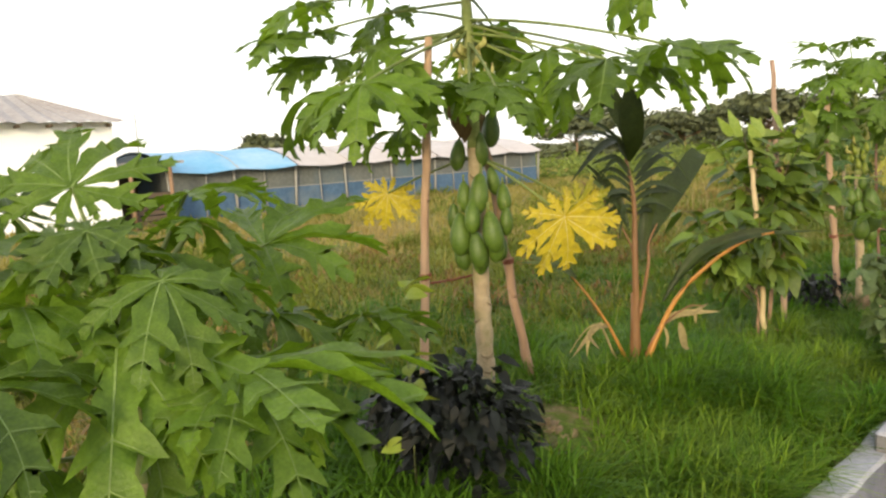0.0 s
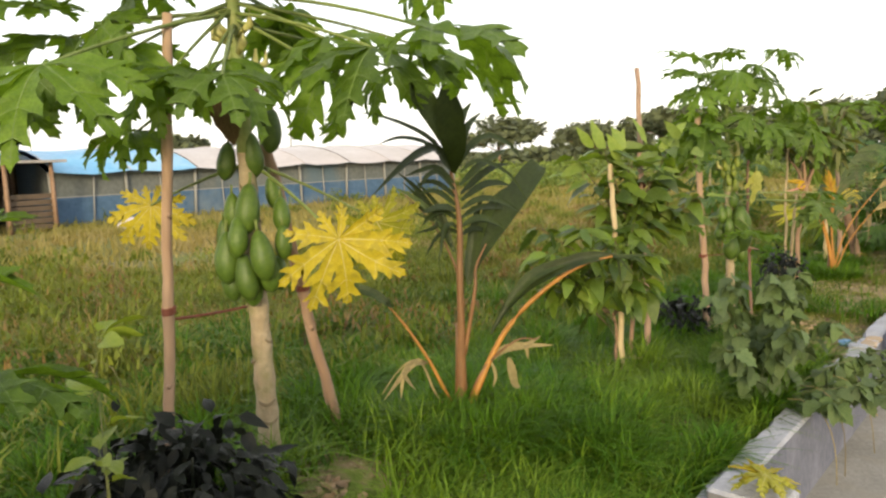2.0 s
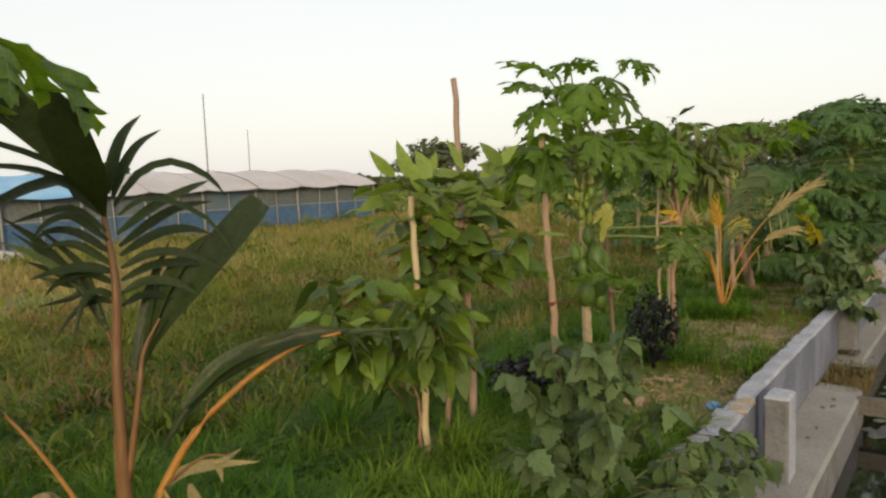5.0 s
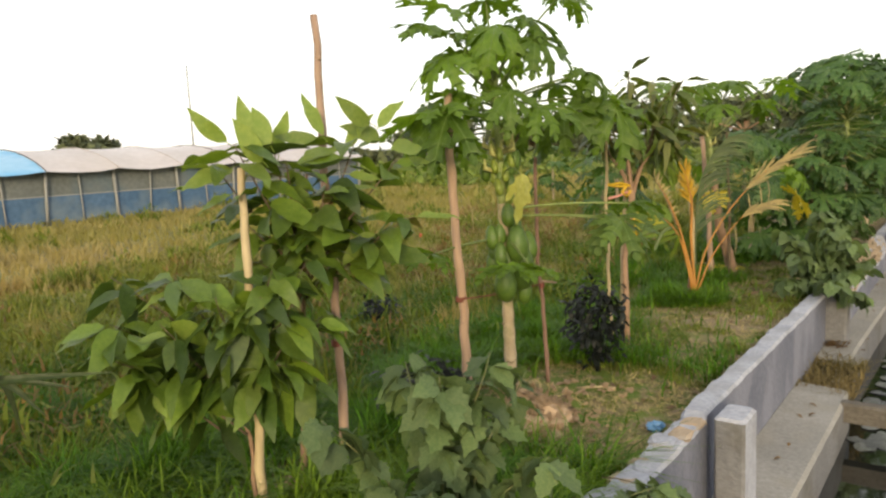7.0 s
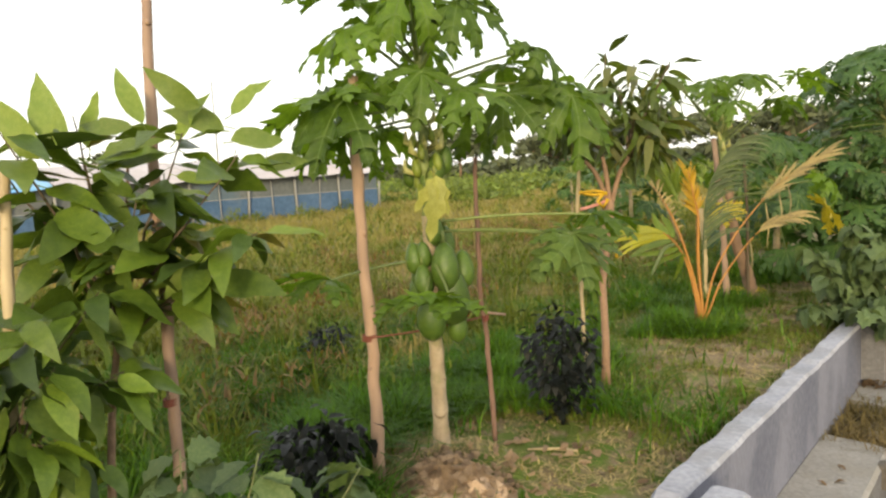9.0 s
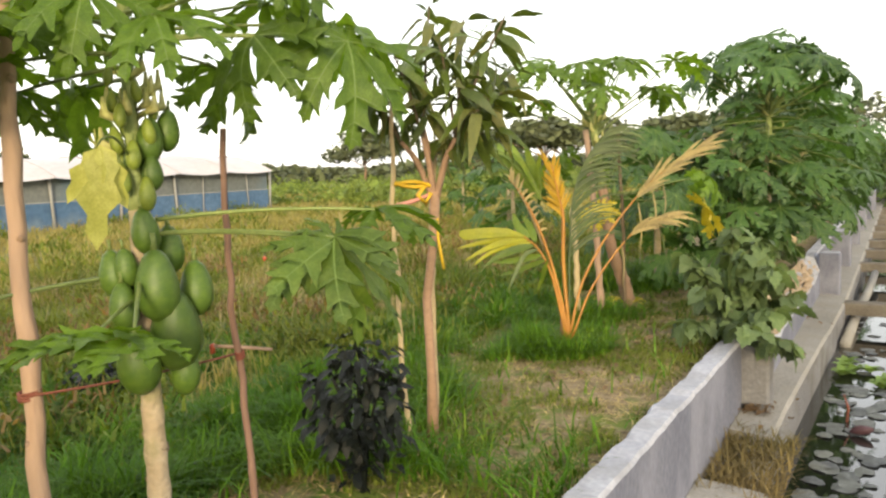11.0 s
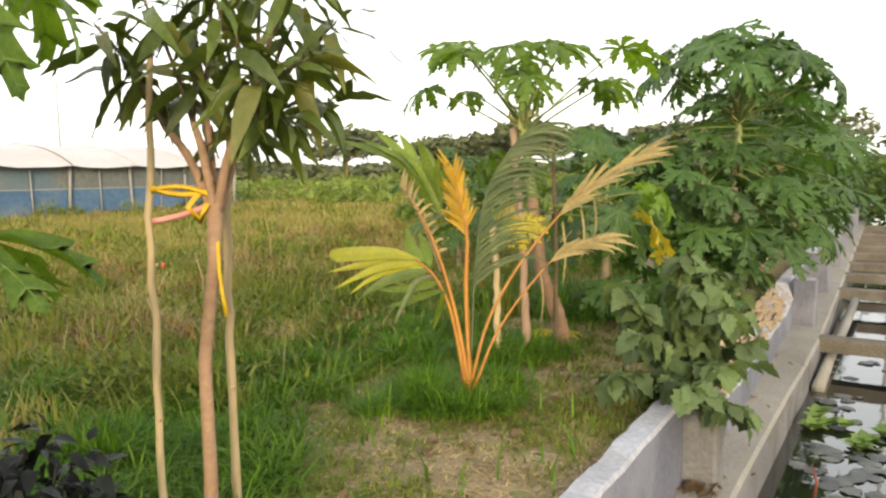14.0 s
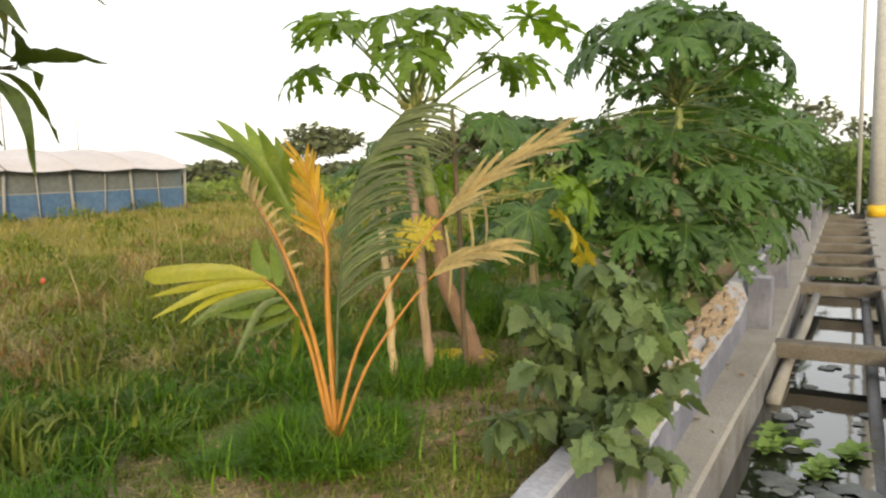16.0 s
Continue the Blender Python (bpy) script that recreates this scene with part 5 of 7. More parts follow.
    strap(t, [(-0.038, 0.018, 1.436), (-0.070, -0.057, 1.552), (-0.101, -0.172, 1.619), (-0.126, -0.322, 1.666), (-0.138, -0.471, 1.687)], 0.0125, PALM, LENS, 0.30)
    strap(t, [(-0.036, 0.025, 1.421), (-0.058, -0.088, 1.532), (-0.071, -0.213, 1.569), (-0.075, -0.318, 1.569), (-0.071, -0.422, 1.542)], 0.0125, PALM, LENS, 0.30)
    strap(t, [(-0.036, 0.024, 1.414), (-0.037, -0.048, 1.494), (-0.033, -0.121, 1.520), (-0.029, -0.294, 1.460), (-0.006, -0.530, 1.324)], 0.0274, PALM, LENS, 0.35)
    strap(t, [(-0.030, 0.032, 1.351), (-0.060, -0.051, 1.429), (-0.084, -0.147, 1.418), (-0.103, -0.232, 1.395)], 0.0150, PALM, LENS, 0.30)
    strap(t, [(-0.028, 0.035, 1.319), (-0.041, -0.065, 1.405), (-0.042, -0.148, 1.390), (-0.036, -0.206, 1.336)], 0.0150, PALM, LENS, 0.30)
    strap(t, [(-0.024, 0.039, 1.277), (-0.055, -0.038, 1.346), (-0.080, -0.111, 1.365), (-0.100, -0.177, 1.336)], 0.0150, PALM, LENS, 0.30)
    strap(t, [(-0.020, 0.038, 1.213), (-0.023, -0.045, 1.237), (-0.022, -0.135, 1.237), (-0.017, -0.227, 1.221)], 0.0199, PALM, LENS, 0.30)
    strap(t, [(-0.021, 0.042, 1.234), (-0.050, -0.034, 1.300), (-0.070, -0.088, 1.319), (-0.089, -0.154, 1.310)], 0.0150, PALM, LENS, 0.30)
    strap(t, [(-0.017, 0.040, 1.171), (-0.040, -0.036, 1.217), (-0.057, -0.117, 1.199), (-0.067, -0.169, 1.155)], 0.0150, PALM, LENS, 0.30)
    strap(t, [(-0.015, 0.037, 1.129), (-0.016, -0.022, 1.154), (-0.012, -0.073, 1.124), (-0.000, -0.130, 0.980)], 0.0150, PALM, LENS, 0.30)
    strap(t, [(-0.014, 0.037, 1.107), (-0.035, -0.012, 1.124), (-0.056, -0.083, 1.091), (-0.071, -0.147, 1.007)], 0.0125, PALM, LENS, 0.30)
    strap(t, [(-0.021, 0.005, 1.016), (-0.057, -0.036, 1.147), (-0.105, -0.144, 1.323), (-0.142, -0.240, 1.415)], 0.0175, PALM, LENS, 0.30)
    strap(t, [(-0.022, 0.002, 1.027), (-0.057, -0.035, 1.155), (-0.105, -0.158, 1.283), (-0.140, -0.258, 1.342)], 0.0150, PALM_S, LENS, 0.30)
    strap(t, [(-0.023, -0.001, 1.038), (-0.057, -0.034, 1.163), (-0.093, -0.092, 1.246), (-0.137, -0.216, 1.368)], 0.0199, PALM, LENS, 0.30)
    strap(t, [(-0.024, -0.004, 1.049), (-0.058, -0.033, 1.172), (-0.095, -0.114, 1.228), (-0.128, -0.188, 1.271)], 0.0150, PALM, LENS, 0.30)
    strap(t, [(-0.026, -0.007, 1.060), (-0.058, -0.032, 1.180), (-0.087, -0.078, 1.182), (-0.124, -0.174, 1.223)], 0.0175, PALM_S, LENS, 0.30)
    strap(t, [(-0.027, -0.010, 1.071), (-0.059, -0.031, 1.188), (-0.081, -0.063, 1.138), (-0.117, -0.165, 1.120)], 0.0150, PALM, LENS, 0.30)
    strap(t, [(-0.028, -0.013, 1.082), (-0.059, -0.031, 1.196), (-0.082, -0.031, 1.240), (-0.129, -0.146, 1.383)], 0.0175, PALM, LENS, 0.30)
    strap(t, [(0.010, 0.101, 0.880), (0.011, 0.156, 0.992), (0.031, 0.286, 1.130), (0.063, 0.446, 1.286), (0.090, 0.570, 1.408), (0.092, 0.592, 1.418)], 0.0634, PALM, SPEAR, 0.25, "young_leaf")
    strap(t, [(0.000, 0.087, 0.838), (-0.010, 0.122, 0.962), (-0.009, 0.208, 1.127), (0.003, 0.318, 1.250), (0.013, 0.401, 1.312)], 0.0324, PALM, LENS, 0.30)
    strap(t, [(-0.003, 0.078, 0.861), (-0.016, 0.123, 0.984), (-0.028, 0.184, 1.151), (-0.031, 0.266, 1.300)], 0.0249, PALM, LENS, 0.30)
    strap(t, [(0.136, 0.078, 0.609), (0.191, 0.155, 0.750), (0.262, 0.239, 0.848), (0.369, 0.347, 0.919), (0.461, 0.439, 0.959), (0.572, 0.541, 0.968)], 0.0359, PALM, SPEAR, 0.50, "closed_leaf")
    strap(t, [(0.200, 0.122, 0.749), (0.259, 0.215, 0.864), (0.322, 0.303, 0.918), (0.405, 0.403, 0.951), (0.490, 0.502, 0.957)], 0.0299, PALM, LENS, 0.40)
    strap(t, [(0.510, 0.479, 0.956), (0.562, 0.552, 0.961), (0.669, 0.661, 0.929)], 0.0099, PALM, LENS, 0.30)
    strap(t, [(0.510, 0.479, 0.956), (0.562, 0.552, 0.961), (0.620, 0.614, 0.866)], 0.0099, PALM, LENS, 0.30)
    strap(t, [(0.510, 0.479, 0.956), (0.562, 0.552, 0.961), (0.578, 0.576, 0.824)], 0.0099, PALM, LENS, 0.30)
    strap(t, [(0.510, 0.479, 0.956), (0.562, 0.552, 0.961), (0.737, 0.718, 0.959)], 0.0099, PALM, LENS, 0.30)
    strap(t, [(-0.187, -0.275, 0.771), (-0.237, -0.326, 0.835), (-0.301, -0.391, 0.867), (-0.410, -0.495, 0.877)], 0.0199, PALM_S, LENS, 0.30)
    strap(t, [(-0.187, -0.275, 0.771), (-0.237, -0.326, 0.835), (-0.301, -0.391, 0.867), (-0.342, -0.458, 0.775)], 0.0199, PALM_S, LENS, 0.30)
    strap(t, [(-0.187, -0.275, 0.771), (-0.237, -0.326, 0.835), (-0.301, -0.391, 0.867), (-0.429, -0.499, 0.956)], 0.0199, PALM_S, LENS, 0.30)
    strap(t, [(-0.187, -0.275, 0.771), (-0.237, -0.326, 0.835), (-0.301, -0.391, 0.867), (-0.301, -0.404, 0.931)], 0.0199, PALM_S, LENS, 0.30)
    strap(t, [(-0.038, -0.200, 0.499), (-0.071, -0.245, 0.508), (-0.101, -0.296, 0.461), (-0.096, -0.329, 0.349)], 0.0169, PALM_DRY, LENS, 0.30)
    strap(t, [(-0.038, -0.200, 0.499), (-0.071, -0.245, 0.508), (-0.101, -0.296, 0.461), (-0.159, -0.378, 0.342)], 0.0169, PALM_DRY, LENS, 0.30)
    strap(t, [(-0.038, -0.200, 0.499), (-0.071, -0.245, 0.508), (-0.101, -0.296, 0.461), (-0.042, -0.282, 0.387)], 0.0169, PALM_DRY, LENS, 0.30)
    strap(t, [(0.129, 0.053, 0.473), (0.180, 0.121, 0.527), (0.251, 0.198, 0.539), (0.357, 0.301, 0.536)], 0.0190, PALM_DRY, LENS, 0.30)
    strap(t, [(0.129, 0.053, 0.473), (0.180, 0.121, 0.527), (0.251, 0.198, 0.539), (0.304, 0.267, 0.583)], 0.0190, PALM_DRY, LENS, 0.30)
    strap(t, [(0.129, 0.053, 0.473), (0.180, 0.121, 0.527), (0.251, 0.198, 0.539), (0.258, 0.215, 0.468)], 0.0190, PALM_DRY, LENS, 0.30)
    strap(t, [(0.212, 0.119, 0.491), (0.218, 0.135, 0.420), (0.224, 0.151, 0.349), (0.238, 0.180, 0.330)], 0.0211, PALM_DRY, LENS, 0.30)
    strap(t, [(0.145, 0.065, 0.473), (0.165, 0.071, 0.409), (0.159, 0.058, 0.346)], 0.0084, PALM_DRY, LENS, 0.30)


build_palm_one()


# ---- two young broad-leaved trees between stakes ----
def build_avocado():
    b = on(-2.07, 5.86)
    R = lambda *p: tuple(Vector(p) - Vector(b))
    c = R(-2.16, 6.05, 1.0)
    stems = [[(0, 0, -0.05), (0.01, 0.04, 0.45), c, R(-2.18, 6.12, 1.40)]]
    for x, y, z in ((-2.46, 5.78, 1.46), (-2.38, 5.88, 1.18), (-2.20, 5.75, 1.50), (-2.28, 6.0, 1.56), (-2.12, 5.95, 1.42), (-2.0, 6.05, 1.28), (-1.95, 6.2, 1.48), (-1.80, 6.30, 1.40), (-1.74, 6.32, 1.15), (-1.9, 6.2, 1.0), (-2.22, 5.85, 0.98), (-2.08, 6.0, 1.12)):
        stems.append([R(-2.13, 6.0, 0.8 + 0.12 * (z - 1.0)), R(-2.14 + 0.45 * (x + 2.14), 6.02 + 0.45 * (y - 6.02), 0.85 + 0.55 * (z - 0.9)), R(x, y, z)])
    tree = leafy("avocado_tree", "young avocado tree with large green leaves between stakes", "tree", b, stems, AVO_L * 2 + AVO_D, 185, 0.22, 31, BARK, 0.7, 0.40, 0.016, "young broadleaf trees", 0.5, 0.2, 0.2, TWIG)
    r = random.Random(3)
    for hub, fwd, sz in (
            (R(-2.32, 5.98, 1.47), (-0.28, -0.15, 0.95), 0.27),
            (R(-2.30, 5.79, 1.51), (-0.18, -0.71, 0.68), 0.21),
            (R(-2.10, 5.86, 1.48), (-0.44, -0.15, 0.88), 0.20),
            (R(-2.27, 6.04, 1.45), (0.29, -0.09, 0.95), 0.20),
            (R(-2.07, 6.13, 1.52), (-0.37, -0.12, 0.92), 0.22),
            (R(-1.86, 6.22, 1.56), (-0.20, -0.83, 0.52), 0.20),
            (R(-2.01, 6.43, 1.55), (0.20, 0.72, 0.67), 0.21),
            (R(-1.92, 6.34, 1.50), (-0.26, -0.93, 0.26), 0.20),
            (R(-1.81, 6.29, 1.44), (0.17, 0.97, 0.15), 0.20),
            (R(-2.39, 5.87, 1.40), (-0.35, -0.89, -0.29), 0.24),
            (R(-2.08, 6.10, 1.51), (-0.83, -0.54, 0.14), 0.20),
            (R(-2.12, 5.83, 1.42), (-0.11, -0.60, 0.79), 0.21),
            (R(-1.96, 6.49, 1.36), (0.33, 0.94, 0.08), 0.20),
            (R(-2.01, 6.21, 1.46), (0.57, 0.30, 0.76), 0.20),
            (R(-2.03, 5.98, 1.41), (0.16, 0.88, 0.44), 0.20),
    ):
        part("leaf", AVO_UP[r.randrange(3)], tree, "erect light-green young leaf", aim(hub, fwd, (0.72, -0.66, 0.25), sz, r.uniform(-35, 35)))
    b = on(-2.02, 5.58)
    R = lambda *p: tuple(Vector(p) - Vector(b))
    stems = [[(0, 0, -0.05), (0.0, 0.0, 0.3), R(-2.03, 5.5, 0.62)],
             [R(-2.02, 5.56, 0.4), R(-2.04, 5.4, 0.66), R(-2.05, 5.26, 0.86)],
             [R(-2.02, 5.56, 0.35), R(-2.15, 5.35, 0.6), R(-2.2, 5.12, 0.76)],
             [R(-2.02, 5.54, 0.45), R(-2.2, 5.4, 0.7), R(-2.3, 5.2, 0.85)],
             [R(-2.02, 5.54, 0.5), R(-2.12, 5.5, 0.8), R(-2.2, 5.42, 1.0)],
             [R(-2.02, 5.54, 0.3), R(-2.15, 5.4, 0.5), R(-2.3, 5.25, 0.65)],
             [R(-2.02, 5.54, 0.4), R(-2.3, 5.4, 0.72), R(-2.5, 5.35, 0.80)],
             [R(-2.02, 5.54, 0.5), R(-2.25, 5.4, 0.85), R(-2.45, 5.3, 1.0)],
             [R(-2.02, 5.54, 0.4), R(-2.3, 5.4, 0.6), R(-2.42, 5.28, 0.58)],
             [R(-2.02, 5.56, 0.4), R(-1.98, 5.63, 0.82), R(-1.95, 5.70, 1.01)],
             [R(-2.02, 5.56, 0.4), R(-1.98, 5.72, 0.81), R(-1.95, 5.88, 1.01)],
             [R(-2.02, 5.56, 0.4), R(-1.95, 5.63, 0.72), R(-1.88, 5.71, 0.83)],
             [R(-2.02, 5.56, 0.4), R(-1.97, 5.74, 0.69), R(-1.93, 5.92, 0.76)],
             [R(-2.02, 5.56, 0.4), R(-1.94, 5.61, 0.63), R(-1.86, 5.65, 0.63)],
             [R(-2.02, 5.56, 0.4), R(-1.95, 5.69, 0.57), R(-1.88, 5.81, 0.52)],
             [R(-2.02, 5.56, 0.4), R(-1.96, 5.57, 0.77), R(-1.90, 5.59, 0.91)],
             [R(-2.02, 5.56, 0.4), R(-1.98, 5.49, 0.78), R(-1.94, 5.42, 0.94)]]
    leafy("avocado_tree", "low bushy avocado sapling with broad pointed leaves", "tree", b, stems, AVO_L * 2 + AVO_D[:3] * 2 + AVO_UP[:1], 270, 0.205, 33, BARK, 0.9, 0.25, 0.012, "young broadleaf trees", 0.4, 0.3, 0.25, TWIG)
    stake(on(-1.965, 5.553), (-2.14, 5.744, 1.396), 0.018, "pale bamboo stake beside the avocado sapling", BAMBOO, ties=(0.55,))
    stake(on(-2.047, 6.09), (-2.198, 6.264, 2.072), 0.020, "tall pinkish wooden stake with a knot near its top", WOOD, ties=(0.6, 1.25))


build_avocado()


# ---- eggplants beside the wall ----
def eggplant(at, seed, arms, n, size, label):
    leafy("eggplant", label, "eggplant", at, [[(0, 0, -0.08), (0.01, 0, 0.15)]] + arms, EGG_L, n, size, seed, STEM, 1.1, 0.15, 0.012, "eggplants", 0.35, 0.1, 0.35)


E1 = on(-1.10, 5.62)
eggplant(E1, 51, [[(0, 0, 0.02), (x * 0.5, y * 0.5, z * 0.7), (x, y, z)] for x, y, z in ((0.1, -0.1, 0.82), (-0.15, -0.35, 0.72), (0.35, 0.1, 0.55), (0.1, 0.4, 0.70), (-0.25, 0.15, 0.75), (0.25, -0.35, 0.60), (0.5, 0.55, 0.30), (0.0, -0.6, 0.5), (0.15, 0.1, 0.85), (0.45, 0.85, 0.15), (-0.1, 0.3, 0.5), (0.48, 0.2, 0.18), (0.46, -0.25, 0.20), (0.50, 0.55, 0.10), (0.52, 0.85, 0.06), (0.55, 0.3, 0.12), (0.56, 1.0, 0.04))], 720, 0.118, "bushy eggplant with grey-green lobed leaves against the wall")
E2 = on(-0.98, 11.18)
eggplant(E2, 52, [[(0, 0, 0.02), (x * 0.5, y * 0.5, z * 0.7), (x, y, z)] for x, y, z in ((0.05, 0.1, 0.74), (0.20, -0.25, 0.62), (0.40, -0.45, 0.28), (0.05, 0.35, 0.66), (-0.2, -0.25, 0.58), (0.22, 0.15, 0.66), (0.30, -0.75, 0.22), (0.0, -0.6, 0.42), (0.38, -0.05, 0.45), (-0.10, -0.75, 0.22), (0.15, 0.5, 0.5), (0.45, -0.60, 0.12), (0.48, -0.30, 0.26), (0.50, -0.50, 0.06), (0.42, 0.0, 0.30), (0.35, -0.2, 0.50), (-0.25, 0.05, 0.45))], 520, 0.14, "bushy eggplant with grey-green leaves hanging over the wall")
E3 = on(-1.05, 13.2)
eggplant(E3, 53, [[(0, 0, 0.02), (x * 0.5, y * 0.5, z * 0.7), (x, y, z)] for x, y, z in ((0.1, 0.1, 0.6), (0.2, -0.4, 0.5), (-0.2, 0.3, 0.55), (0.25, 0.5, 0.4), (-0.1, -0.5, 0.5))], 90, 0.15, "small eggplant behind the wall")


# ---- the second fruiting papaya ----
def build_papaya_f():
    b = on(-1.88, 7.30)
    R = lambda *p: tuple(Vector(p) - Vector(b))
    leaves = [
        (1.58, R(-2.06, 6.99, 1.65), (-0.34, -0.93, -0.13), 0.39, "g"),
        (1.58, R(-1.97, 6.93, 1.62), (0.26, -0.82, -0.51), 0.41, "g"),
        (1.50, R(-2.28, 7.20, 1.49), (-0.13, -0.89, -0.44), 0.26, "d"),
        (1.46, R(-2.24, 7.40, 1.51), (-0.75, -0.02, -0.66), 0.27, "d"),
        (1.56, R(-1.64, 7.61, 1.63), (0.21, -0.72, -0.66), 0.32, "g"),
        (1.58, R(-1.43, 7.80, 1.61), (0.47, -0.37, -0.80), 0.36, "g"),
        (1.60, R(-1.62, 7.96, 1.70), (0.57, 0.74, -0.34), 0.38, "g"),
        (1.66, R(-1.61, 7.24, 1.63), (0.82, -0.47, -0.31), 0.27, "g"),
        (1.62, R(-2.08, 7.21, 1.75), (0.86, 0.30, -0.41), 0.27, "g"),
        (1.60, R(-1.83, 7.85, 1.80), (-0.27, 0.92, -0.30), 0.26, "g"),
        (1.72, R(-2.11, 7.15, 2.07), (-0.70, -0.65, 0.29), 0.33, "f"),
    ]
    leaves += [
        (1.76, R(-2.15, 7.24, 2.21), (-0.89, -0.28, 0.36), 0.36, "f"),
        (1.74, R(-1.83, 7.21, 2.06), (0.46, -0.82, -0.34), 0.37, "d"),
        (1.76, R(-1.75, 7.39, 2.12), (0.84, 0.24, -0.50), 0.26, "g"),
        (1.78, R(-1.65, 7.57, 2.24), (0.91, 0.33, -0.25), 0.26, "g"),
        (1.78, R(-2.04, 7.43, 2.26), (0.06, 1.00, -0.02), 0.26, "f"),
        (0.98, R(-1.29, 7.53, 1.01), (0.74, 0.16, -0.65), 0.36, "l"),
        (0.98, R(-1.29, 7.53, 1.02), (-0.05, -0.88, -0.46), 0.31, "l"),
        (1.02, R(-1.34, 7.78, 1.08), (0.62, 0.78, -0.12), 0.26, "g"),
        (0.88, R(-1.60, 7.09, 0.80), (0.04, -0.98, 0.18), 0.26, "f"),
        (0.86, R(-2.08, 6.88, 0.88), (-0.43, -0.86, 0.26), 0.27, "g"),
        (0.80, R(-1.70, 7.05, 0.81), (0.35, -0.93, 0.13), 0.26, "f"),
    ]
    t = papaya(b, 1.80, 9, "papaya tree with a cluster of large green fruits", lean=(-0.10, 0.10), n=12, size=0.31, reach=0.50, r0=0.037, given=leaves, low=0.24, spread=(75, 0))
    r = random.Random(18)
    for x, y, z, ln in ((-0.105, -0.053, 0.969, 0.134), (-0.057, -0.041, 0.973, 0.114), (0.031, 0.003, 0.968, 0.203), (-0.040, -0.068, 0.875, 0.134), (-0.021, -0.058, 0.745, 0.203), (0.043, 0.045, 0.839, 0.244), (0.028, 0.082, 0.650, 0.142), (-0.036, 0.018, 1.089, 0.134), (-0.115, -0.003, 0.886, 0.122), (0.002, 0.165, 0.913, 0.162), (-0.059, 0.120, 1.029, 0.142), (-0.125, 0.010, 0.831, 0.142), (-0.049, 0.087, 1.365, 0.130), (-0.092, 0.040, 1.284, 0.102), (-0.050, 0.154, 1.393, 0.122), (-0.036, 0.067, 1.252, 0.102), (-0.199, 0.050, 1.320, 0.102)):
        part("fruit", FRUITS[int(100 * z) % 3], t, m=Matrix.Translation((x + 0.025, y + 0.02, z + 0.03 - b[2])) @ pose(0, 0, 0, r.uniform(-9, 9), r.uniform(-9, 9), r.uniform(0, 360)) @ Matrix.Diagonal((ln * 1.28, ln * 1.28, ln * 1.08, 1)))
    for i in range(16):
        az, z = i * 2.4, 1.16 + 0.022 * i
        part("young_fruit", YFRUITS[i % 2], t, m=Matrix.Translation((-0.055 + 0.052 * math.cos(az), 0.06 + 0.052 * math.sin(az), z)) @ pose(0, 0, 0, r.uniform(-14, 14), r.uniform(-14, 14), r.uniform(0, 360)) @ Matrix.Scale(0.105 - 0.003 * i, 4))
    hub = R(-1.62, 7.05, 1.29)
    petiole(t, (-0.07, 0.07, 1.18), hub, 0.004, 0.25)
    for k, (fwd, sz) in enumerate((((0.02, -0.05, -1.0), 0.26), ((0.20, 0.30, -0.8), 0.17), ((-0.25, -0.30, -0.75), 0.16))):
        part("leaf", PALE_L, t, "withered pale yellow leaf", aim(hub, fwd, (0.8, -0.5, 0.3), sz))
    stake(on(-1.96, 6.96), (-2.10, 7.12, 1.74), 0.025, "smooth pinkish wooden stake with a blackened top", WOOD, ties=(0.62,))
    stake(on(-1.832, 7.616), (-1.881, 7.666, 1.367), 0.0118, "thin dark reddish stake behind the papaya", STAKE_D, ties=(0.6,))
    cord("twine", "twine tying the papaya stem to its stakes", (-1.98, 7.0, 0.62), (-1.86, 7.62, 0.60), 0.02, 0.004, TWINE)
    cross = thing("stick", "short stick tied across the thin stake with a red tag", "stick", (-1.912, 7.572, 0.634))
    s = Shape()
    s.tube([(0, 0, 0), (0.05, 0.085, -0.02), (0.102, 0.173, -0.043)], [0.006, 0.007, 0.006], 6, bumpy=0.05)
    part("rod", s.mesh("stick_rod", [WOOD]), cross)
    s = Shape()
    s.box(-0.006, 0.006, -0.009, 0.009, -0.026, 0.008, 0, 0.003)
    part("tag", s.mesh("stick_tag", [TAG]), cross, "orange-red plastic tag")
    dark_bush(on(-2.08, 6.72), 0.22, 0.36, 2, 240, 0.07)
    dark_bush(on(-3.77, 8.23), 0.16, 0.34, 5, 150, 0.07)
    dark_bush(on(-1.70, 8.06), 0.18, 0.58, 3, 460, 0.062)


build_papaya_f()


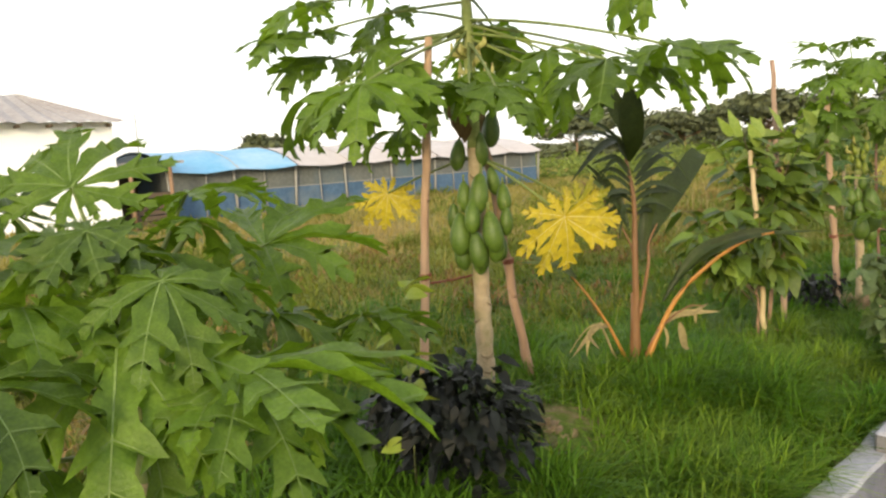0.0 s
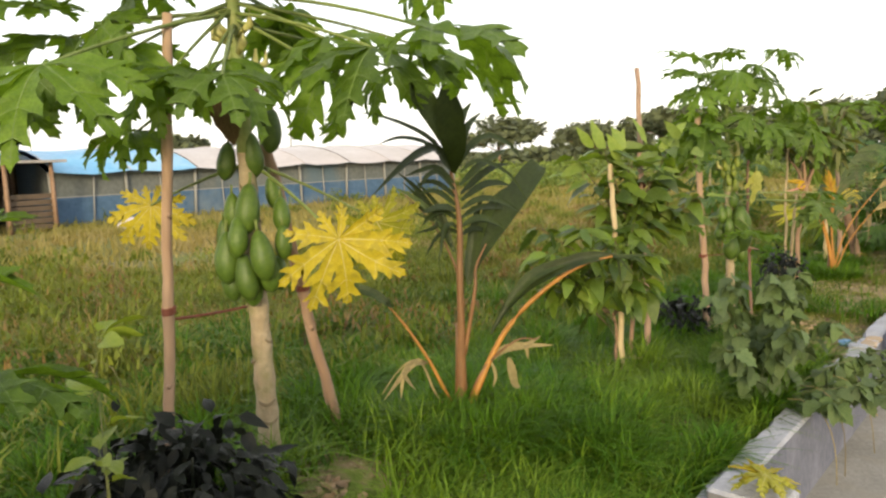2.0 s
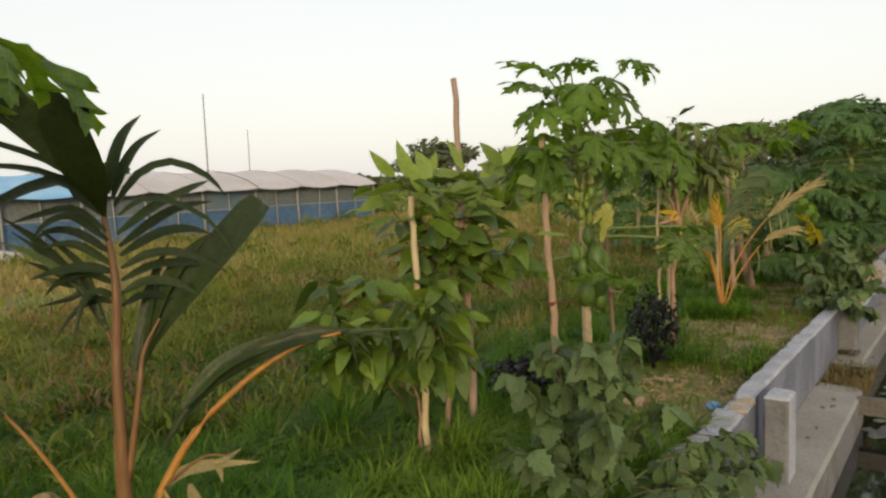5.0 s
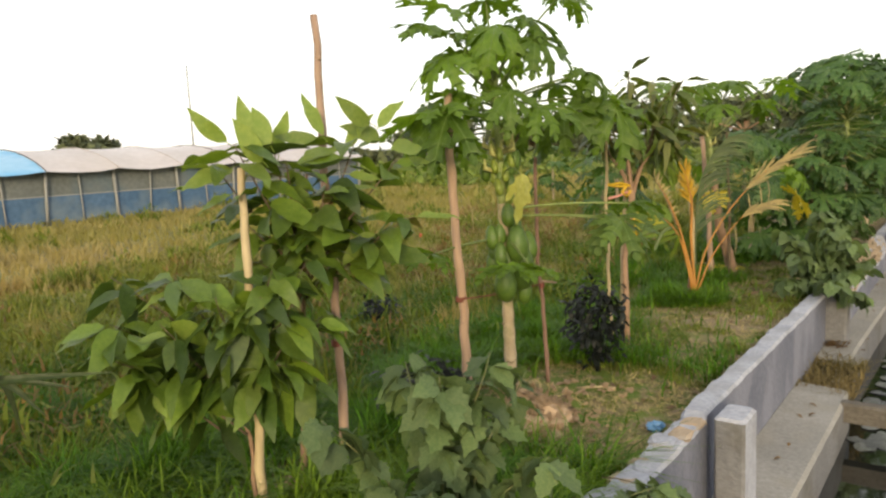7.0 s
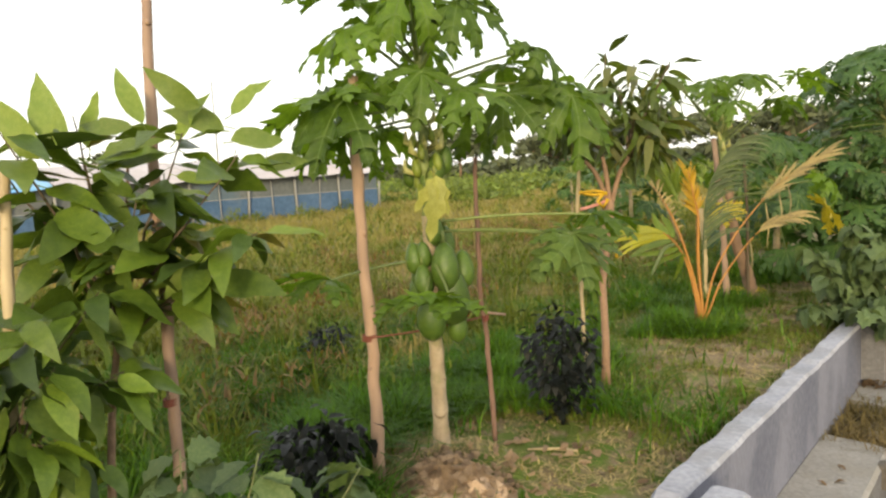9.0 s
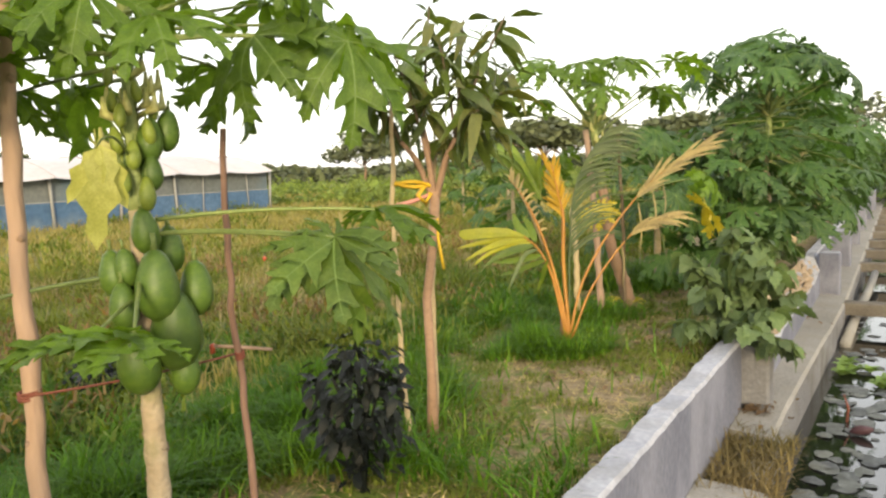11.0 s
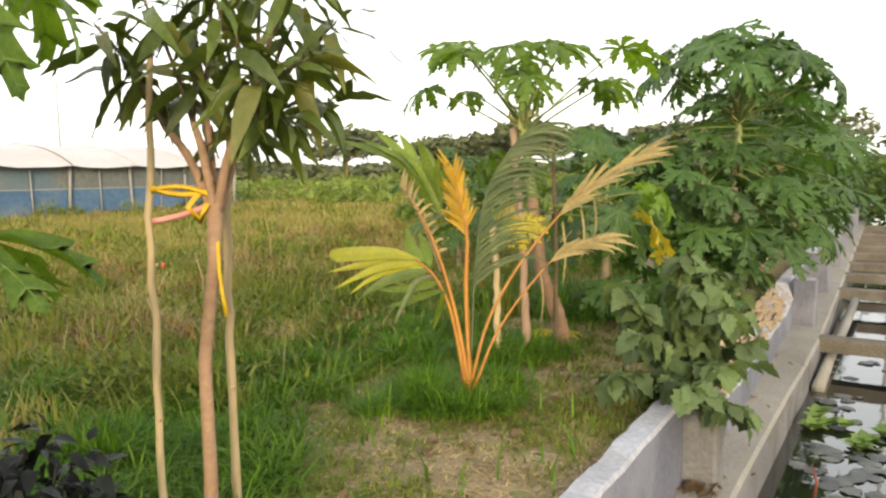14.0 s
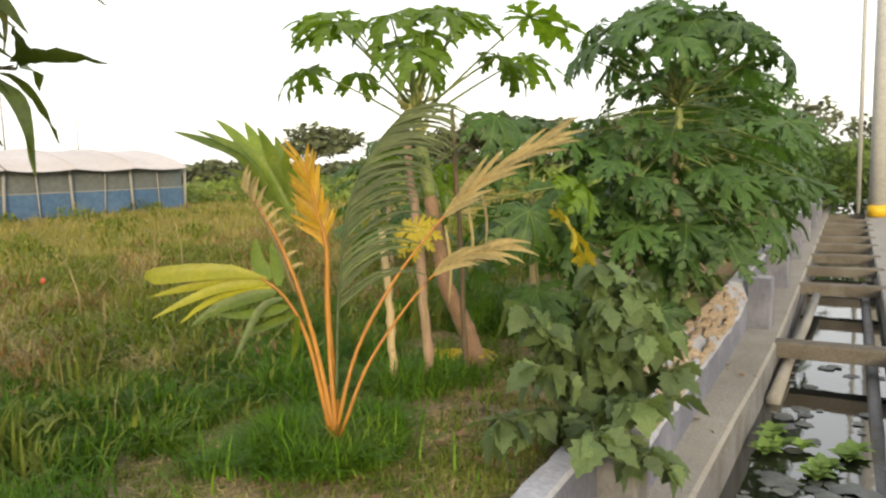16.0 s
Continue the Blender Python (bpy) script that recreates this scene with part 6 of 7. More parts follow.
# ---- the young mango with its strap and three poles ----
def build_mango():
    b = on(-1.73, 8.60)
    R = lambda *p: tuple(Vector(p) - Vector(b))
    f = (-1.68, 8.63, 1.10)
    tree = thing("mango_tree", "young mango tree with glossy hanging leaves tied to poles", "tree", b, "young broadleaf trees")
    r = random.Random(61)
    fork = Vector(R(*f))
    s = Shape()
    s.tube([(0, 0, -0.06), (0.01, 0.0, 0.3), (-0.005, 0.01, 0.65), tuple(fork * 0.85), tuple(fork)], [0.030, 0.0215, 0.020, 0.020, 0.024], 10, 0, True, 0.05)
    part("stem", s.mesh("mango_stem", [BARK]), tree)
    # shoots that end in a whorl of hanging leaves
    tips = [Vector(q) for q in (
            R(-1.90, 8.42, 1.61),
            R(-1.73, 8.45, 1.68),
            R(-1.92, 8.54, 1.49),
            R(-1.58, 8.57, 1.71),
            R(-1.48, 8.56, 1.55),
            R(-1.56, 8.90, 1.70),
            R(-1.38, 8.73, 1.51),
            R(-1.40, 8.56, 1.43),
            R(-1.67, 8.58, 1.47),
            R(-1.88, 8.66, 1.40),
            R(-1.42, 8.90, 1.64),
            R(-1.53, 9.00, 1.41),
            R(-1.47, 8.71, 1.34),
            R(-1.66, 8.73, 1.32),
            R(-1.83, 8.70, 1.68),
            R(-1.57, 8.75, 1.84),
            R(-1.36, 8.74, 1.82),
            R(-1.73, 8.73, 1.92),
    )]
    side = lambda q: int((math.atan2(q.y - fork.y, q.x - fork.x) + math.pi) / (2 * math.pi) * 5) % 5
    limbs = {}
    for k in range(5):
        own = [q for q in tips if side(q) == k]
        if own:
            limbs[k] = fork.lerp(sum(own, Vector()) / len(own), 0.5)
            s = Shape()
            s.tube(run([fork - Vector((0, 0, 0.05)), fork.lerp(limbs[k], 0.5) + Vector((0, 0, 0.02)), limbs[k]], 6), [0.016 - 0.0010 * q for q in range(7)], 7)
            part("limb", s.mesh("mango_limb", [BARK]), tree)
    for tip in tips:
        a = limbs[side(tip)]
        path = run([a, a.lerp(tip, 0.5) + Vector((0, 0, 0.03)), tip], 8)
        s = Shape()
        s.tube(path, [0.0085 - 0.0006 * q for q in range(9)], 6)
        part("branch", s.mesh("mango_branch", [TWIG]), tree)
        for k in range(12):
            az = k * 2.4 + r.uniform(-0.4, 0.4)
            c = path[8].lerp(path[5], min(1.0, k / 12))
            fwd = Vector((math.cos(az), math.sin(az), 0.45 - 0.12 * k + r.uniform(-0.35, 0.25)))
            part("leaf", MAN_L[r.randrange(len(MAN_L))], tree, m=aim(c + Vector(fwd).normalized() * 0.02, fwd, (0, 0, 1), 0.182 * r.uniform(0.7, 1.12), r.uniform(-50, 50)))
    stake(on(-1.78, 8.46), (-1.82, 8.54, 1.56), 0.011, "thin pale bamboo pole beside the mango", BAMBOO)
    stake(on(-1.85, 8.80), (-1.775, 8.775, 1.30), 0.014, "pale pinkish wooden pole leaning to the mango", BAMBOO)
    st = thing("yellow_strap", "yellow plastic strap knotted round mango and pole", "strap")
    for pts, rad in ((curve3((-1.80, 8.50, 1.15), (-1.74, 8.56, 1.11), (-1.68, 8.62, 1.14), 8), 0.010), (curve3((-1.80, 8.50, 1.14), (-1.72, 8.55, 1.17), (-1.68, 8.62, 1.12), 8), 0.008),
                     ([(-1.675, 8.63, 1.02), (-1.665, 8.62, 0.96), (-1.670, 8.625, 0.90), (-1.655, 8.62, 0.83), (-1.650, 8.63, 0.76)], 0.007), ([(-1.70, 8.6, 1.14), (-1.73, 8.57, 1.09), (-1.70, 8.59, 1.05), (-1.68, 8.6, 1.10)], 0.012)):
        s = Shape()
        s.tube(pts, [rad] * len(pts), 4)
        part("strap_end", s.mesh("strap_end", [RIBBON]), st)
    cord("pink_ribbon", "faded pink ribbon tied between pole and mango", (-1.80, 8.50, 1.05), (-1.66, 8.64, 1.11), 0.015, 0.010, PINK)


build_mango()


# ---- the second coconut seedling, golden stalks ----
def build_palm_two():
    b = on(-1.853, 10.405)
    R = lambda pts: [(x, y, z - b[2]) for x, y, z in pts]
    t = thing("coconut_seedling", "young coconut palm with golden orange stalks and yellow-green fronds", "palm", b, "coconut palms")
    s = Shape()
    s.tube([(0, 0, -0.05), (0, 0, 0.08), (0, 0, 0.3)], [0.052, 0.042, 0.026], 9, 0, True, 0.06)
    part("stem", s.mesh("palm_stem", [RACHIS_B]), t)
    face = (0.72, -0.66, 0.15)
    foot = (0.0, 0.0, b[2] + 0.02)
    stalk(t, [foot, (0.035, -0.051, 0.095), (-0.039, -0.053, 0.455), (-0.141, -0.074, 0.790), (-0.249, -0.112, 1.023), (-0.319, -0.142, 1.127)], 0.013, RACHIS_O)
    stalk(t, [foot, (0.019, -0.059, 0.108), (-0.049, -0.082, 0.460), (-0.120, -0.126, 0.643), (-0.197, -0.185, 0.736)], 0.012, RACHIS_O)
    stalk(t, [foot, (0.046, -0.045, 0.094), (0.012, -0.017, 0.400), (-0.010, 0.012, 0.656), (-0.022, 0.054, 0.965)], 0.013, RACHIS_O)
    comb(t, R([foot, (0.02, 0.0, 0.10), (0.0, 0.0, 0.549), (0.006, 0.005, 0.842), (-0.015, -0.012, 0.98), (-0.05, -0.04, 1.20)]), 0.60, 20, 0.20, PALM_O, RACHIS_O, 0.017, 42, 0.02, 0.0062, face, (1,), seed=31, taper=(0.75, 0.75))
    comb(t, R([(0.006, 0.005, 0.842), (-0.015, -0.012, 0.98), (-0.05, -0.04, 1.20)]), 0.1, 16, 0.16, PALM_O, RACHIS_O, 0.008, 30, 0.02, 0.006, face, (-1,), seed=32, taper=(0.9, 0.7))
    comb(t, R([(0.048, -0.031, 0.197), (0.028, 0.047, 0.654), (0.037, 0.130, 1.014), (0.101, 0.232, 1.248), (0.203, 0.350, 1.420)]), 0.20, 66, 0.42, PALM_S, PALM_S, 0.008, 38, 1.5, 0.0046, face, (-1,), 33, taper=(1.0, 0.75))
    comb(t, R([foot, (0.059, -0.035, 0.107), (0.108, 0.049, 0.397), (0.222, 0.170, 0.676), (0.361, 0.301, 0.905), (0.504, 0.428, 1.084), (0.716, 0.596, 1.250)]), 0.70, 15, 0.26, PALM_DRY, RACHIS_O, 0.010, 12, 0.45, 0.0075, face, seed=35)
    comb(t, R([foot, (0.085, -0.019, 0.106), (0.158, 0.065, 0.346), (0.299, 0.192, 0.599), (0.421, 0.295, 0.750), (0.560, 0.398, 0.811)]), 0.72, 11, 0.22, PALM_DRY, RACHIS_O, 0.009, 14, 0.9, 0.007, face, seed=36)
    comb(t, R([(-0.113, -0.073, 0.662), (-0.184, -0.097, 0.869), (-0.253, -0.126, 1.024), (-0.308, -0.154, 1.114)]), 0.1, 12, 0.11, PALM_DRY, PALM_DRY, 0.007, 60, 1.3, 0.006, face, (-1,), 38)
    for x, y, z, l in ((-1.36, 10.78, 1.0, 0.3), (-1.44, 10.72, 0.92, 0.35), (-1.55, 10.68, 0.66, 0.32), (-1.30, 10.8, 1.05, 0.25)):
        strap(t, [(x + 1.853, y - 10.405, z), (x + 1.873, y - 10.405, z - l * 0.5), (x + 1.863, y - 10.415, z - l)], 0.006, PALM_DRY, LENS, 0.3, "withered_leaflet")
    strap(t, [(-0.138, -0.028, 0.968), (-0.356, -0.078, 1.230), (-0.524, -0.120, 1.308), (-0.694, -0.166, 1.365)], 0.0272, PALM_G, LENS, 0.30)
    strap(t, [(-0.144, -0.028, 0.994), (-0.303, -0.079, 1.229), (-0.424, -0.124, 1.307), (-0.544, -0.172, 1.365)], 0.0193, PALM_G, LENS, 0.30)
    strap(t, [(-0.144, -0.027, 1.007), (-0.341, -0.055, 1.256), (-0.447, -0.048, 1.345), (-0.554, -0.043, 1.415)], 0.0272, PALM_G, LENS, 0.30)
    strap(t, [(-0.141, -0.022, 1.033), (-0.286, -0.041, 1.229), (-0.350, -0.023, 1.323), (-0.413, -0.008, 1.397)], 0.0309, PALM_G, LENS, 0.30)
    strap(t, [(-0.137, -0.018, 1.046), (-0.185, -0.073, 1.202), (-0.192, -0.111, 1.290), (-0.198, -0.151, 1.357)], 0.0272, PALM_G, LENS, 0.30)
    strap(t, [(-0.133, -0.014, 1.058), (-0.205, 0.002, 1.201), (-0.249, 0.028, 1.276), (-0.292, 0.051, 1.331)], 0.0232, PALM_G, LENS, 0.30)
    strap(t, [(-0.161, -0.041, 0.969), (-0.286, -0.066, 1.112), (-0.369, -0.077, 1.162), (-0.453, -0.091, 1.192)], 0.0193, PALM_G, LENS, 0.30)
    strap(t, [(-0.140, -0.023, 1.020), (-0.148, -0.047, 1.150), (-0.130, -0.062, 1.223), (-0.110, -0.079, 1.276)], 0.0193, PALM_G, LENS, 0.30)
    strap(t, [(-0.148, -0.032, 0.981), (-0.219, -0.081, 1.176), (-0.271, -0.132, 1.262), (-0.321, -0.184, 1.325)], 0.0193, PALM_G, LENS, 0.30)
    strap(t, [(-0.128, -0.013, 1.040), (-0.113, -0.035, 1.149), (-0.082, -0.054, 1.204), (-0.051, -0.075, 1.237)], 0.0155, PALM_G, LENS, 0.30)
    strap(t, [(-0.182, -0.165, 0.727), (-0.276, -0.262, 0.765), (-0.398, -0.379, 0.770), (-0.485, -0.476, 0.765), (-0.490, -0.523, 0.766)], 0.0387, PALM_Y, SPEAR, 0.30)
    strap(t, [(-0.181, -0.166, 0.722), (-0.289, -0.250, 0.727), (-0.427, -0.355, 0.707), (-0.559, -0.458, 0.675)], 0.0232, PALM_Y, LENS, 0.30)
    strap(t, [(-0.174, -0.163, 0.709), (-0.286, -0.289, 0.707), (-0.375, -0.406, 0.668), (-0.459, -0.523, 0.606)], 0.0206, PALM_Y, LENS, 0.30)
    strap(t, [(-0.165, -0.159, 0.691), (-0.299, -0.242, 0.674), (-0.406, -0.313, 0.625), (-0.490, -0.372, 0.551)], 0.0155, PALM_Y, LENS, 0.30)
    strap(t, [(-0.147, -0.151, 0.671), (-0.232, -0.243, 0.653), (-0.313, -0.336, 0.616), (-0.371, -0.417, 0.558)], 0.0272, PALM_G, LENS, 0.30)
    strap(t, [(-0.124, -0.140, 0.645), (-0.187, -0.202, 0.612), (-0.235, -0.266, 0.478), (-0.253, -0.305, 0.403)], 0.0155, PALM_S, LENS, 0.30)
    strap(t, [(-0.101, -0.131, 0.607), (-0.199, -0.134, 0.581), (-0.344, -0.166, 0.558), (-0.481, -0.190, 0.556)], 0.0232, PALM_G, LENS, 0.30)
    strap(t, [(-0.078, -0.121, 0.569), (-0.186, -0.113, 0.531), (-0.319, -0.121, 0.480), (-0.433, -0.115, 0.453)], 0.0193, PALM_G, LENS, 0.30)
    strap(t, [(-0.171, -0.159, 0.722), (-0.268, -0.122, 0.789), (-0.335, -0.062, 0.886)], 0.0309, PALM_G, LENS, 0.30)
    strap(t, [(-0.137, -0.142, 0.696), (-0.201, -0.082, 0.788), (-0.277, -0.031, 0.859)], 0.0272, PALM_G, LENS, 0.30)
    strap(t, [(-0.067, -0.115, 0.568), (-0.121, -0.074, 0.451), (-0.188, -0.040, 0.328)], 0.0155, PALM_G, LENS, 0.30)


build_palm_two()


# ---- papayas further along the wall ----
def build_papaya_p():
    b = on(-1.86, 11.83)
    R = lambda *p: tuple(Vector(p) - Vector(b))
    leaves = [
        (1.48, R(-2.34, 11.17, 2.00), (-0.55, -0.55, -0.12), 0.32, "f"),
        (1.44, R(-2.69, 11.34, 1.76), (-0.85, -0.20, -0.35), 0.30, "g"),
        (1.48, R(-1.46, 11.72, 1.96), (0.70, 0.20, -0.15), 0.33, "f"),
        (1.48, R(-2.02, 11.22, 1.96), (0.15, -0.70, -0.30), 0.32, "g"),
        (1.48, R(-1.74, 11.45, 1.98), (0.50, -0.45, -0.25), 0.32, "f"),
        (1.46, R(-2.20, 11.85, 1.98), (-0.4, 0.7, -0.3), 0.32, "g"),
        (1.46, R(-1.62, 12.05, 1.80), (0.5, 0.7, -0.4), 0.32, "g"),
        (1.20, R(-1.52, 11.40, 1.42), (0.60, -0.40, -0.65), 0.30, "b"),
        (1.10, R(-2.32, 11.55, 1.30), (-0.7, -0.3, -0.6), 0.30, "d"),
        (1.00, R(-1.42, 11.58, 0.92), (0.40, -0.25, -0.85), 0.36, "b"),
        (0.95, R(-1.25, 11.76, 0.82), (0.35, 0.20, -0.85), 0.33, "y"),
        (0.95, R(-1.88, 11.19, 0.86), (0.0, -0.35, -0.85), 0.20, "y"),
        (1.05, R(-2.25, 11.95, 1.15), (-0.5, 0.3, -0.7), 0.32, "d"),
        (0.95, R(-1.30, 12.05, 1.05), (0.5, 0.3, -0.75), 0.34, "d"),
    ]
    papaya(b, 1.62, 15, "leaning papaya tree with long-stalked upright leaves", lean=(-0.16, -0.42), n=10, size=0.28, reach=0.64, r0=0.06, given=leaves, low=0.12, spread=(72, 36), sag=0.25, fruits=5, fruit_len=0.10, fruit_from=0.8, mid=(-0.07, -0.28, 0.55), bark=TRUNK_R)
    stake(on(-1.97, 11.42), (-2.05, 11.37, 1.46), 0.026, "weathered wooden stake supporting the leaning papaya", WOOD, ties=(0.9,))
    stake(on(-2.10, 11.25), (-2.12, 11.22, 0.85), 0.022, "short grey wooden stake in the grass", BAMBOO)
    stake(on(-1.84, 11.60), (-1.865, 11.585, 1.49), 0.014, "thin dark wooden stake behind the papaya stem", TWIG)
    r = random.Random(5)
    for i in range(3):
        x, y = -2.05 + 0.1 * i, 11.72 + 0.06 * i
        s = thing("fallen_leaf", "fallen yellow papaya leaf on the ground", "leaf", (x, y, lie(x, y) + 0.10))
        part("blade", PLY[i % 3], s, m=aim((0, 0, 0), (r.uniform(-1, 1), -1, -0.2), (0.3, -0.2, 1), 0.13))


build_papaya_p()
def dome(n, top, wide, fall, stem, size, seed):
    """Leaf places of an umbrella-shaped crown."""
    r = random.Random(seed)
    out = []
    for i in range(n):
        q, az = math.sqrt((i + 0.5) / n), i * 2.39996 + seed
        d = Vector((math.cos(az), math.sin(az), 0))
        hub = d * wide * q * r.uniform(0.85, 1.1) + Vector((0, 0, top - fall * q * q + r.uniform(-0.07, 0.05)))
        out.append((stem - 0.22 * q, tuple(hub), tuple(d + Vector((r.uniform(-0.3, 0.3), r.uniform(-0.3, 0.3), -0.15 - 0.75 * q))), size * r.uniform(0.85, 1.15), "b"))
    return out


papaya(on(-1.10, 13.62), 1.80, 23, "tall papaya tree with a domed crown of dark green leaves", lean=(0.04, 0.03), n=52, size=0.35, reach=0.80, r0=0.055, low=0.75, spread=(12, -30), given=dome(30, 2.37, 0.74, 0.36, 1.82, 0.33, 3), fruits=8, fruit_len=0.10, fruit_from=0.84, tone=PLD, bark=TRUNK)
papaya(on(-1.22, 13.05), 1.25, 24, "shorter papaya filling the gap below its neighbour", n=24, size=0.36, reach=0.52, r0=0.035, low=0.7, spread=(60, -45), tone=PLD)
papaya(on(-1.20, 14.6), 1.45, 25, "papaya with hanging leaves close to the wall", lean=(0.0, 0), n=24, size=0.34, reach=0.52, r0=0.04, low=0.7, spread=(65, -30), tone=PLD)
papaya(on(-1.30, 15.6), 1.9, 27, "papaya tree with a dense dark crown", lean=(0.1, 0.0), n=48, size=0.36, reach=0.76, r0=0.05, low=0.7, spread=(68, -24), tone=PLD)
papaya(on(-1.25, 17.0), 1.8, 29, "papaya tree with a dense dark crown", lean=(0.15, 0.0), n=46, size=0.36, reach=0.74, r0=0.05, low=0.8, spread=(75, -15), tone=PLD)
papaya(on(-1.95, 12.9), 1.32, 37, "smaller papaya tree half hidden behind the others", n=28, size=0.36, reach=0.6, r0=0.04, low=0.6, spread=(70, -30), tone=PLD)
stake(on(-1.41, 13.23), (-1.40, 13.75, 1.42), 0.024, "long weathered stake leaning into the papaya crown", WOOD)
for i in range(7):
    y = 18.2 + 1.9 * i
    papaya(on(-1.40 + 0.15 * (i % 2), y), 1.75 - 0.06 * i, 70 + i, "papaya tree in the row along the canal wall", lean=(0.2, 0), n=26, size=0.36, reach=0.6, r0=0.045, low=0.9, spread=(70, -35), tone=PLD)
for i, (x, y, h) in enumerate(((-4.4, 14.6, 1.3), (-6.0, 17.5, 1.3), (-3.6, 19.0, 1.2), (-8.5, 20.0, 1.3))):
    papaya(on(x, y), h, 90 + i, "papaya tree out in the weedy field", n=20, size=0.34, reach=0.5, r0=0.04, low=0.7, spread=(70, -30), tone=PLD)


# ---- grass, weeds and litter ----
def blades(name, label, pts, heights, width, material, lean=0.5, seed=1, category="grass", seg=3):
    """Many single grass blades, each bent over to its own side."""
    g = np.random.default_rng(seed)
    n = len(pts)
    az = g.uniform(0, 2 * np.pi, n)
    d = np.stack([np.cos(az), np.sin(az)], 1)
    b = np.stack([-np.sin(az), np.cos(az)], 1)
    ln = lean * g.uniform(0.2, 1.3, n)
    w = width * g.uniform(0.6, 1.3, n)
    rows = []
    for k in range(seg + 1):
        f = k / seg
        xy = pts[:, :2] + d * (heights * ln * f ** 2)[:, None]
        z = pts[:, 2] + heights * (f - 0.35 * ln * f ** 2)
        hw = (w * (1 - f ** 1.6) + 0.0006)[:, None]
        rows.append(np.concatenate([xy - b * hw, z[:, None]], 1))
        rows.append(np.concatenate([xy + b * hw, z[:, None]], 1))
    v = np.stack(rows, 1).reshape(-1, 3)
    c = 2 * (seg + 1)
    q = np.concatenate([np.array([[2 * k, 2 * k + 1, 2 * k + 3, 2 * k + 2]]) for k in range(seg)], 0)
    f = (np.arange(n)[:, None, None] * c + q[None]).reshape(-1, 4)
    me = bpy.data.meshes.new(name)
    me.vertices.add(len(v))
    me.vertices.foreach_set("co", v.astype(np.float32).ravel())
    me.loops.add(f.size)
    me.loops.foreach_set("vertex_index", f.astype(np.int32).ravel())
    me.polygons.add(len(f))
    me.polygons.foreach_set("loop_start", np.arange(0, f.size, 4, dtype=np.int32))
    me.polygons.foreach_set("use_smooth", np.ones(len(f), dtype=bool))
    me.materials.append(material)
    me.update(calc_edges=True)
    return thing(name, label, category, data=me, kind="stuff")


def scatter(n, x0, x1, y0, y1, seed, keep):
    r = random.Random(seed)
    out = []
    while len(out) < n:
        x, y = r.uniform(x0, x1), r.uniform(y0, y1)
        if r.random() < keep(x, y):
            out.append((x, y, lie(x, y)))
    return np.array(out)


def lush(x, y):
    """How thickly the green grass grows."""
    k = 0.50 + 1.4 * noise.noise((x * 1.1, y * 1.1, 4)) + 0.7 * noise.noise((x * 3.5, y * 3.5, 4))
    if y > 6.4:
        k *= 0.12 + 0.88 * smooth01((-1.70 - x) / 0.5)
    if y > 8.8 and x > -1.72 - 0.6 * math.exp(-((y - 9.7) / 0.45) ** 2) + 0.15 * noise.noise((x * 3, y * 3, 8)):
        k *= 0.06
    if math.hypot((x + 1.45) * 0.9, y - 7.5) < 0.72 or math.hypot(x + 1.85, y - 3.0) < 0.22 or math.hypot(x + 1.97, y - 5.75) < 0.48:
        k *= 0.03
    if math.hypot(x + 1.75, y - 3.0) < 0.3:
        k *= 0.1
    if math.hypot(x + 1.90, y - 10.4) < 0.36:
        k = 1.0
    return max(0.0, min(1.0, k))


def clump(p, lo, hi, seed):
    """Blade heights that rise and fall from tuft to tuft."""
    q = np.array([noise.noise((x * 3.2, y * 3.2, seed)) for x, y, z in p])
    return lo + (hi - lo) * np.clip(0.45 + 0.9 * q + 0.35 * (np.random.default_rng(seed).random(len(p)) - 0.5), 0, 1)


p = scatter(60000, -5.4, -0.97, 2.0, 8.4, 1, lambda x, y: lush(x, y) * smooth01((x + 5.4) / 1.8))
blades("tall_grass", "lush green knee-high grass round the young trees", p, clump(p, 0.08, 0.34, 2), 0.0056, GRASS, 1.3, 3)
p = scatter(5000, -3.0, -0.97, 0.0, 2.3, 41, lambda x, y: 1.0)
blades("tall_grass", "dark green grass under the young papaya", p, clump(p, 0.1, 0.3, 42), 0.008, GRASS, 1.0, 43)
p = scatter(17000, -3.2, -0.97, 2.4, 6.8, 5, lambda x, y: (0.0 if math.hypot(x + 1.85, y - 3.0) < 0.22 else 0.9 if x > -1.9 else 0.45) * max(0.0, 0.5 + 1.2 * noise.noise((x * 2, y * 2, 9))))
blades("bright_grass", "bright light-green grass beside the wall", p, clump(p, 0.08, 0.30, 6), 0.005, GRASS_L, 1.4, 7)
p = scatter(46000, -5.0, -0.97, 7.6, 14.5, 8, lambda x, y: lush(x, y) * smooth01((x + 5.0) / 1.6) * smooth01((14.5 - y) / 1.5))
blades("tall_grass", "green grass under the mango and palms", p, clump(p, 0.05, 0.28, 9), 0.0052, GRASS, 1.3, 10)
p = scatter(13000, -4.8, -1.1, 7.2, 14.0, 51, lambda x, y: lush(x, y) * smooth01((x + 4.8) / 1.2))
blades("bright_grass", "light-green grass tufts among the darker grass", p, clump(p, 0.05, 0.22, 52), 0.0045, GRASS_L, 1.3, 53)
p = scatter(26000, -3.0, -0.97, 6.5, 14.0, 11, lambda x, y: max(0.0, 0.25 + 0.8 * noise.noise((x * 1.3, y * 1.3, 8)) + 1.0 * noise.noise((x * 5, y * 5, 18))) * (1.0 if math.hypot(x + 1.5, y - 7.45) > 0.68 else 0.08))
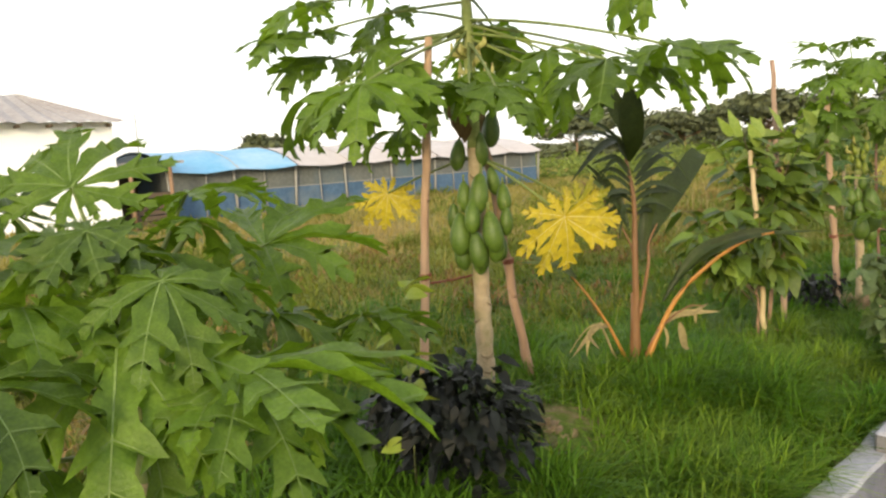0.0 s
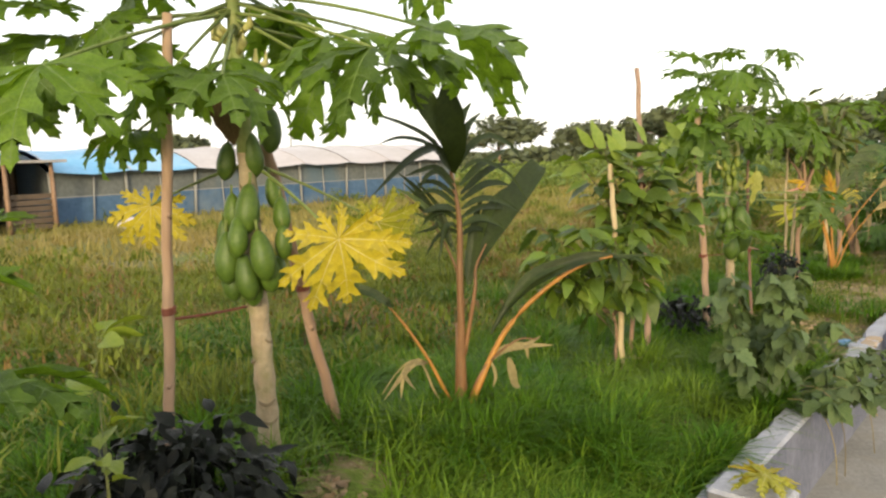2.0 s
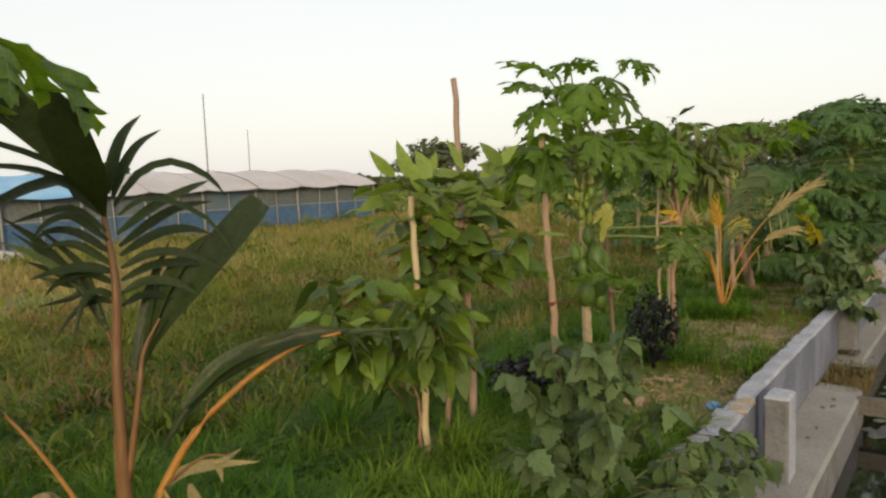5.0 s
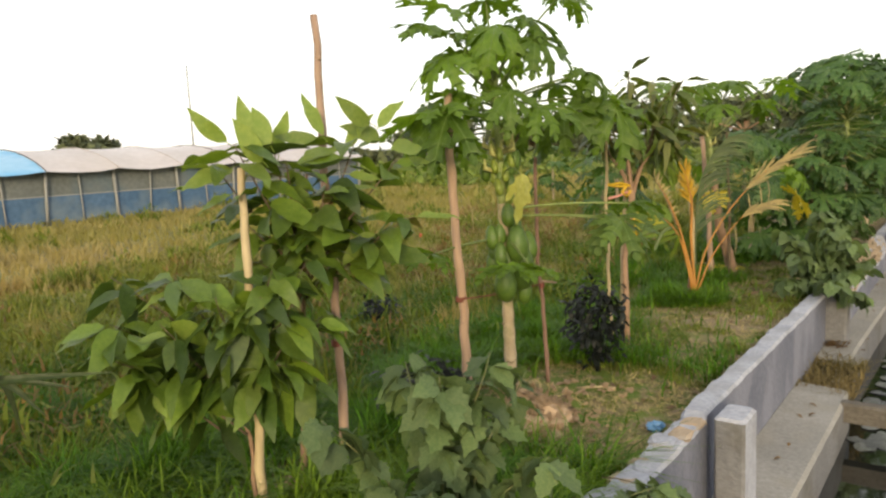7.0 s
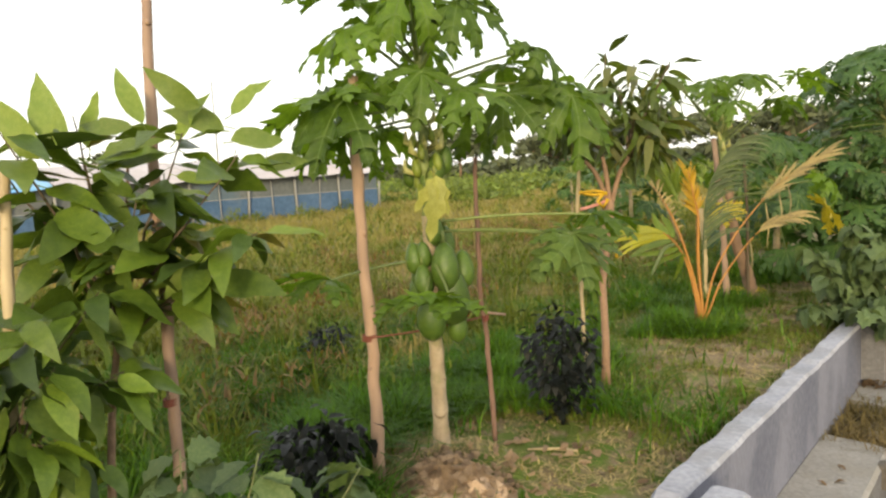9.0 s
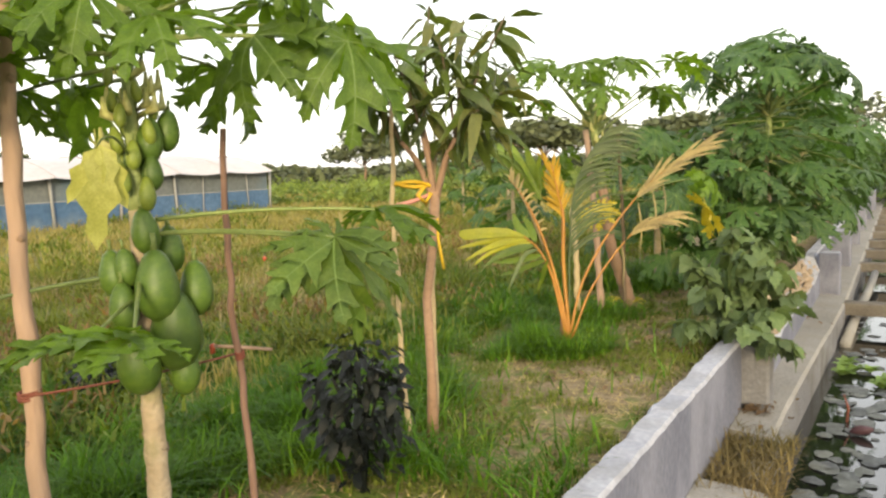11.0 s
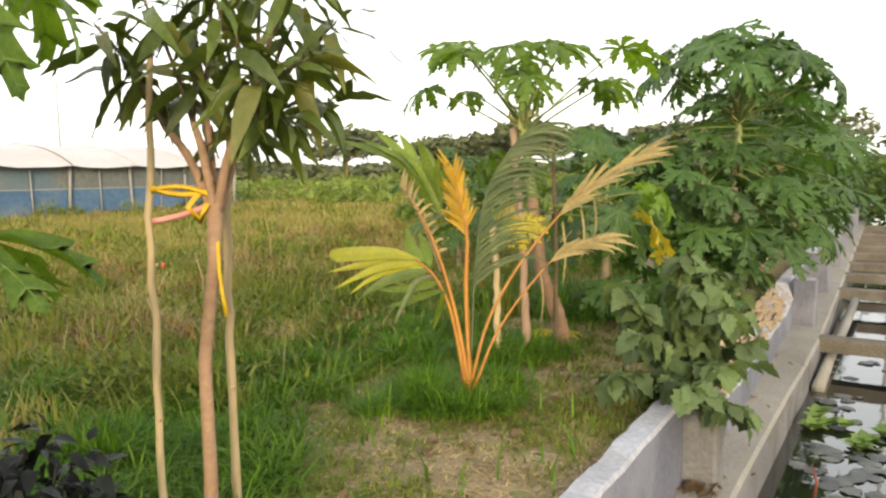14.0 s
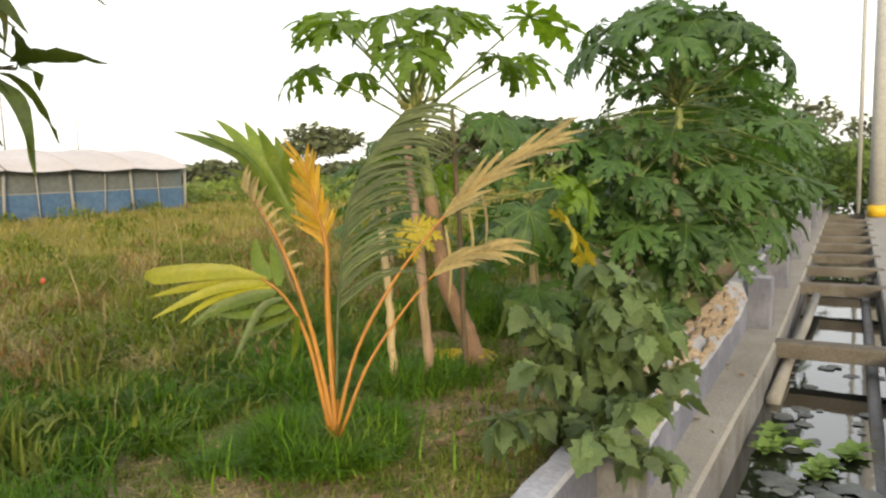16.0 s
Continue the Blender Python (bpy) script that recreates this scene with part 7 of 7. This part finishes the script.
blades("short_grass", "short light-green grass on the bare soil", p, 0.015 + 0.05 * np.random.default_rng(12).random(len(p)), 0.0035, GRASS_O, 1.3, 13)
p = scatter(15000, -2.6, -0.97, 6.0, 13.0, 14, lambda x, y: max(0.05, min(1.0, 0.35 + 1.6 * noise.noise((x * 4, y * 4, 31)))))
blades("straw_litter", "dry straw lying on the soil", p, 0.015 + 0.03 * np.random.default_rng(15).random(len(p)), 0.003, STRAW, 3.2, 16)
p = scatter(75000, -9.5, -2.5, -1.0, 22.0, 17, lambda x, y: max(0.0, min(1.0, 0.5 + 0.9 * noise.noise((x * 0.9, y * 0.9, 3)) + 0.5 * noise.noise((x * 3, y * 3, 5)))) * smooth01((-2.4 - x) / 1.4) * smooth01((y + 1.0) / 2.0))
blades("field_weeds", "olive and brown weeds of the dry field", p, clump(p, 0.05, 0.24, 18) + 0.22 * np.array([max(0.0, noise.noise((x * 0.8, y * 0.8, 44))) for x, y, z in p]), 0.007, WEED, 0.8, 19, "weeds", 2)
p = scatter(14000, -9.5, -2.6, 0.0, 20.0, 71, lambda x, y: 1.0 if noise.noise((x * 1.4, y * 1.4, 12)) + 0.4 * noise.noise((x * 5, y * 5, 2)) > 0.30 else 0.0)
blades("weed_tufts", "green weed tufts standing up in the field", p, clump(p, 0.15, 0.42, 72), 0.008, GRASS_O, 0.8, 73, "weeds")
p = scatter(9000, -9.0, -0.98, -7.0, 0.6, 111, lambda x, y: max(0.0, min(1.0, 0.5 + 0.9 * noise.noise((x * 0.9, y * 0.9, 3)))))
blades("near_weeds", "green and olive weeds along the wall", p, clump(p, 0.06, 0.30, 112), 0.009, GRASS_O, 0.9, 113, "weeds", 2)
p = scatter(1300, -9.0, -2.8, 0.5, 20.0, 20, lambda x, y: 0.5)
blades("dry_stalks", "pale dry grass stalks in the field", p, 0.14 + 0.30 * np.random.default_rng(21).random(len(p)), 0.003, STRAW, 0.8, 22, "grass", 2)
p = scatter(7000, -8.5, -3.3, 9.5, 18.0, 121, lambda x, y: max(0.0, min(1.0, 0.25 + 1.5 * noise.noise((x * 0.8, y * 0.8, 61)))) * smooth01((-3.2 - x) / 0.8))
blades("dry_twigs", "pale brown twiggy weeds drying in the field", p, clump(p, 0.12, 0.40, 122), 0.0042, STRAW, 1.0, 123, "weeds", 2)
p = scatter(60000, -24.0, -8.5, -2.0, 40.0, 23, lambda x, y: max(0.0, min(1.0, 0.6 + 0.9 * noise.noise((x * 0.5, y * 0.5, 3)))))
blades("far_weeds", "olive weeds further out in the field", p, clump(p, 0.08, 0.36, 24), 0.02, WEED_F, 0.8, 25, "weeds", 2)
p = scatter(16000, -40.0, -4, 20.0, 60.0, 26, lambda x, y: 1.0)
blades("far_grass", "tall grass of the far field", p, 0.15 + 0.3 * np.random.default_rng(27).random(len(p)), 0.04, WEED_F, 1.2, 28, "grass", 2)
p = scatter(1100, -0.80, LEDGE + 0.03, 9.50, 10.45, 29, lambda x, y: 1.0)
p[:, 2] = -0.50
blades("straw_tuft", "clump of dry grass on the broken ledge", p, 0.05 + 0.11 * np.random.default_rng(30).random(len(p)), 0.004, DRYTUFT, 1.2, 31)


p = scatter(34000, -8.0, -2.3, 0.0, 16.0, 81, lambda x, y: max(0.0, min(1.0, 0.45 + 1.2 * noise.noise((x * 1.2, y * 1.2, 21)))) * smooth01((-2.3 - x) / 1.0))
p[:, 2] += 0.22 * np.random.default_rng(82).random(len(p)) ** 1.5
blades("broad_weeds", "low broad-leaved weeds creeping over the field", p, 0.05 + 0.05 * np.random.default_rng(83).random(len(p)), 0.009, GRASS_O, 2.0, 84, "weeds", 2)
p = scatter(3000, -9.0, -2.9, 0.5, 18.0, 91, lambda x, y: 1.0 if noise.noise((x * 0.9, y * 0.9, 33)) > 0.32 else 0.0)
p[:, 2] += 0.28 * np.random.default_rng(92).random(len(p))
blades("brown_weeds", "patches of reddish-brown drying weeds in the field", p, 0.05 + 0.08 * np.random.default_rng(93).random(len(p)), 0.010, WEED_R, 1.6, 94, "weeds", 2)


def mounds(n, seed, x0, x1, y0, y1, each, tall):
    """Points over low rounded weed plants."""
    r = random.Random(seed)
    out = []
    for i in range(n):
        cx, cy = r.uniform(x0, x1), r.uniform(y0, y1)
        rad, h = r.uniform(0.15, 0.5), tall * r.uniform(0.4, 1.0)
        for k in range(int(each * rad / 0.3)):
            a, d = r.uniform(0, 6.28), rad * r.random() ** 0.6
            z = h * (1 - (d / rad) ** 2) * r.uniform(0.45, 1.0)
            x, y = cx + d * math.cos(a), cy + d * math.sin(a) * 1.3
            out.append((x, y, lie(x, y) + z))
    return np.array(out)


p = mounds(120, 101, -10.0, -3.0, 1.0, 21.0, 110, 0.48)
blades("weed_plants", "bushy olive weed plants standing in the field", p, 0.05 + 0.08 * np.random.default_rng(102).random(len(p)), 0.011, GRASS_O, 1.2, 103, "weeds", 2)
p = mounds(60, 104, -10.0, -3.2, 1.0, 21.0, 90, 0.42)
blades("dry_weed_plants", "bushy brown dried weed plants in the field", p, 0.05 + 0.08 * np.random.default_rng(105).random(len(p)), 0.009, WEED_R, 1.2, 106, "weeds", 2)
p = mounds(150, 107, -24.0, -9.0, 0.0, 40.0, 60, 0.6)
blades("far_weed_plants", "bushy weeds far out in the field", p, 0.08 + 0.12 * np.random.default_rng(108).random(len(p)), 0.02, GRASS_O, 1.2, 109, "weeds", 2)
p = scatter(600, -3.85, -3.35, 10.65, 10.95, 61, lambda x, y: 1.0)
blades("straw_heap", "flattened heap of dry straw in the grass", p, 0.16 + 0.12 * np.random.default_rng(62).random(len(p)), 0.004, STRAW, 2.2, 63)


def clods():
    r = random.Random(6)
    shapes = []
    for q in range(4):
        bm = bmesh.new()
        bmesh.ops.create_icosphere(bm, subdivisions=2, radius=1)
        for v in bm.verts:
            v.co *= 0.95 + 0.7 * noise.noise(v.co * 1.6 + Vector((q * 7, 0, 0))) + r.uniform(-0.06, 0.06)
            v.co.z *= 0.65
        me = bpy.data.meshes.new("clod")
        bm.to_mesh(me)
        bm.free()
        me.materials.append(CLOD)
        shapes.append(me)
    for cx, cy, n, sp in ((-1.62, 7.05, 420, 0.27), (-1.85, 3.0, 60, 0.16), (-2.0, 5.75, 40, 0.18), (-1.55, 7.6, 30, 0.25)):
        h = thing("soil_heap", "heap of dry crumbly soil clods at the plant's foot", "soil", (cx, cy, lie(cx, cy)))
        if n > 200:
            bm = bmesh.new()
            bmesh.ops.create_icosphere(bm, subdivisions=4, radius=1)
            for v in bm.verts:
                k = 1 + 0.25 * noise.noise(v.co * 2.3) + 0.20 * noise.noise(v.co * 6.0) + 0.12 * noise.noise(v.co * 14.0)
                v.co = Vector((v.co.x * 0.20 * k, v.co.y * 0.20 * k, v.co.z * 0.09 * k))
            me = bpy.data.meshes.new("soil_mound")
            bm.to_mesh(me)
            bm.free()
            me.materials.append(CLOD)
            part("mound", me, h, "pale crumbly soil")
        for i in range(n):
            dx, dy = r.gauss(0, sp * 0.6), r.gauss(0, sp * 0.6)
            z = lie(cx + dx, cy + dy) - lie(cx, cy) + (0.135 if n > 200 else 0.09) * math.exp(-(dx * dx + dy * dy) / (sp * sp * 0.45)) * (r.uniform(0.85, 1.1) if n > 200 else r.uniform(0.5, 1.0))
            part("clod", shapes[i % 4], h, m=pose(dx, dy, z, r.uniform(0, 90), 0, r.uniform(0, 360)) @ Matrix.Diagonal((*[r.uniform(0.008, 0.020) if r.random() < 0.75 else r.uniform(0.02, 0.04) for q in range(2)], r.uniform(0.006, 0.015), 1)))


clods()


def floaters():
    r = random.Random(13)
    n = 14
    pads = []
    for q in range(3):
        s = Shape()
        rim = [(math.cos(2 * math.pi * i / n) * r.uniform(0.75, 1.1), math.sin(2 * math.pi * i / n) * r.uniform(0.75, 1.1)) for i in range(n)]
        s.add([(0, 0, 0.03)] + [(x * 0.55, y * 0.55, r.uniform(0.0, 0.12)) for x, y in rim] + [(x, y, r.uniform(-0.06, 0.10)) for x, y in rim], [(0, 1 + i, 1 + (i + 1) % n) for i in range(n)] + [(1 + i, 1 + n + i, 1 + n + (i + 1) % n, 1 + (i + 1) % n) for i in range(n)])
        pads.append(s.mesh("floating_pad", [PAD]))
    for i in range(280):
        y = 9.3 + 3.3 * r.random() ** 1.2 if i % 8 else r.uniform(12.5, 16)
        x = r.uniform(LEDGE + 0.05, RIM - 0.05)
        ob = thing("floating_leaf", "flat grey-green leaf floating on the canal", "leaf", (x, y, WATER_Z + 0.003 + 0.0009 * (i % 9)), "floating leaves", pads[i % 3])
        k = r.uniform(0.025, 0.085)
        ob.scale = (k, k * r.uniform(0.7, 1), k)
        ob.rotation_euler = (0, 0, r.uniform(0, 6.28))
    for i, (x, y) in enumerate(((-0.36, 13.11), (-0.35, 13.26), (-0.36, 12.87), (-0.36, 12.93), (-0.28, 13.03), (-0.06, 12.60), (-0.01, 12.76), (0.10, 12.97), (-0.06, 12.68), (-0.02, 12.80), (0.08, 13.01), (0.14, 13.12), (-0.16, 13.05))):
        w = thing("water_lettuce", "floating rosette of pale green water lettuce", "water plant", (x, y, WATER_Z + 0.01), "water lettuce")
        for k in range(9):
            a = k * 2.4
            part("leaf", LET_L[k % 2], w, m=aim((0, 0, 0.0), (math.cos(a), math.sin(a), 0.35 + 0.06 * k), (0, 0, 1), 0.095 + 0.03 * r.random()))
    for i in range(26):
        y = r.choice((10.7, 11.0, 9.0, 8.3, 13.5, 16.0, 12.5)) + r.gauss(0, 0.15)
        x = r.uniform(-0.76, LEDGE - 0.06)
        d = thing("dead_leaf", "dry brown leaf lying on the ledge", "leaf", (x, y, -0.425), "dead leaves", DEAD_L[i % 3])
        d.scale = (r.uniform(0.03, 0.065),) * 3
        d.rotation_euler = (0, 0, r.uniform(0, 6.28))
    for i in range(34):
        x, y = -0.70 + r.gauss(0, 0.055), 10.76 + r.gauss(0, 0.045)
        d = thing("dead_leaf", "dry brown leaf in a pile at the foot of the post", "leaf", (x, y, -0.425 + 0.0012 * i), "dead leaves", DEAD_L[i % 3])
        d.scale = (r.uniform(0.035, 0.08),) * 3
        d.rotation_euler = (r.uniform(-0.5, 0.5), r.uniform(-0.5, 0.5), r.uniform(0, 6.28))
    # wilted papaya leaf on the first wall post
    w = thing("wilted_leaf", "wilted yellow papaya leaf lying on the wall post", "leaf", (-0.68, 4.25, 0.13))
    for k in range(3):
        part("blade", (PLF[0], PLY[1], PLF[1])[k], w, m=aim((0.02 * k, -0.02 * k, 0.02 + 0.015 * k), (math.cos(2 * k), math.sin(2 * k), -0.1), (0.1, 0.1, 1), 0.16))
    bag = thing("plastic_bag", "crumpled blue plastic bag beside the wall", "bag", on(-1.03, 7.33, 0.02))
    bm = bmesh.new()
    bmesh.ops.create_icosphere(bm, subdivisions=3, radius=0.045)
    for v in bm.verts:
        v.co *= 1 + 0.5 * noise.noise(v.co * 40)
        v.co.z *= 0.7
    me = bpy.data.meshes.new("bag")
    bm.to_mesh(me)
    bm.free()
    me.materials.append(BLUEBAG)
    part("bag_body", me, bag)
    for i in range(90):
        x, y = r.uniform(-2.3, -1.0), r.uniform(6.6, 11.5)
        d = thing("dead_leaf", "dry brown leaf lying on the soil", "leaf", (x, y, lie(x, y) + 0.015), "dead leaves", DEAD_L[i % 3])
        d.scale = (r.uniform(0.03, 0.10),) * 3
        d.rotation_euler = (r.uniform(-0.3, 0.3), r.uniform(-0.3, 0.3), r.uniform(0, 6.28))


floaters()


def water_details():
    s = Shape()
    s.tube([(0, 0, -0.03), (0.01, 0.01, 0.10), (-0.02, 0.0, 0.20)], [0.010, 0.009, 0.004], 6)
    part_of = thing("red_stem", "reddish water-weed stem standing out of the canal", "plant stem", (-0.254, 11.674, WATER_Z))
    part("stalk", s.mesh("red_stem", [TWINE]), part_of)
    for k in range(5):
        part("leaf", DRK_L[k % 4], part_of, m=aim((-0.01, 0, 0.06 + 0.03 * k), (math.cos(2.4 * k), math.sin(2.4 * k), 0.5), (0, 0, 1), 0.05))
    bud = thing("water_bud", "dark purple lily bud floating among the leaves", "flower bud", (-0.153, 11.421, WATER_Z + 0.02))
    s = Shape()
    s.tube([(-0.07, 0, 0), (-0.035, 0.01, 0.012), (0.0, 0.01, 0.02), (0.045, 0.0, 0.03), (0.075, -0.01, 0.045)], [0.006, 0.028, 0.034, 0.026, 0.004], 8)
    part("petals", s.mesh("water_bud", [BUD]), bud)
    s = Shape()
    s.tube([(-0.10, 0, 0), (0.02, 0.07, 0.004), (0.105, 0.11, 0)], [0.005, 0.008, 0.006], 6, bumpy=0.05)
    thing("stick", "pale dry stick lying on the bare soil", "stick", (-1.53, 7.62, lie(-1.53, 7.62) + 0.012), data=s.mesh("dry_stick", [BAMBOO]))
    sack = thing("sack", "pale slumped sack at the foot of the greenhouse", "sack", on(-18.1, 9.73, 0.0))
    bm = bmesh.new()
    bmesh.ops.create_icosphere(bm, subdivisions=3, radius=1)
    for v in bm.verts:
        k = 1 + 0.25 * noise.noise(v.co * 1.7) + 0.08 * noise.noise(v.co * 5)
        v.co = Vector((v.co.x * 0.22 * k, v.co.y * 0.42 * k, 0.10 + v.co.z * 0.20 * k))
    me = bpy.data.meshes.new("sack")
    bm.to_mesh(me)
    bm.free()
    me.materials.append(FILM_W)
    part("sack_body", me, sack)
    # red flower on a weed stem out in the field
    fl = thing("weed_flower", "small red flower on a thin weed stem", "flower", on(-6.08, 11.61))
    s = Shape()
    s.tube([(0, 0, -0.02), (0.01, 0, 0.15), (0.0, 0.02, 0.30)], [0.004, 0.004, 0.003], 5)
    part("stem", s.mesh("flower_stem", [STEM]), fl)
    s = Shape()
    s.tube([(0, 0.02, 0.28), (0, 0.02, 0.31), (0, 0.02, 0.34)], [0.010, 0.022, 0.010], 7, bumpy=0.2)
    part("bloom", s.mesh("flower_bloom", [TAG]), fl)
    # pale bent dry stalks standing above the weeds
    for k, (x, y, h) in enumerate(((-6.6, 13.2, 0.85), (-6.4, 13.4, 0.75), (-6.75, 13.3, 0.6), (-5.2, 11.4, 0.55), (-5.05, 11.5, 0.5))):
        s = Shape()
        d = 0.22 * (-1) ** k
        s.tube([(0, 0, -0.03), (0.03 * d, 0, h * 0.6), (0.3 * d, 0.1 * d, h), (d, 0.3 * d, h * 0.72)], [0.009, 0.008, 0.006, 0.004], 5)
        part("stalk", s.mesh("bent_stalk", [STRAW]), thing("dry_stalk", "bent pale dry stalk standing in the weeds", "plant stem", on(x, y), "dry stalks"))
    # thin brown runners hanging over the wall from the eggplant
    r = random.Random(31)
    for i in range(5):
        y = 5.3 + 0.25 * i
        s = Shape()
        a = Vector((-0.90, y + 0.1, 0.10 + 0.05 * r.random()))
        s.tube(curve3(a, a + Vector((0.25, 0.02, 0.06)), a + Vector((0.26 + 0.10 * r.random(), r.uniform(-0.25, 0.2), -0.15 - 0.35 * r.random())), 8), [0.0028] * 9, 5)
        thing("hanging_runner", "thin dry runner hanging over the wall", "stem", data=s.mesh("hanging_runner", [PALM_DRY]))


water_details()
